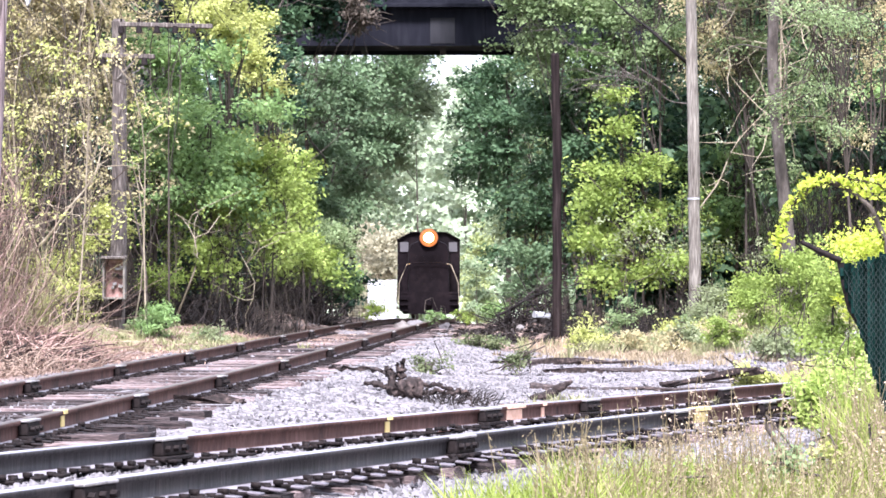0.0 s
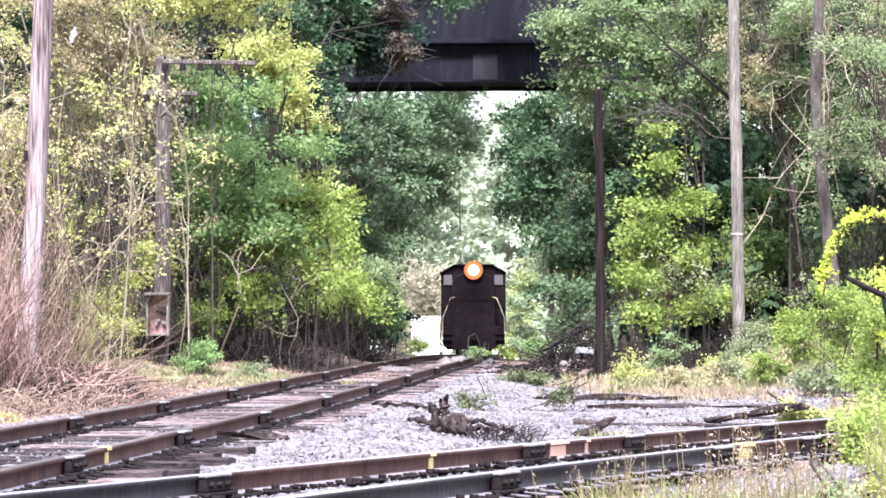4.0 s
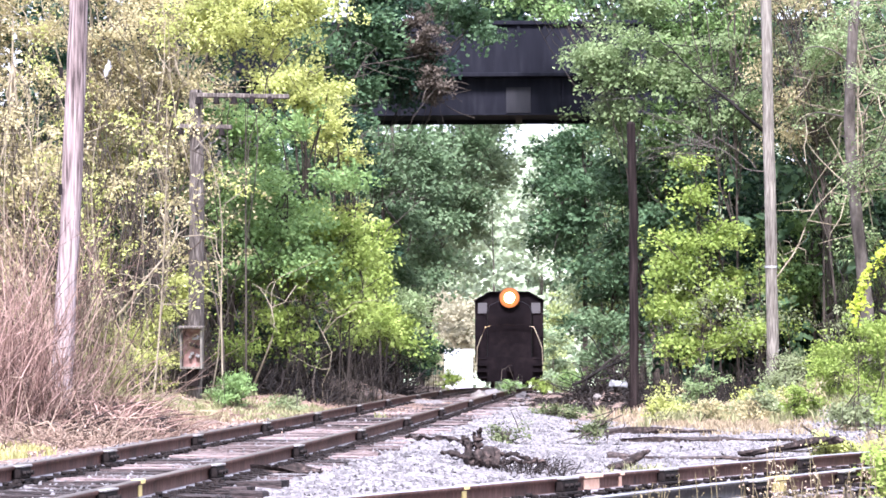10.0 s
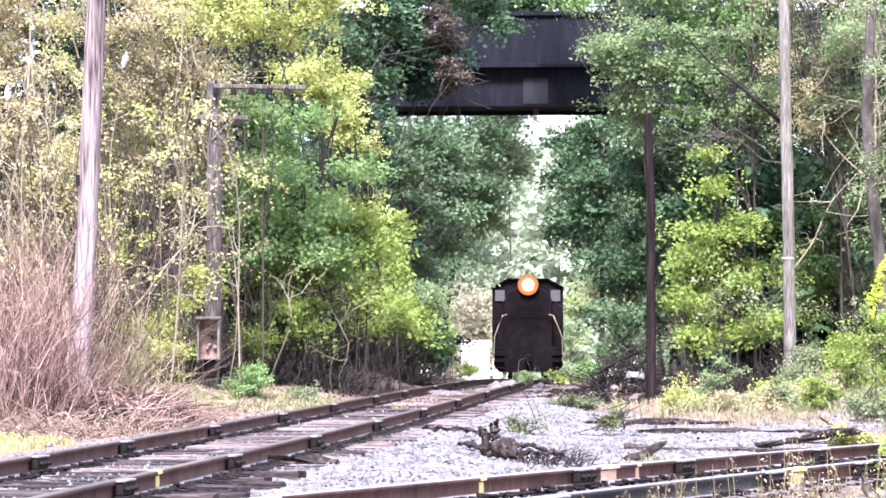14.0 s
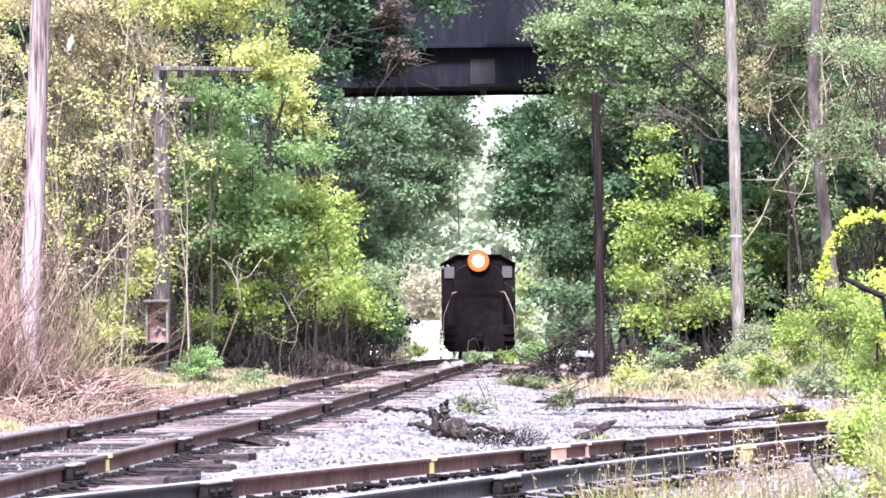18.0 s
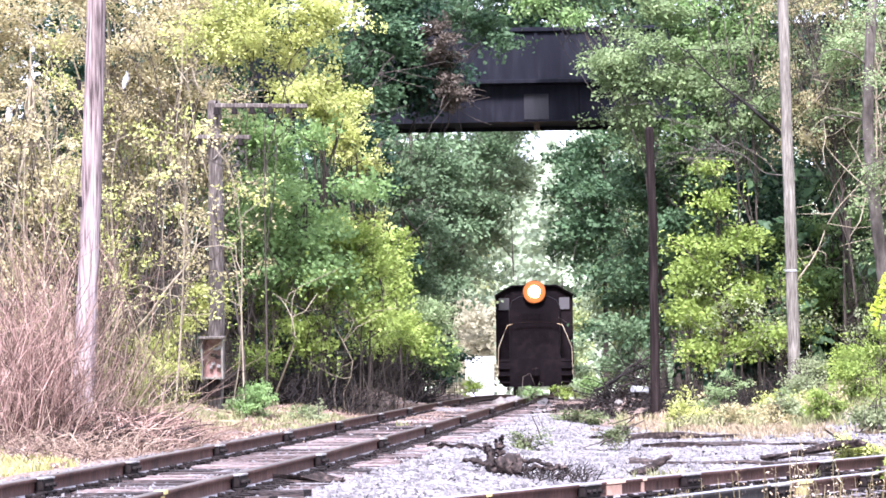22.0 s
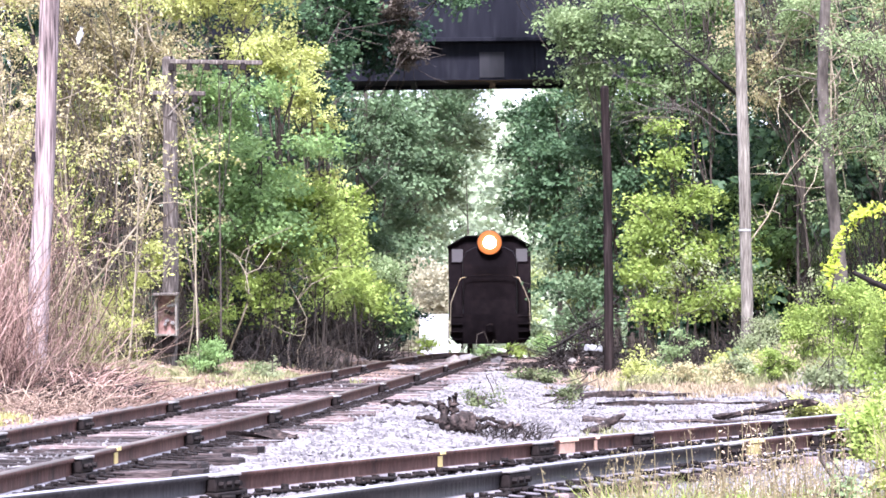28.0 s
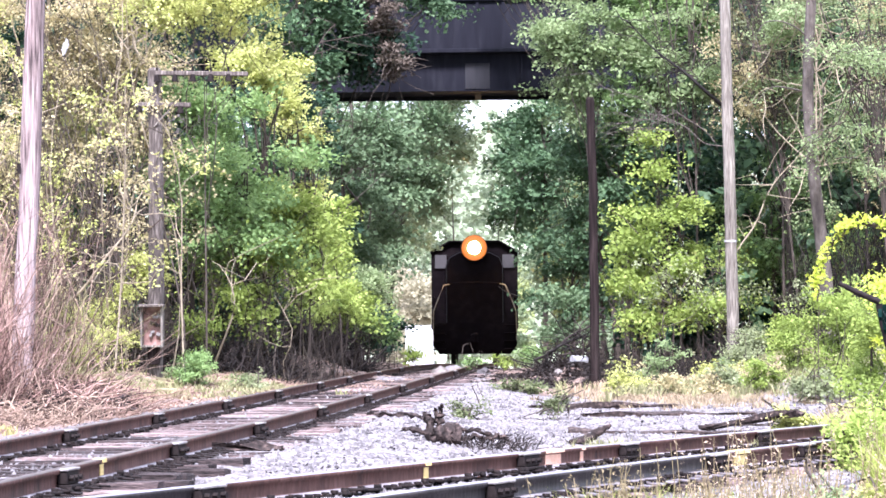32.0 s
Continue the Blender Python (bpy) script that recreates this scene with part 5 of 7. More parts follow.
    ("bush", -2.87, 57.0, 1.66, 2.95, 0.64, 60, 26, LEAF_SHADE, "undergrowth on the bank, its leaves painted dark for shade", dict(size=0.12, trunk=0.02, stems=4, category="bush", spray=0.5, seed=83)),
    ("bush", -4.14, 52.0, 1.66, 2.71, 0.70, 60, 26, LEAF_SHADE, "undergrowth at the wood's foot, its leaves painted dark for shade", dict(size=0.12, trunk=0.02, stems=4, category="bush", spray=0.5, seed=84)),
    ("bush", -4.99, 50.0, 1.66, 2.78, 0.67, 60, 26, LEAF_SHADE, "undergrowth at the wood's foot, its leaves painted dark for shade", dict(size=0.12, trunk=0.02, stems=4, category="bush", spray=0.5, seed=85)),
    ("bush", -2.21, 60.0, 1.60, 2.61, 0.54, 50, 26, LEAF_SHADE, "undergrowth under the bridge, its leaves painted dark for shade", dict(size=0.12, trunk=0.02, stems=4, category="bush", spray=0.5, seed=86)),
    ("bush", 1.96, 56.0, 1.60, 2.92, 0.50, 60, 26, LEAF_HAZY, "green undergrowth under the bridge", dict(size=0.12, trunk=0.02, stems=4, category="bush", spray=0.5, seed=87)),
    ("tree", 5.5, 52.0, 6.6, 10.9, 1.2, 130, 30, LEAF_TAN, "tall tree in tan young leaf", dict(size=0.08, trunk=0.035, limbs=26, sprigs=50, root=1.2, seed=88)),
    ("tree", 6.79, 46.0, 4.34, 9.93, 0.93, 130, 28, LEAF_OLIVE, "tall thin tree in yellowish young leaf", dict(size=0.08, trunk=0.035, limbs=26, sprigs=50, root=0.8, seed=89)),
    ("tree", 7.99, 47.0, 5.25, 10.11, 0.85, 110, 28, LEAF_TAN, "tall thin tree in tan young leaf", dict(size=0.08, trunk=0.035, limbs=26, sprigs=50, seed=90)),
    ("bush", 3.97, 41.0, 1.09, 1.28, 0.37, 40, 30, LEAF_GREY, "low grey-green weeds on the bank", dict(size=0.06, trunk=0.008, stems=4, category="bush", spray=0.2, seed=91)),
    ("bush", 4.55, 40.0, 1.06, 1.47, 0.40, 46, 30, LEAF_LIME, "low green weeds on the bank", dict(size=0.06, trunk=0.008, stems=4, category="bush", spray=0.22, seed=92)),
    ("bush", 4.96, 37.0, 0.93, 1.48, 0.42, 50, 30, LEAF_GREY, "low grey-green weeds on the bank", dict(size=0.06, trunk=0.008, stems=4, category="bush", spray=0.22, seed=93)),
    ("bush", 3.23, 44.0, 1.30, 1.80, 0.45, 36, 24, LEAF_OLIVE, "loose olive weeds on the bank", dict(size=0.06, trunk=0.008, stems=4, category="bush", spray=0.2, seed=94)),
    ("bush", 4.36, 30.0, 0.62, 1.03, 0.27, 46, 30, LEAF_YELLOW, "low yellow-green weeds beside the timbers", dict(size=0.05, trunk=0.008, stems=4, category="bush", spray=0.2, seed=95)),
    ("bush", -6.1, 41.0, 1.28, 2.01, 0.4, 50, 26, LEAF_YELLOW, "yellow-green bush beside the line-side box", dict(size=0.07, trunk=0.012, stems=4, category="bush", spray=0.3, seed=96)),
    ("tree", 6.34, 58.0, 3.23, 7.14, 1.04, 120, 32, LEAF_DARK, "dark green tree in the wood's shade", dict(size=0.13, trunk=0.04, spray=0.6, seed=97)),
    ("tree", 8.04, 58.0, 3.75, 7.93, 1.17, 130, 32, LEAF_DARK, "dark green tree in the wood's shade", dict(size=0.13, trunk=0.04, spray=0.6, seed=98)),
    ("tree", 3.28, 57.0, 4.36, 6.66, 0.90, 110, 32, LEAF_DARK, "dark green tree at the bridge's end", dict(size=0.13, trunk=0.04, spray=0.6, seed=99)),
    ("bush", -2.85, 48.6, 2.1, 2.9, 0.5, 40, 30, LEAF_SPRAY, "lime green boughs low over the bank", dict(size=0.1, trunk=0.018, stems=4, category="bush", spray=0.45, seed=113)),
    ("bush", -2.35, 51.2, 2.0, 2.75, 0.5, 40, 30, LEAF_LIME, "green boughs low over the bank", dict(size=0.1, trunk=0.018, stems=4, category="bush", spray=0.45, seed=114)),
    ("bush", -6.1, 43.2, 1.9, 3.6, 0.55, 60, 28, LEAF_YELLOW, "thin yellow-green bush with bare stems", dict(size=0.09, trunk=0.018, stems=5, category="bush", spray=0.4, bark=PALE_BARK, seed=115)),
    ("tree", 3.35, 57.0, 6.3, 9.0, 0.85, 130, 34, LEAF_MID, "green tree before the bridge's end", dict(size=0.13, trunk=0.03, spray=0.6, seed=116)),
    ("tree", 4.5, 56.5, 8.0, 11.8, 1.1, 170, 32, LEAF_MID, "green tree close before the bridge's end", dict(size=0.12, trunk=0.03, spray=0.6, seed=117)),
    ("tree", 5.6, 57.5, 1.8, 5.2, 1.1, 110, 30, LEAF_SHADE, "dark green tree in the wood's shade", dict(size=0.15, trunk=0.05, spray=0.65, seed=118)),
    ("tree", 7.3, 57.5, 1.8, 5.4, 1.1, 110, 30, LEAF_SHADE, "dark green tree in the wood's shade", dict(size=0.15, trunk=0.05, spray=0.65, seed=119)),
    ("tree", 4.0, 60.0, 1.8, 5.2, 1.1, 110, 30, LEAF_SHADE, "dark green tree in the wood's shade", dict(size=0.15, trunk=0.05, spray=0.65, seed=120)),
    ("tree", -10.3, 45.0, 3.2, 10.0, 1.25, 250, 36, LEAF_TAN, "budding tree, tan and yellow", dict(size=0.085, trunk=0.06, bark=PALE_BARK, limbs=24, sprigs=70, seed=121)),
    ("tree", 5.7, 61.0, 3.4, 8.8, 1.35, 130, 24, LEAF_SHADE, "dark green tree in the wood's shade", dict(size=0.24, trunk=0.05, spray=0.8, sprigs=0, hollow=0.05, seed=122)),
    ("bush", 4.3, 58.5, 1.5, 3.8, 1.15, 70, 20, LEAF_SHADE, "undergrowth deep in the wood, its leaves painted dark for shade", dict(size=0.26, trunk=0.03, stems=3, category="bush", spray=0.8, hollow=0.05, seed=130)),
    ("bush", 5.9, 59.0, 1.5, 4.0, 1.15, 70, 20, LEAF_SHADE, "undergrowth deep in the wood, its leaves painted dark for shade", dict(size=0.26, trunk=0.03, stems=3, category="bush", spray=0.8, hollow=0.05, seed=131)),
    ("bush", 7.5, 59.0, 1.5, 4.2, 1.15, 70, 20, LEAF_SHADE, "undergrowth deep in the wood, its leaves painted dark for shade", dict(size=0.26, trunk=0.03, stems=3, category="bush", spray=0.8, hollow=0.05, seed=132)),
    ("bush", 9.1, 58.5, 1.5, 4.4, 1.15, 70, 20, LEAF_SHADE, "undergrowth deep in the wood, its leaves painted dark for shade", dict(size=0.26, trunk=0.03, stems=3, category="bush", spray=0.8, hollow=0.05, seed=133)),
    ("bush", -5.2, 58.5, 1.5, 4.0, 1.15, 70, 20, LEAF_SHADE, "undergrowth deep in the wood, its leaves painted dark for shade", dict(size=0.26, trunk=0.03, stems=3, category="bush", spray=0.8, hollow=0.05, seed=134)),
    ("bush", -6.9, 58.0, 1.5, 4.2, 1.15, 70, 20, LEAF_SHADE, "undergrowth deep in the wood, its leaves painted dark for shade", dict(size=0.26, trunk=0.03, stems=3, category="bush", spray=0.8, hollow=0.05, seed=135)),
    ("bush", -8.6, 57.0, 1.5, 4.2, 1.15, 70, 20, LEAF_SHADE, "undergrowth deep in the wood, its leaves painted dark for shade", dict(size=0.26, trunk=0.03, stems=3, category="bush", spray=0.8, hollow=0.05, seed=136)),
    ("bush", -10.2, 56.0, 1.5, 4.4, 1.15, 70, 20, LEAF_SHADE, "undergrowth deep in the wood, its leaves painted dark for shade", dict(size=0.26, trunk=0.03, stems=3, category="bush", spray=0.8, hollow=0.05, seed=137)),
    ("bush", -4.05, 45.4, 2.25, 3.05, 0.42, 36, 30, LEAF_SPRAY, "spreading lime green bush with bare stems", dict(size=0.1, trunk=0.014, stems=3, category="bush", spray=0.42, seed=140)),
    ("bush", -5.05, 44.6, 1.75, 2.5, 0.36, 30, 28, LEAF_LIME, "small lime green bush with bare stems", dict(size=0.09, trunk=0.012, stems=3, category="bush", spray=0.38, seed=141)),
    ("bush", 3.66, 22.4, 0.45, 1.05, 0.34, 110, 40, LEAF_SPRAY, "fresh green weeds at the track's end", dict(size=0.06, trunk=0.01, stems=5, category="bush", spray=0.28, seed=101)),
    ("tree", -3.75, 51.0, 4.6, 7.4, 0.42, 60, 30, LEAF_YELLOW, "yellow-green branch tips of a young tree", dict(size=0.11, trunk=0.04, spray=0.45, seed=102)),
    ("tree", -3.1, 50.5, 2.9, 5.3, 0.42, 60, 30, LEAF_SPRAY, "lime green branch tips of a young tree", dict(size=0.11, trunk=0.03, spray=0.45, seed=103)),
    ("tree", -3.75, 68.0, 3.2, 9.0, 1.1, 170, 32, LEAF_HAZY, "green tree under the bridge's end, haze painted into its leaves", dict(size=0.15, trunk=0.06, spray=0.7, seed=104)),
    ("tree", -2.5, 70.0, 4.6, 8.9, 0.75, 110, 32, LEAF_HAZY, "green tree close behind the bridge, haze painted into its leaves", dict(size=0.15, trunk=0.05, spray=0.7, root=-1.5, seed=105)),
    ("tree", 0.7, 59.5, 10.0, 12.4, 1.1, 110, 30, LEAF_DARK, "dark green boughs hanging over the parapet", dict(root=3.4, size=0.13, trunk=0.015, spray=0.6, seed=106)),
    ("tree", -3.86, 56.5, 6.37, 8.27, 0.64, 90, 34, LEAF_DARK, "dark green boughs before the bridge's end", dict(size=0.13, trunk=0.03, spray=0.6, seed=100)),
]
grow(TREES)


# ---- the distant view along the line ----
# The far haze is painted into this pale base colour.
PAINTED_HAZE = speckled("painted_haze_far_woods", [(0.3, (0.26, 0.32, 0.23)), (0.5, (0.33, 0.38, 0.28)), (0.7, (0.39, 0.43, 0.33))], 0.35, 0.5, 0.95, 0, 0.0, spec=0.0)


def far_hill():
    """A wooded-hillside sheet added to close the view down the line."""
    xs = np.linspace(-160, 160, 161)
    crest = 35 + 3.0 * np.sin(xs * 0.11 + 1) + 2.0 * np.sin(xs * 0.37) + 1.3 * np.sin(xs * 0.93 + 2) + back.normal(size=161) * 0.8
    v, k = [], 7
    for q in range(k):
        t = q / (k - 1)
        v.append(np.stack([xs, np.full(161, 330 + 70 * t) + back.normal(size=161) * 2.0 * (q > 0), -6 + (crest + 6) * t ** 0.6], -1))
    i, j = np.meshgrid(np.arange(k - 1), np.arange(160), indexing="ij")
    f = np.stack([i * 161 + j, i * 161 + j + 1, (i + 1) * 161 + j + 1, (i + 1) * 161 + j], -1).reshape(-1, 4)
    ob = new("backdrop", mesh_from("backdrop", np.concatenate(v), f))
    ob.data.materials.append(PAINTED_HAZE)
    tagged(ob, "wooded hillside sheet far beyond the line, haze painted into its colour", "hillside", kind="structure")


far_hill()
for i in range(26):
    x = -18 + i * 1.45 + back.uniform(-0.6, 0.6)
    y = 190 + back.uniform(0, 60)
    tall = 19 + 0.5 * abs(x + 1) + back.uniform(0, 5)
    tree("tree", x * 1.3 - 3, y, -1, tall, 3.6, 95, 28, LEAF_PALE, "tree far down the line, its leaves paled with painted mist", 0.7, 0.16, seed=300 + i, spray=1.7, limbs=5, sprigs=0)
for i in range(9):
    y = 152 + i * 4
    x = -4.1 - 0.8 * (i % 3) - 0.06 * i
    tree("bush", float(x), y, land_at(float(x), y), 5.6 + 0.35 * i, 1.9, 80, 34, LEAF_SAND, "pale straw-coloured scrub on the far bank", 0.28, 0.04, bark=PALE_BARK, seed=330 + i, spray=0.9, category="bush", limbs=4, sprigs=0)
for i in range(8):
    y = 142 + i * 6
    x = 1.9 + 0.1 * i
    tree("bush", float(x), y, land_at(float(x), y), 5.0 + 0.4 * i, 1.0, 60, 34, LEAF_FAR if i % 3 else LEAF_MIST, "yellow-green scrub along the far track", 0.24, 0.03, seed=345 + i, spray=0.7, category="bush", limbs=4, sprigs=0)


# ---- saplings and brush ----
def sapling(x, y, top, mat, bark, label, seed, lean=0.0, thick=0.02, fork=5, per=14):
    r = np.random.default_rng(seed)
    z = land_at(x, y)
    ob = thing("sapling", pose(x, y, z), label, "sapling", "thin saplings along the wood's edge")
    h = top - z
    stem = wander((0, 0, -0.1), (lean * h, r.normal() * 0.2, h), 9, 0.11, r)
    paths, tips = [(stem, np.linspace(thick, 0.006, 9))], [stem[-1]]
    for q in range(fork):
        a = stem[r.integers(3, 8)]
        e = a + r.normal(size=3) * (0.45, 0.45, 0.25) + (0, 0, 0.5)
        paths.append((wander(a, e, 5, 0.05, r), np.linspace(0.01, 0.004, 5)))
        tips.append(e)
    for q, w in enumerate(paths):
        v, f = tubes([w], 5)
        hang("branch" if q else "trunk", smooth(mesh_from("trunk", v, f)), bark, ob)
    c = np.concatenate([np.array(tips)] + [p[-3:-1] for p, _ in paths[1:]])
    v, f = sprays(c, r.normal(size=c.shape) * 0.6, 0.4, int(per * 1.6), 0.065, r)
    hang("foliage", mesh_from("foliage", v, f), mat, ob)


sr = np.random.default_rng(8)
for i in range(60):
    d = sr.uniform(38, 47) if i < 34 else sr.uniform(44.5, 50)
    c = sr.uniform(-0.218, -0.118) if i < 34 else sr.uniform(-0.118, -0.07)
    sapling(c * d, d, sr.uniform(4.5, 8.5) if i < 34 else sr.uniform(3.0, 4.2), (LEAF_TAN, LEAF_YELLOW, LEAF_TAN)[i % 3] if i < 34 else LEAF_LIME, PALE_BARK if i % 2 else BARK, "thin upright sapling with a few young leaves", 500 + i, sr.normal() * 0.07, sr.uniform(0.01, 0.022), per=14 if i < 34 else 5)
for i in range(13):
    d = sr.uniform(50, 55)
    c = sr.uniform(0.05, 0.17)
    sapling(c * d, d, sr.uniform(2.6, 4.6), (LEAF_YELLOW, LEAF_LIME, LEAF_GREY)[i % 3], BARK, "thin crooked sapling with sparse leaves", 560 + i, sr.normal() * 0.12, sr.uniform(0.012, 0.03), 7)


def brush(name, label, x0, x1, y0, y1, n, tall, mat, seed, lean=0.5, thick=0.006, flat=0.0, heap=0.0):
    """A tangle of thin dry stems, too many to count."""
    r = np.random.default_rng(seed)
    paths = []
    for i in range(n):
        x, y = r.uniform(x0, x1), r.uniform(y0, y1)
        z = land_at(x, y) + heap * r.uniform(0, 1) * max(0.0, 1 - abs((x - (x0 + x1) / 2) / ((x1 - x0) / 2)))
        h = tall * r.uniform(0.3, 1.1) * (1 - flat)
        e = np.array([x, y, z]) + (r.normal() * lean * tall * 0.6, r.normal() * lean * tall * 0.4, h + flat * r.uniform(0, 0.15))
        p = wander((x, y, z - 0.03), e, 5, 0.05 * tall, r)
        p[:, 2] -= 0.1 * tall * np.linspace(0, 1, 5) ** 3 * r.uniform(0, 2)
        paths.append((p, np.linspace(thick * r.uniform(0.7, 1.6), thick * 0.4, 5)))
    v, f = tubes(paths, 3)
    ob = new(name, mesh_from(name, v, f))
    ob.data.materials.append(mat)
    return tagged(ob, label, "brush", kind="stuff")


brush("dry_brush", "reddish brown dry brush round the utility pole", -6.95, -5.75, 31.9, 35.0, 330, 2.9, TWIG, 41, 0.36, 0.009)
brush("dry_brush", "reddish brown dry brush before the utility pole", -6.75, -5.85, 28.6, 32.0, 310, 2.4, RED_TWIG, 40, 0.42, 0.006)
brush("dry_brush", "reddish brown dry brush close to the pole's foot", -6.5, -5.6, 29.5, 31.6, 310, 1.7, RED_TWIG, 60, 0.45, 0.005)
brush("fallen_branches", "heap of dark reddish twigs at the brush's edge", -5.5, -4.4, 29.8, 33.0, 320, 0.55, RED_TWIG, 61, 1.1, 0.01, 0.5, 0.35)
brush("fallen_branches", "dark rotten twigs at the brush's edge", -5.7, -4.5, 29.8, 32.6, 310, 0.45, DARK_TWIG, 62, 1.1, 0.009, 0.5, 0.25)
brush("green_stems", "thin yellow-green stems leaning from the brush", -6.6, -5.5, 33.0, 37.0, 310, 1.7, GREEN_TWIG, 63, 0.5, 0.005)
brush("dry_brush", "leaning tangle of thin brown stems", -6.86, -4.84, 28.5, 34.0, 150, 1.3, TWIG, 49, 1.0, 0.007)
brush("dry_brush", "tangle of fallen brown twigs beside the line", -6.35, -4.28, 27.5, 33.0, 800, 0.5, TWIG, 42, 1.2, 0.007, 0.5)
# The twig colour here also carries the shade below the trees.
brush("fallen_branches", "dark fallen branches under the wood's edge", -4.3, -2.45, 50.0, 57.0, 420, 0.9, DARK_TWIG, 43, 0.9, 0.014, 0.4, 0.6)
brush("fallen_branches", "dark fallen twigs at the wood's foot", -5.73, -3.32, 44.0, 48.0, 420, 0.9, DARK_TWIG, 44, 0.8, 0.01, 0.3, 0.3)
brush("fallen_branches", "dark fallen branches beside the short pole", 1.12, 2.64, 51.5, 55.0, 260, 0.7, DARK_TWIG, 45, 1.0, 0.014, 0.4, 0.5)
brush("bare_saplings", "thin bare stems of the scrub at the wood's edge", -10.26, -5.61, 42.0, 48.0, 420, 6.5, BARK, 82, 0.16, 0.012)
brush("bare_stems", "thin grey-brown stems standing in the wood's shade", -5.6, -2.8, 45.0, 51.0, 320, 1.7, BARK, 64, 0.14, 0.006)
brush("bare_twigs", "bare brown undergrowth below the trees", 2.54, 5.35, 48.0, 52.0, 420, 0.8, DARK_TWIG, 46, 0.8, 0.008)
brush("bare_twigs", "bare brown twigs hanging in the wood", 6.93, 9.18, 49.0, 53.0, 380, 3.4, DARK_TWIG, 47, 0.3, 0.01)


# ---- low plants ----
def blades(name, label, spots, tall, wide, mat, seed, lean=0.25, category="grass"):
    """Grass: each blade a bent, tapering strip."""
    r = np.random.default_rng(seed)
    n = len(spots)
    h = tall * r.uniform(0.4, 1.15, (n, 1))
    a = r.uniform(0, 2 * np.pi, n)
    bend = np.stack([np.cos(a), np.sin(a), np.zeros(n)], -1) * h * lean * r.uniform(0.2, 1.6, (n, 1))
    b = a + r.uniform(0.6, 2.5, n)
    side = np.stack([np.cos(b), np.sin(b), np.zeros(n)], -1) * wide * r.uniform(0.6, 1.4, (n, 1))
    up = np.array([0, 0, 1.0])
    p0, p1, p2 = spots, spots + bend * 0.3 + up * h * 0.55, spots + bend + up * h
    v = np.stack([p0 - side, p0 + side, p1 + side * 0.8, p1 - side * 0.8, p2], 1).reshape(-1, 3)
    q = np.arange(n)[:, None] * 5
    f = np.concatenate([q + (0, 1, 2), q + (0, 2, 3), q + (3, 2, 4)])
    ob = new(name, mesh_from(name, v, f))
    ob.data.materials.append(mat)
    return tagged(ob, label, category, kind="stuff")


def seed_heads(name, label, spots, tall, mat, seed):
    """Stalks, each with a loose plume of seeds."""
    r = np.random.default_rng(seed)
    paths, tops = [], []
    for p in spots:
        h = tall * r.uniform(0.6, 1.15)
        e = p + (r.normal() * 0.07, r.normal() * 0.07, h)
        paths.append((wander(p, e, 4, 0.015, r), [0.003, 0.0028, 0.0024, 0.0015]))
        t = r.uniform(0.62, 1.0, (16, 1))
        tops.append(p + (e - p) * t + r.normal(size=(16, 3)) * (0.014, 0.014, 0.012))
    v, f = tubes(paths, 3)
    ob = new(name + "_stalks", mesh_from(name, v, f))
    ob.data.materials.append(SEED)
    tagged(ob, label, "grass", kind="stuff")
    v, f = leaves(np.concatenate(tops), 0.017, r, -0.6, 0.45)
    ob = new(name, mesh_from(name, v, f))
    ob.data.materials.append(mat)
    tagged(ob, label, "grass", kind="stuff")


def verge_keep(x, y, r):
    """The weedy verge between the camera and the near track."""
    g = near_gap(x, y)
    inside = (y < 0.95 * (x * 0.55 + 12.2)) | (x > 2.6)
    return inside & (g > 1.75) & (x > 0.5 + (y - 11) * 0.07 + r.normal(size=len(x)) * 0.12)


def verge_edge(x, y, r):
    g = near_gap(x, y)
    return (g > 1.8) & (y < 0.95 * (x * 0.55 + 12.2)) & (x > 0.08 + r.normal(size=len(x)) * 0.1)


spots = scatter(60000, 0.2, 4.2, 10.2, 17.5, verge_keep, 18)
blades("tall_grass", "tall yellow-green verge grass before the track", spots, 0.42, 0.006, GRASS, 19, 0.55)
spots = scatter(10000, 0.2, 4.2, 10.2, 17.5, verge_keep, 25)
blades("tall_grass", "dry straw blades among the verge grass", spots, 0.5, 0.005, STRAW, 26, 0.6)
spots = scatter(16000, 0.0, 1.6, 10.2, 14.5, verge_edge, 27)
blades("short_grass", "bright short grass at the ballast's edge", spots, 0.3, 0.006, GRASS, 28, 0.5)
spots = scatter(2700, 0.3, 4.2, 10.3, 17.0, verge_keep, 20)
seed_heads("seed_heads", "straw-brown grass seed heads on the verge", spots, 0.58, SEED, 21)
spots = scatter(900, 0.9, 4.2, 11.2, 17.3, verge_keep, 97)
seed_heads("tall_stalks", "tall pinkish seed stalks over the verge grass", spots, 0.74, PALE_STRAW, 98)
for k in range(5):
    wx, wy = (0.75, 1.15, 1.6, 1.9, 2.3)[k], (11.3, 11.5, 11.7, 12.0, 12.6)[k]
    wz = land_at(wx, wy)
    tree("bush", wx, wy, wz + 0.15, wz + 0.48 + 0.05 * (k % 3), 0.14, 22, 16, (LEAF_YELLOW, LEAF_LIME, LEAF_OLIVE)[k % 3], "leafy yellow-green weed on the verge", 0.035, 0.006, seed=700 + k, stems=3, spray=0.12, category="bush", limbs=3)


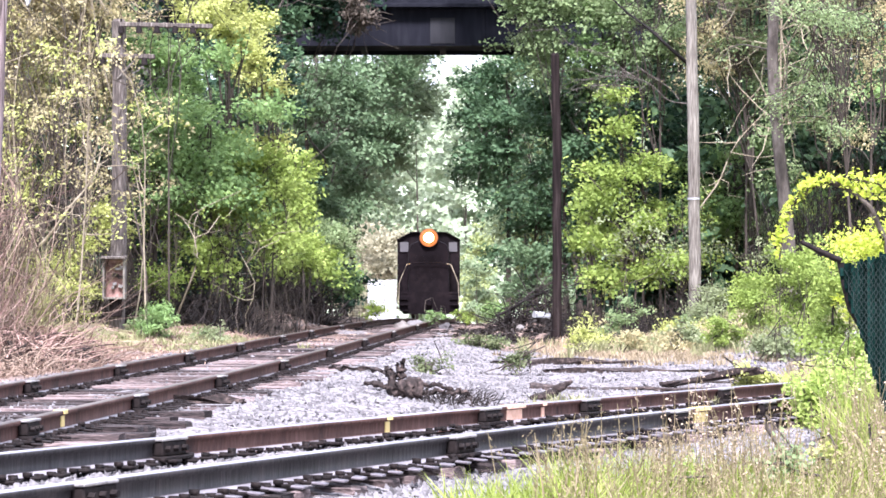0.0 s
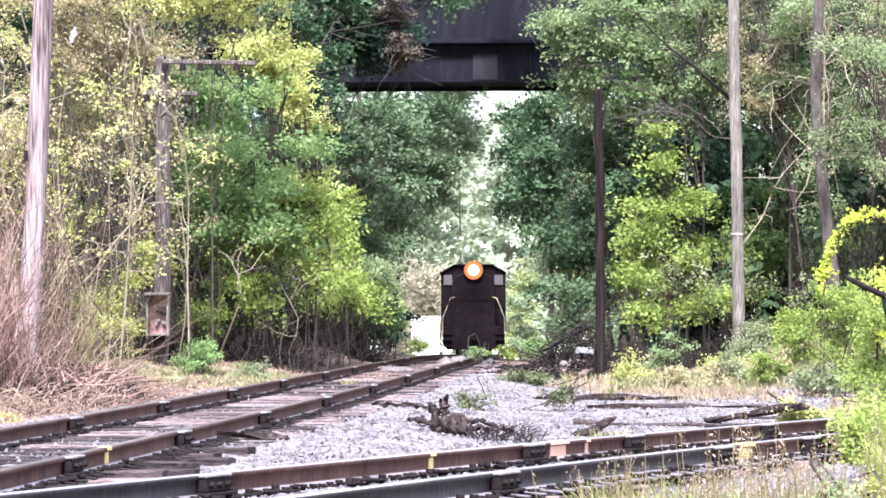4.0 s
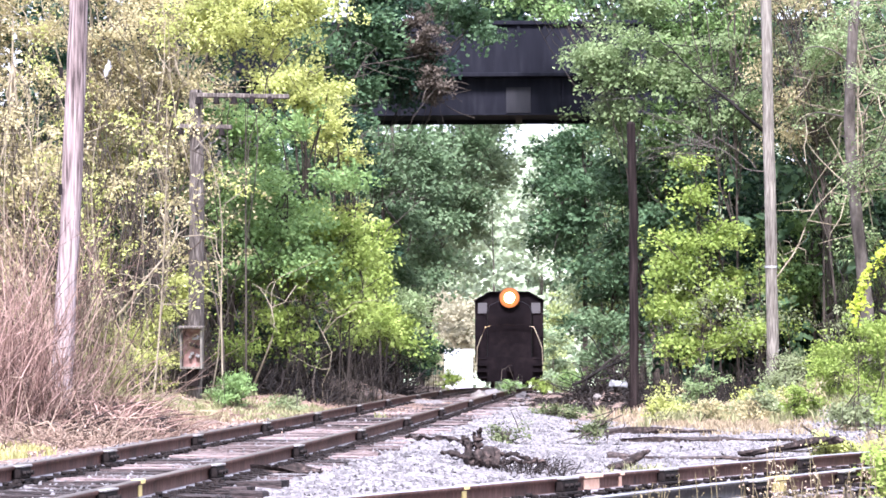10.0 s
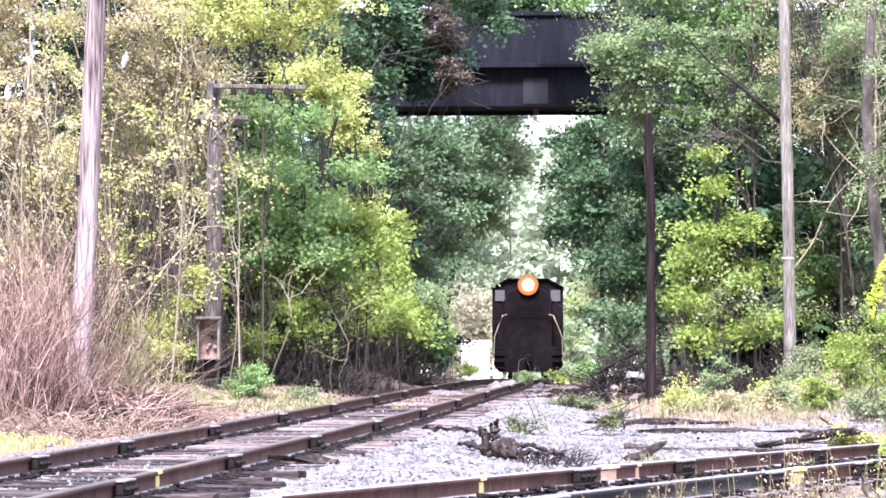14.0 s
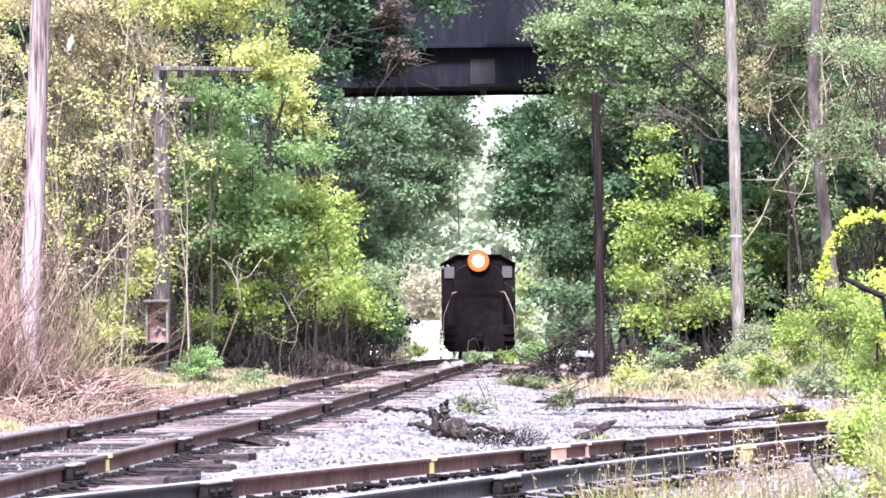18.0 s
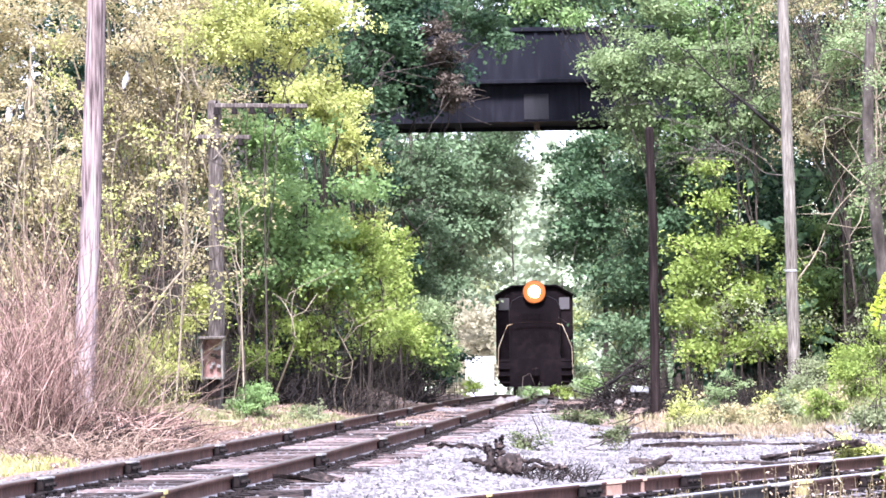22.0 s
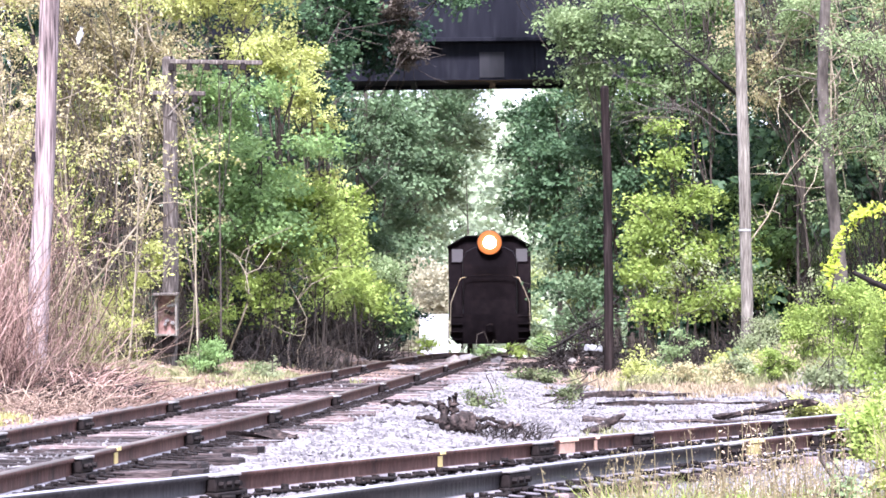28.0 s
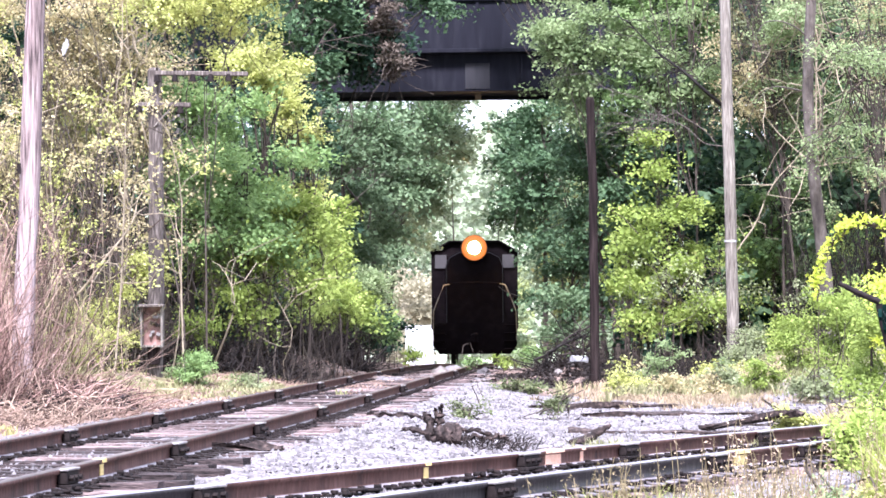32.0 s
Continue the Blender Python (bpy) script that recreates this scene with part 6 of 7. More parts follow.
def patch(cx, cy, rx, ry, n, seed):
    """Spots in tufts, denser towards the middle."""
    r = np.random.default_rng(seed)
    k = max(4, n // 22)
    c = r.normal(size=(k, 2)) * (rx, ry) * 0.5
    u = c[r.integers(k, size=n)] + r.normal(size=(n, 2)) * (0.06, 0.08)
    x, y = cx + u[:, 0], cy + u[:, 1]
    return np.stack([x, y, land(x, y)], -1)


blades("dry_grass", "tan dry grass tufts beside the ballast", patch(2.93, 40.5, 1.1, 2.5, 2600, 51), 0.1, 0.007, STRAW, 52, 0.6)
blades("dry_grass", "tan dry grass beside the brush", patch(-5.21, 36.0, 0.9, 3.0, 1000, 53), 0.14, 0.008, STRAW, 54, 0.6)
blades("rough_grass", "grey-green rough grass on the bank", patch(4.78, 41.5, 2.6, 3.2, 3600, 55), 0.24, 0.01, SAGE, 56, 0.6)
blades("dry_grass", "pale tan dry grass on the bank", patch(3.91, 38.5, 2.4, 3.0, 3600, 67), 0.09, 0.007, STRAW, 68, 0.6)
blades("rough_grass", "green rough grass below the line-side box", patch(-4.33, 39.0, 1.8, 3.5, 1700, 57), 0.1, 0.009, SAGE, 58, 0.6)
blades("rough_grass", "olive grass and leaf litter on the low bank", patch(-4.0, 41.5, 1.1, 3.0, 1500, 83), 0.1, 0.009, SAGE, 84, 0.6)
blades("rough_grass", "pale olive grass on the bank below the shrubs", patch(3.92, 44.5, 2.2, 2.2, 2400, 85), 0.24, 0.009, SAGE, 86, 0.6)
blades("dry_grass", "pale tan dry grass below the young trees", patch(3.5, 46.0, 1.7, 2.4, 3600, 93), 0.16, 0.008, PALE_STRAW, 94, 0.6)
blades("dry_grass", "pale tan dry grass along the ballast", patch(3.3, 42.0, 1.8, 2.6, 3000, 95), 0.1, 0.008, PALE_STRAW, 96, 0.6)
blades("dry_grass", "pinkish dry grass among the weeds on the bank", patch(3.83, 43.0, 2.0, 2.2, 3200, 87), 0.13, 0.008, STRAW, 88, 0.6)
blades("rough_grass", "thin green grass at the timbers", patch(1.60, 24.0, 0.9, 1.0, 500, 59), 0.12, 0.006, SAGE, 60, 0.6)
blades("rough_grass", "green weeds round the track's end", patch(4.45, 25.0, 0.7, 2.2, 2000, 61), 0.3, 0.008, GRASS, 62, 0.6)
blades("rough_grass", "bright green grass over the buried track end", patch(3.85, 21.8, 0.55, 1.6, 2600, 91), 0.36, 0.007, GRASS, 92, 0.6)
blades("rough_grass", "pale dry grass at the track's end", patch(4.67, 29.0, 0.8, 1.5, 1400, 63), 0.3, 0.008, STRAW, 64, 0.6)
blades("rough_grass", "pale yellow moss and dry grass beside the ballast", patch(-5.76, 26.5, 0.5, 1.6, 2200, 65), 0.08, 0.008, MOSS, 66, 0.5)


def litter(name, label, spots, size, mat, seed):
    v, f = leaves(spots + (0, 0, 0.015), size, np.random.default_rng(seed), 0.0, 0.6)
    ob = new(name, mesh_from(name, v, f))
    ob.data.materials.append(mat)
    tagged(ob, label, "leaf litter", kind="stuff")


fr = np.random.default_rng(88)
for k in range(22):
    fx, fy = fr.uniform(2.5, 4.9), fr.uniform(40.0, 47.5)
    fz = land_at(fx, fy)
    tree("bush", fx, fy, fz + 0.02, fz + fr.uniform(0.2, 0.42), fr.uniform(0.25, 0.5), 34, 22, (LEAF_TAN, LEAF_OLIVE, LEAF_TAN, LEAF_GREY, LEAF_YELLOW)[k % 5], ("feathery tan weeds on the low bank", "feathery olive weeds on the low bank", "feathery tan weeds on the low bank", "feathery grey-green weeds on the low bank", "feathery yellow-green weeds on the low bank")[k % 5], 0.055, 0.006, seed=720 + k, stems=4, spray=0.2, category="bush", limbs=3, group="feathery weeds on the bank")
for k in range(8):
    fx, fy = fr.uniform(-5.0, -3.3), fr.uniform(37.5, 43.5)
    fz = land_at(fx, fy)
    tree("bush", fx, fy, fz + 0.02, fz + fr.uniform(0.15, 0.3), fr.uniform(0.2, 0.35), 26, 20, (LEAF_OLIVE, LEAF_GREY)[k % 2], ("low olive weeds in the leaf litter", "low grey-green weeds in the leaf litter")[k % 2], 0.05, 0.006, seed=750 + k, stems=4, spray=0.16, category="bush", limbs=3, group="low weeds in the litter")


litter("leaf_litter", "tan leaf litter on the left bank", np.concatenate([patch(-5.7, 31.0, 1.6, 4.0, 5000, 71), patch(-3.98, 38.0, 1.4, 6.0, 2500, 77)]), 0.06, LITTER, 73)
litter("leaf_litter", "brown leaf litter at the wood's foot", np.concatenate([patch(-2.98, 45.0, 1.4, 4.0, 9000, 72), patch(-3.54, 42.0, 1.4, 4.0, 7000, 81), patch(-2.63, 46.5, 0.7, 3.0, 6000, 89)]), 0.06, LITTER, 78)
litter("leaf_litter", "leaf litter under the bridge, painted black for the darkness there", np.concatenate([patch(1.59, 52.0, 2.4, 5.0, 2500, 74), patch(-2.75, 56.0, 0.8, 4.0, 2500, 75), patch(1.90, 51.2, 1.3, 2.4, 7000, 79), patch(-3.0, 54.5, 1.0, 3.0, 4500, 80)]), 0.09, SHADE_LITTER, 76)


# ---- driftwood on the ballast ----
def stump():
    x, y = -0.34, 24.5
    z = land_at(x, y)
    ob = thing("tree_stump", pose(x, y, z), "weathered uprooted stump with broken limbs on the ballast", "stump")
    r = np.random.default_rng(6)

    def limb(name, pts, rad, label="", sides=8):
        p = np.array(pts, float)
        t = np.linspace(0, len(p) - 1, len(p) * 4)
        q = np.stack([np.interp(t, np.arange(len(p)), p[:, k]) for k in range(3)], -1) + r.normal(size=(len(t), 3)) * 0.01
        w = np.interp(t, np.arange(len(p)), rad) * (1 + np.convolve(r.normal(size=len(t)), [0.25, 0.5, 0.25], 'same') * 0.16)
        q = np.concatenate([q[:1], q, q[-1:]])
        w = np.concatenate([[0.001], w, [0.001]])
        v, f = tubes([(q, w)], sides)
        v = np.asarray(v) + r.normal(size=(len(v), 3)) * 0.009
        hang(name, mesh_from(name, v, f), DEAD, ob, label)

    limb("trunk", [(-0.13, -0.06, 0.07), (-0.05, -0.05, 0.085), (0.05, -0.03, 0.095), (0.12, 0.0, 0.085)], [0.06, 0.1, 0.105, 0.085], "short black rotten trunk", 12)
    limb("bark", [(-0.1, -0.06, 0.15), (0.02, -0.06, 0.165), (0.13, -0.04, 0.155)], [0.012, 0.022, 0.012], "reddish slab of bark")
    limb("root", [(-0.1, -0.05, 0.02), (-0.17, -0.02, 0.14), (-0.16, 0.0, 0.24), (-0.2, 0.02, 0.3)], [0.06, 0.05, 0.035, 0.02])
    limb("root", [(-0.05, 0, 0.08), (-0.07, 0.0, 0.2), (-0.05, 0.0, 0.31), (-0.04, 0, 0.37)], [0.045, 0.034, 0.024, 0.012], "broken upright root")
    limb("root", [(-0.06, 0, 0.2), (-0.1, 0.02, 0.28), (-0.105, 0, 0.34)], [0.03, 0.022, 0.01])
    limb("root", [(-0.1, 0, 0.1), (-0.28, 0.0, 0.13), (-0.42, 0.1, 0.16)], [0.03, 0.025, 0.012])
    limb("branch", [(-0.18, 0.0, 0.25), (-0.35, 0.4, 0.27), (-0.6, 0.9, 0.28), (-0.82, 1.3, 0.26)], [0.022, 0.02, 0.016, 0.01], "long thin branch")
    limb("branch", [(0.15, 0.05, 0.12), (0.28, 0.1, 0.13), (0.42, 0.15, 0.09)], [0.014, 0.018, 0.01])
    limb("branch", [(0.17, 0.0, 0.05), (0.3, -0.05, 0.07), (0.44, -0.06, 0.04)], [0.016, 0.02, 0.01])
    limb("branch", [(0.42, 0.1, 0.05), (0.5, 0.1, 0.08), (0.6, 0.15, 0.04)], [0.014, 0.02, 0.01])


stump()
brush("driftwood_twigs", "dark broken twigs and bark round the stump", -0.24, 0.52, 24.0, 25.6, 130, 0.22, DARK_TWIG, 48, 1.2, 0.008, 0.6)


def fallen_branch(x, y, pts, rad, label, mat=None, seed=0):
    z = land_at(x, y)
    r = np.random.default_rng(seed)
    p = np.array(pts, float)
    t = np.linspace(0, len(p) - 1, len(p) * 4)
    q = np.stack([np.interp(t, np.arange(len(p)), p[:, k]) for k in range(3)], -1) + r.normal(size=(len(t), 3)) * 0.008
    q = np.concatenate([q[:1], q, q[-1:]])
    w = np.concatenate([[0.001], np.interp(t, np.arange(len(p)), rad), [0.001]])
    v, f = tubes([(q, w)], 8)
    ob = new("fallen_branch", smooth(mesh_from("fallen_branch", v, f)))
    ob.data.materials.append(mat or DEAD)
    ob.matrix_basis = pose(x, y, z)
    tagged(ob, label, "branch")


for k, (a, d, ln, turn, rad) in enumerate(((-4.92, 31.5, 0.9, 20, 0.05), (-4.56, 31.0, 0.7, -25, 0.045), (-5.17, 30.5, 0.9, 8, 0.035), (-4.56, 32.0, 0.5, 40, 0.06), (-5.62, 29.6, 0.9, -12, 0.035))):
    c, q = math.cos(radians(turn)) * ln, math.sin(radians(turn)) * ln
    fallen_branch(a, d, [(-c / 2, -q / 2, 0.1), (0, 0, 0.16), (c / 2, q / 2, 0.07)], [rad, rad * 0.9, rad * 0.5], "dark rotten log lying in the brush", None, 20 + k)
fallen_branch(0.89, 25.5, [(0, 0, 0.03), (0.18, 0.1, 0.06), (0.32, 0.1, 0.13), (0.42, 0.1, 0.19)], [0.03, 0.05, 0.045, 0.02], "thick dark broken branch on the ballast", None, 3)


# ---- old timbers across the ballast ----
def timber(x, y, ln, w, h, turn, label, roll=0.0, sink=0.02, seed=0):
    bm = bmesh.new()
    box(bm, (0, 0, h / 2 - sink), (ln, w, h), bevel=0.015)
    bmesh.ops.subdivide_edges(bm, edges=[e for e in bm.edges if e.calc_length() > 0.6], cuts=4)
    r = np.random.default_rng(seed)
    for v in bm.verts:
        v.co += Vector(r.normal(size=3) * 0.02)
    me = bpy.data.meshes.new("old_timber")
    bm.to_mesh(me)
    bm.free()
    me.materials.append(DEAD)
    ob = new("old_timber", me)
    ob.matrix_basis = pose(x, y, land_at(x, y), 0, roll, turn)
    tagged(ob, label, "timber", "old timbers on the ballast")


WORN = "rotten old timber half sunk in the ballast"
timber(2.46, 33.0, 2.3, 0.2, 0.085, 4, WORN, 0, 0.045, 1)
timber(2.02, 28.0, 2.1, 0.2, 0.085, -3, WORN, 1.2, 0.055, 2)
timber(2.98, 27.0, 1.3, 0.2, 0.085, 6, "dark old timber lying on the ballast", 0, 0.0, 4)
timber(3.03, 28.2, 1.6, 0.1, 0.05, -52, "grey plank leaning across the timbers", -7, -0.14, 5)
timber(1.75, 36.0, 2.2, 0.2, 0.085, 16, WORN, 0, 0.03, 6)
timber(2.08, 24.6, 2.3, 0.2, 0.085, 18, WORN, 0, 0.05, 7)
timber(-2.15, 21.5, 0.9, 0.1, 0.06, 12, "short broken plank beside the rail", 0, 0.0, 8)

# ---- debris at the crest ----
def rock(x, y, s, mat, label, seed):
    r = np.random.default_rng(seed)
    bm = bmesh.new()
    bmesh.ops.create_icosphere(bm, subdivisions=2, radius=1.0)
    for v in bm.verts:
        v.co *= 1 + noise.noise(v.co * 1.3 + Vector((seed, 0, 0))) * 0.5
        v.co = Vector((v.co.x * s[0], v.co.y * s[1], v.co.z * s[2]))
    me = bpy.data.meshes.new("rock")
    bm.to_mesh(me)
    bm.free()
    me.materials.append(mat)
    ob = new("rock", me)
    ob.matrix_basis = pose(x, y, land_at(x, y) + s[2] * 0.5, 0, 0, r.uniform(0, 90))
    tagged(ob, label, "rock", "rocks beside the line")


for i, (c, d, s, mat) in enumerate([(-0.92, 57, 0.16, CONCRETE), (-0.64, 58, 0.2, STONE), (-0.50, 57, 0.12, STONE), (1.57, 51, 0.09, CONCRETE), (-2.63, 46, 0.1, STONE), (-2.53, 47, 0.12, STONE), (0.08, 56, 0.14, STONE)]):
    rock(c, d, (s * 1.3, s, s * 0.75), mat, "pale broken rock beside the rails", i + 1)


def drum():
    x, y = 2.02, 51.6
    ob = thing("white_drum", pose(x, y, land_at(x, y) + 0.05, 0, 4, 24), "grimy white drum lying on its side in dark litter", "drum")
    bm = bmesh.new()
    bmesh.ops.create_cone(bm, cap_ends=True, segments=24, radius1=0.085, radius2=0.085, depth=0.34, matrix=pose(0, 0, 0, 0, 90, 0))
    part("body", bm, GRIMY, ob)
    for s in (-0.16, -0.055, 0.055, 0.16):
        bm = bmesh.new()
        bmesh.ops.create_cone(bm, cap_ends=True, segments=24, radius1=0.09, radius2=0.09, depth=0.015, matrix=pose(s, 0, 0, 0, 90, 0))
        part("hoop", bm, GRIMY, ob)


drum()


def white_shed():
    y = 140.0
    x, w = -3.40, 1.57
    z0, z1 = 1.25, 3.08
    g = land_at(x, y)
    z0 = min(z0, g)
    ob = thing("equipment_cabinet", pose(x, y, g), "plain white equipment cabinet beside the far track", "cabinet")
    bm = bmesh.new()
    box(bm, (0, 0.6, (z1 - g) / 2), (w, 1.2, z1 - g), bevel=0.02)
    part("body", bm, WHITE, ob)
    bm = bmesh.new()
    box(bm, (0, 0.6, z1 - g + 0.03), (w + 0.1, 1.3, 0.06), bevel=0.01)
    part("roof", bm, WHITE, ob)
    for s in (-1, 1):
        bm = bmesh.new()
        box(bm, (s * w * 0.245, -0.012, (z1 - g) * 0.5), (w * 0.47, 0.025, (z1 - g) * 0.9), bevel=0.006)
        part("door", bm, WHITE, ob)


white_shed()


# ---- leaning tree and hanging vines on the right ----
def crooked_tree():
    y = 47.0
    x = 6.49
    z = land_at(x, y)
    ob = thing("tree", pose(x, y, z), "grey leaning tree trunk with pale hanging branches", "tree")
    r = np.random.default_rng(12)
    s = 47.0 / 4446
    col = [(1402, 470), (1396, 430), (1388, 350), (1380, 270), (1372, 180), (1368, 90), (1372, 0), (1380, -120), (1390, -240)]
    pts = [((a - 1398) * s, 0, 1.6 + (545 - b) * s - z) for a, b in col]
    pts[0] = (pts[0][0], 0, -0.2)
    v, f = tubes([(np.array(pts), np.linspace(0.13, 0.09, len(pts)))], 12)
    hang("trunk", smooth(mesh_from("trunk", v, f)), GREY_BARK, ob)
    for q in range(6):
        a = np.array(pts[r.integers(4, 9)])
        sx = r.choice((-1, 1))
        e = a + (sx * r.uniform(0.5, 1.3), r.uniform(-0.8, 0.5), r.uniform(-0.2, 0.6))
        g = e + (sx * 0.2, 0, -r.uniform(0.5, 1.3))
        t = np.linspace(0, 1, 16)[:, None]
        p = (1 - t) ** 2 * a + 2 * t * (1 - t) * (e + (0, 0, 0.5)) + t * t * g + np.sin(t * 9 + q) * 0.03
        v, f = tubes([(p, np.linspace(0.016, 0.004, len(p)))], 6)
        hang("branch", smooth(mesh_from("branch", v, f)), GREY_BARK, ob, "pale bare hanging branch")


crooked_tree()


def bough(name, y, pts, r0, r1, mat, label, seed):
    """A bare bough that hangs out of the wood; points in the plane across the view at distance y."""
    r = np.random.default_rng(seed)
    p = np.array([(a, y + r.normal() * 0.1, b) for a, b in pts])
    t = np.linspace(0, len(p) - 1, len(p) * 4)
    q = np.stack([np.interp(t, np.arange(len(p)), p[:, k]) for k in range(3)], -1)
    for _ in range(3):
        q[1:-1] = (q[:-2] + 2 * q[1:-1] + q[2:]) / 4
    q = q + np.sin(t[:, None] * 4.1 + r.uniform(0, 6, 3)) * 0.03
    ob = thing(name, Matrix(), label, "branch")
    v, f = tubes([(q, np.linspace(r0, r1, len(q)))], 6)
    hang("limb", smooth(mesh_from("limb", v, f)), mat, ob)
    for k in range(16):
        a = q[r.integers(len(q) // 4, len(q))]
        v, f = tubes([(wander(a, a + r.normal(size=3) * (0.6, 0.25, 0.32), 4, 0.06, r), np.linspace(r1 * 1.2, 0.004, 4))], 5)
        hang("twig", smooth(mesh_from("twig", v, f)), mat, ob)


BARE = "pale bare bough hanging out of the wood"
bough("bare_bough", 50.0, [(4.85, 5.65), (4.34, 5.84), (3.78, 6.29), (3.10, 6.66), (2.43, 6.94)], 0.013, 0.005, GREY_BARK, BARE, 1)
bough("bare_bough", 50.2, [(3.89, 6.04), (3.33, 6.02), (2.77, 6.10)], 0.013, 0.005, GREY_BARK, BARE, 2)
bough("bare_bough", 51.2, [(5.13, 6.49), (4.45, 7.05), (3.78, 7.62), (3.10, 8.29)], 0.045, 0.012, DARK_TWIG, "dark bare bough in the treetop", 3)
bough("bare_bough", 50.3, [(4.75, 5.75), (4.3, 6.25), (3.9, 6.4), (3.5, 6.2), (3.1, 6.25)], 0.012, 0.004, GREY_BARK, BARE, 11)
bough("bare_bough", 49.6, [(6.6, 6.6), (7.1, 7.2), (7.6, 6.9), (7.8, 6.1)], 0.016, 0.005, PALE_BARK, BARE, 13)
bough("bare_bough", 50.5, [(4.99, 3.29), (5.47, 4.02), (5.92, 4.92), (6.70, 5.82)], 0.02, 0.008, PALE_BARK, BARE, 4)
bough("bare_bough", 52.5, [(1.12, 1.42), (1.71, 1.78), (2.23, 2.13), (2.64, 2.48)], 0.035, 0.012, DARK_TWIG, "dark fallen bough propped on the litter heap", 8)
bough("bare_bough", 51.8, [(1.36, 1.56), (1.94, 1.87), (2.35, 2.03)], 0.03, 0.01, DARK_TWIG, "dark fallen bough propped on the litter heap", 9)
bough("bare_bough", 53.0, [(-4.0, 2.49), (-3.4, 2.26), (-2.8, 1.9), (-2.4, 1.6)], 0.05, 0.015, DARK_TWIG, "dark fallen bough sloping down the bank", 10)
bough("bare_bough", 55.0, [(-4.38, 7.17), (-3.88, 7.60), (-3.64, 8.22), (-3.14, 8.84)], 0.02, 0.008, BARK, "bare bough hanging before the bridge", 5)
bough("bare_bough", 40.0, [(-7.59, 1.82), (-6.51, 2.54), (-5.88, 3.17), (-5.52, 3.80), (-5.39, 4.25)], 0.03, 0.008, PALE_BARK, "pale arching bare bough", 6)
bough("bare_bough", 38.0, [(-7.73, 1.47), (-7.04, 2.24), (-6.19, 2.84), (-5.76, 3.01)], 0.02, 0.006, PALE_BARK, "pale arching bare bough", 7)


# ---- fence with its creeper ----
def fence():
    y = 15.0
    s = y / 4446
    ox = 2.38
    g = land_at(ox, y)
    ob = thing("chain_link_fence", pose(ox, y, g), "sagging chain-link fence with dark green privacy slats", "fence")
    top = 1.85 - g
    r = np.random.default_rng(9)
    n = 46
    for i in range(n):
        x = i * 0.023
        low = max(0.02, top - 0.06 - x * 3.25)      # the loose edge hangs askew
        zt = top + x * 0.32 + r.normal() * 0.014
        if i > 33:
            low = 0.02
        bm = bmesh.new()
        box(bm, (x, -0.005 * i, (low + zt) / 2), (0.0215, 0.004, zt - low), pose(0, 0, 0, 0, r.normal() * 0.1, 0))
        part("slat", bm, SLAT, ob)
        bm = bmesh.new()
        box(bm, (x + 0.011, 0.012 - 0.005 * i, (low + zt) / 2 - 0.02), (0.0215, 0.004, zt - low), pose(0, 0, 0, 0, r.normal() * 0.1, 0))
        part("slat", bm, SLAT, ob)
    paths = []
    for i in range(-22, 76):                        # the wire mesh in two directions
        for sx in (-1, 1):
            pts = []
            for k in range(52):
                z = k * 0.045
                x = i * 0.028 + (0.0115 if (k % 2) else -0.0115) * sx
                if 0.0 <= x < n * 0.023 and top - 0.06 - x * 3.25 < z < top + x * 0.32:
                    pts.append((x, -0.012 - x * 0.19, z))
            if len(pts) > 1:
                paths.append((np.array(pts), [0.0022] * len(pts)))
    v, f = tubes(paths, 4)
    hang("wire_mesh", mesh_from("wire_mesh", v, f), WIRE, ob, "green coated wire mesh")["kind"] = "stuff"
    v, f = tubes([([(0.0, 0.02, top + 0.03), (-0.11, 0.02, top + 0.08), (-0.24, 0.02, top + 0.145)], [0.02, 0.018, 0.014])], 8)
    hang("barb_arm", mesh_from("barb_arm", v, f), IRON, ob, "rusty angled barbed-wire arm")
    v, f = tubes([([(0.0, 0.03, top + 0.02), (0.02, 0.03, top - 0.1), (0.05, 0.03, top - 0.25), (0.27, 0.03, 0.7), (0.34, 0.03, -0.3)], [0.022, 0.02, 0.016, 0.012, 0.012])], 8)
    hang("edge_post", mesh_from("edge_post", v, f), IRON, ob, "leaning rusty edge post")


fence()


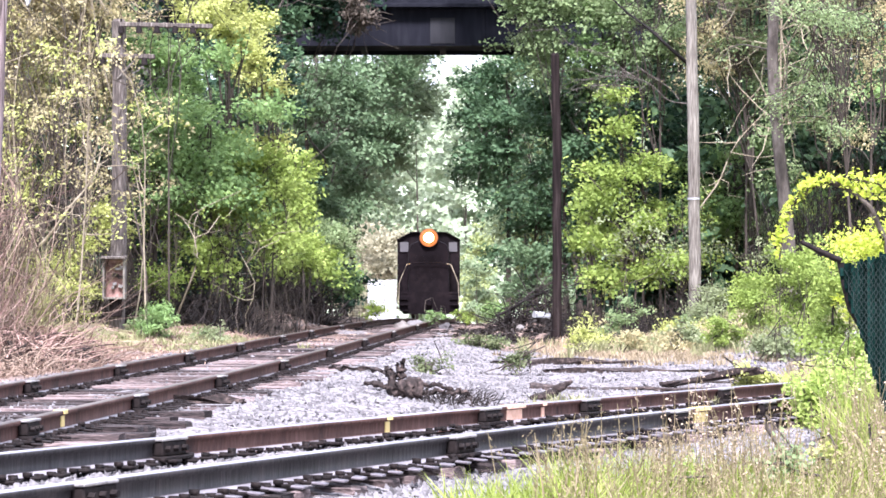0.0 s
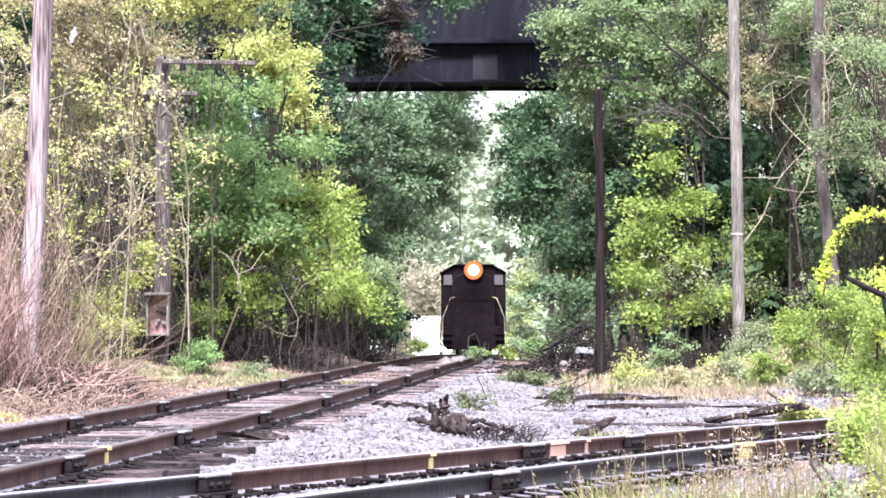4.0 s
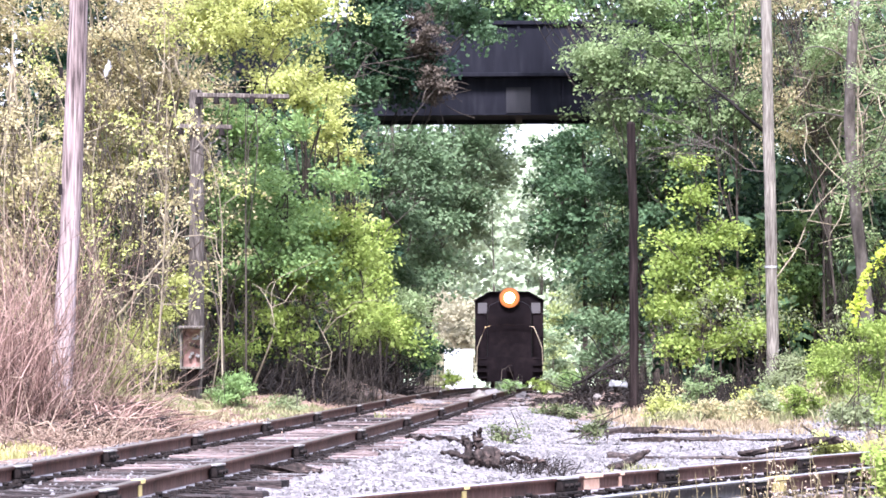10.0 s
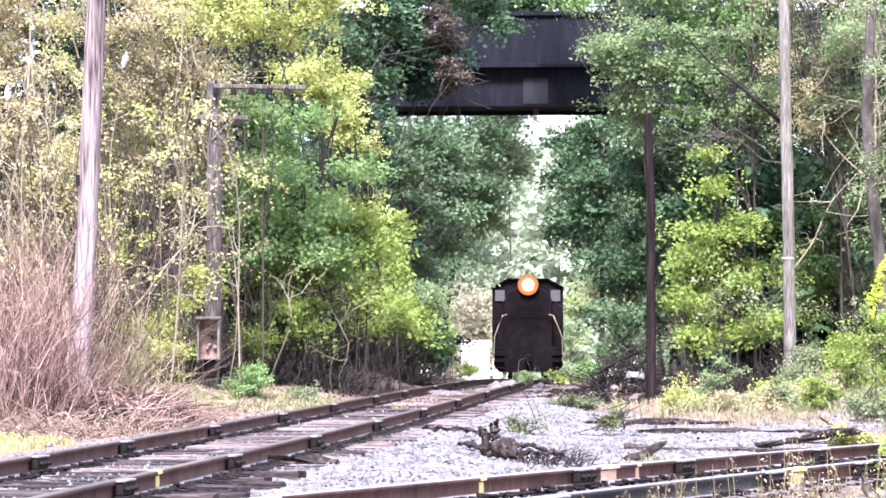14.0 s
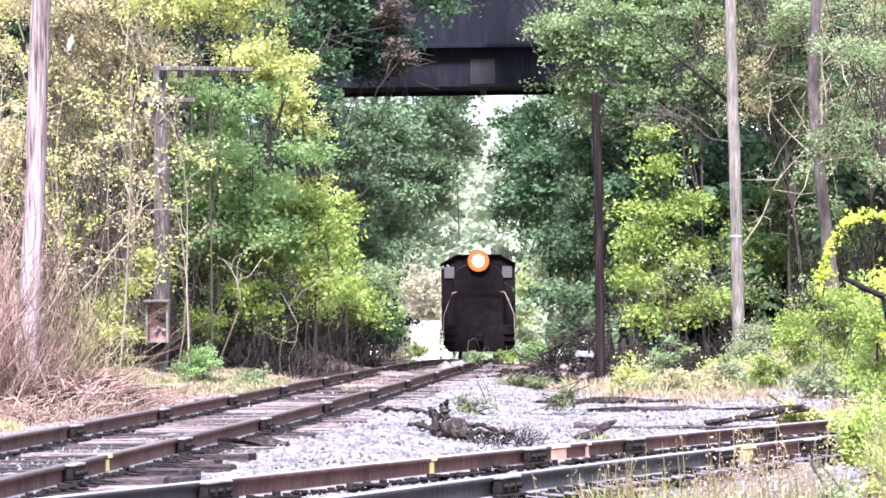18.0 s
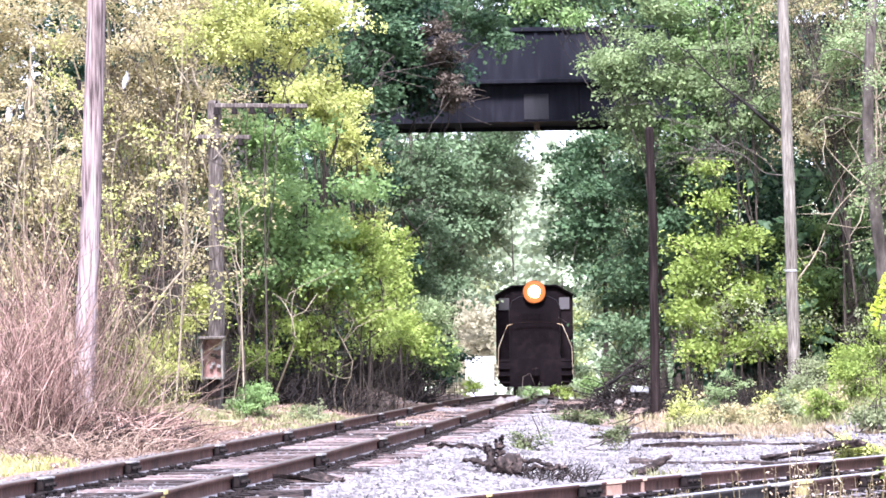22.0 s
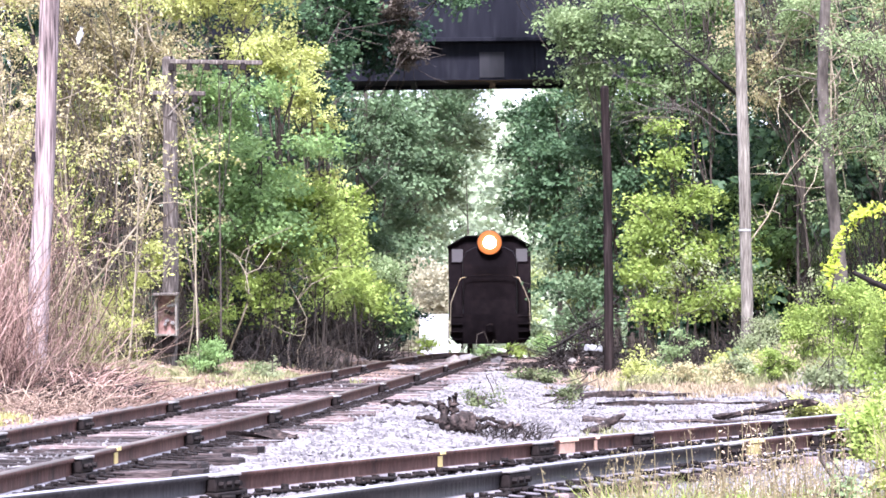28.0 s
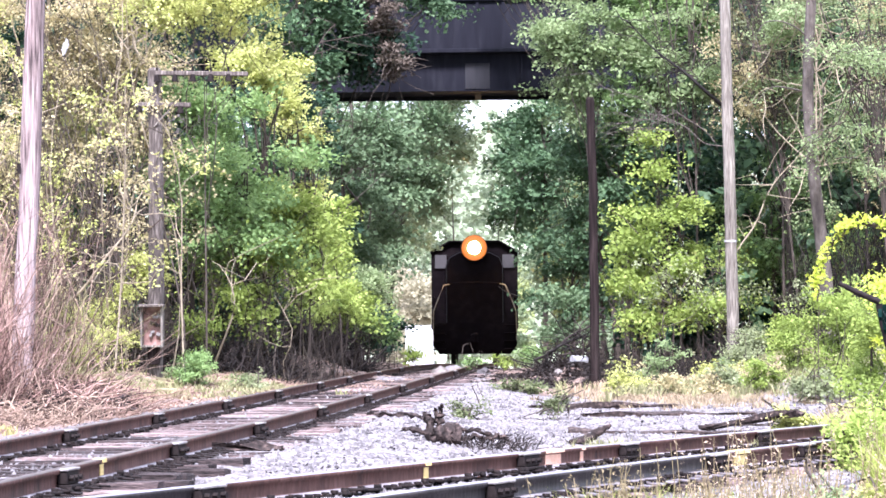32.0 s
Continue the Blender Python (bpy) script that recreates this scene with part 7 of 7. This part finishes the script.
def creeper():
    y = 17.0
    ox, g = 2.62, land_at(2.62, 17.0)
    ob = thing("creeper", pose(ox, y, g), "arching creeper with bright yellow-green leaves over the fence", "vine")
    s = y / 4446
    r = np.random.default_rng(13)

    def place(a, b, dy=0.0):
        return np.array([(a - 1470) * s, dy, 1.6 + (545 - b) * s - g])

    arcs = [[(1560, 520), (1565, 430), (1550, 380), (1520, 345), (1480, 325), (1440, 332), (1405, 365), (1385, 410), (1370, 440)],
            [(1570, 440), (1540, 370), (1500, 330), (1460, 318), (1420, 335), (1390, 385), (1378, 460)],
            [(1600, 500), (1600, 400), (1580, 345), (1550, 325), (1500, 318)]]
    tips = []
    for k, arc in enumerate(arcs):
        p = np.array([place(a, b, r.normal() * 0.05) for a, b in arc])
        if k != 1:
            p[0][2] = 0.0
        t = np.linspace(0, len(p) - 1, len(p) * 5)
        q = np.stack([np.interp(t, np.arange(len(p)), p[:, c]) for c in range(3)], -1)
        v, f = tubes([(q, np.linspace(0.018, 0.006, len(q)))], 6)
        hang("stem", smooth(mesh_from("stem", v, f)), BARK, ob, "dark woody stem")
        for w in q[len(q) // 3:]:
            tips += [w + r.normal(size=3) * 0.02 + (0, -0.03, 0.03) for _ in range(7)]
    for a, b, n, w in ((1535, 335, 130, 0.07), (1575, 340, 150, 0.1), (1555, 425, 240, 0.1), (1530, 440, 140, 0.07), (1600, 420, 200, 0.12), (1380, 420, 40, 0.04), (1440, 322, 50, 0.04)):
        tips += list(place(a, b) + r.normal(size=(n, 3)) * (w, w, w * 0.55))
    v, f = leaves(np.array(tips), 0.033, r, 0.35, 0.85)
    hang("foliage", mesh_from("foliage", v, f), LEAF_VINE, ob)


creeper()
wp = pole("white_post", 3.17, 18.0, 2.35, 0.03, WHITE, "slim white post behind the creeper", 0.02, 1.0, 9)


def caught_bag():
    x, y, z = -6.77, 41.0, 6.68
    r = np.random.default_rng(3)
    bm = bmesh.new()
    bmesh.ops.create_icosphere(bm, subdivisions=3, radius=1.0)
    for v in bm.verts:
        v.co *= 1 + noise.noise(v.co * 2.1) * 0.7
        v.co = Vector((v.co.x * 0.045 + v.co.z * 0.02, v.co.y * 0.03, v.co.z * 0.12))
    me = bpy.data.meshes.new("white_bag")
    bm.to_mesh(me)
    bm.free()
    me.materials.append(GRIMY)
    ob = new("white_bag", me)
    ob.matrix_basis = pose(x, y, z)
    tagged(ob, "crumpled white plastic bag caught in the twigs", "bag")


caught_bag()


# ---- what moves: the locomotive creeps towards the camera ----
def motions():
    rows, wheel_rows = [], []
    for k in range(33):
        y = 118.6 - 1.04 * k
        x, z = glide(y, LEFT_Y, LEFT_X), glide(y, LEFT_Y, LEFT_Z)
        back = glide(y + 10, LEFT_Y, LEFT_X)
        rows.append((float(k), pose(float(x), y - 0.6, float(z), 0, 0, math.degrees(math.atan2(x - back, 10)) * 0.5)))
    walk(locomotive, rows)
    turn = math.degrees(1.04 / 0.5) * 0.5
    for w, y in WHEELS:
        walk(w, [(t * 0.5, pose(0, y, 0.5, turn * t, 0, 0)) for t in range(65)])


motions()
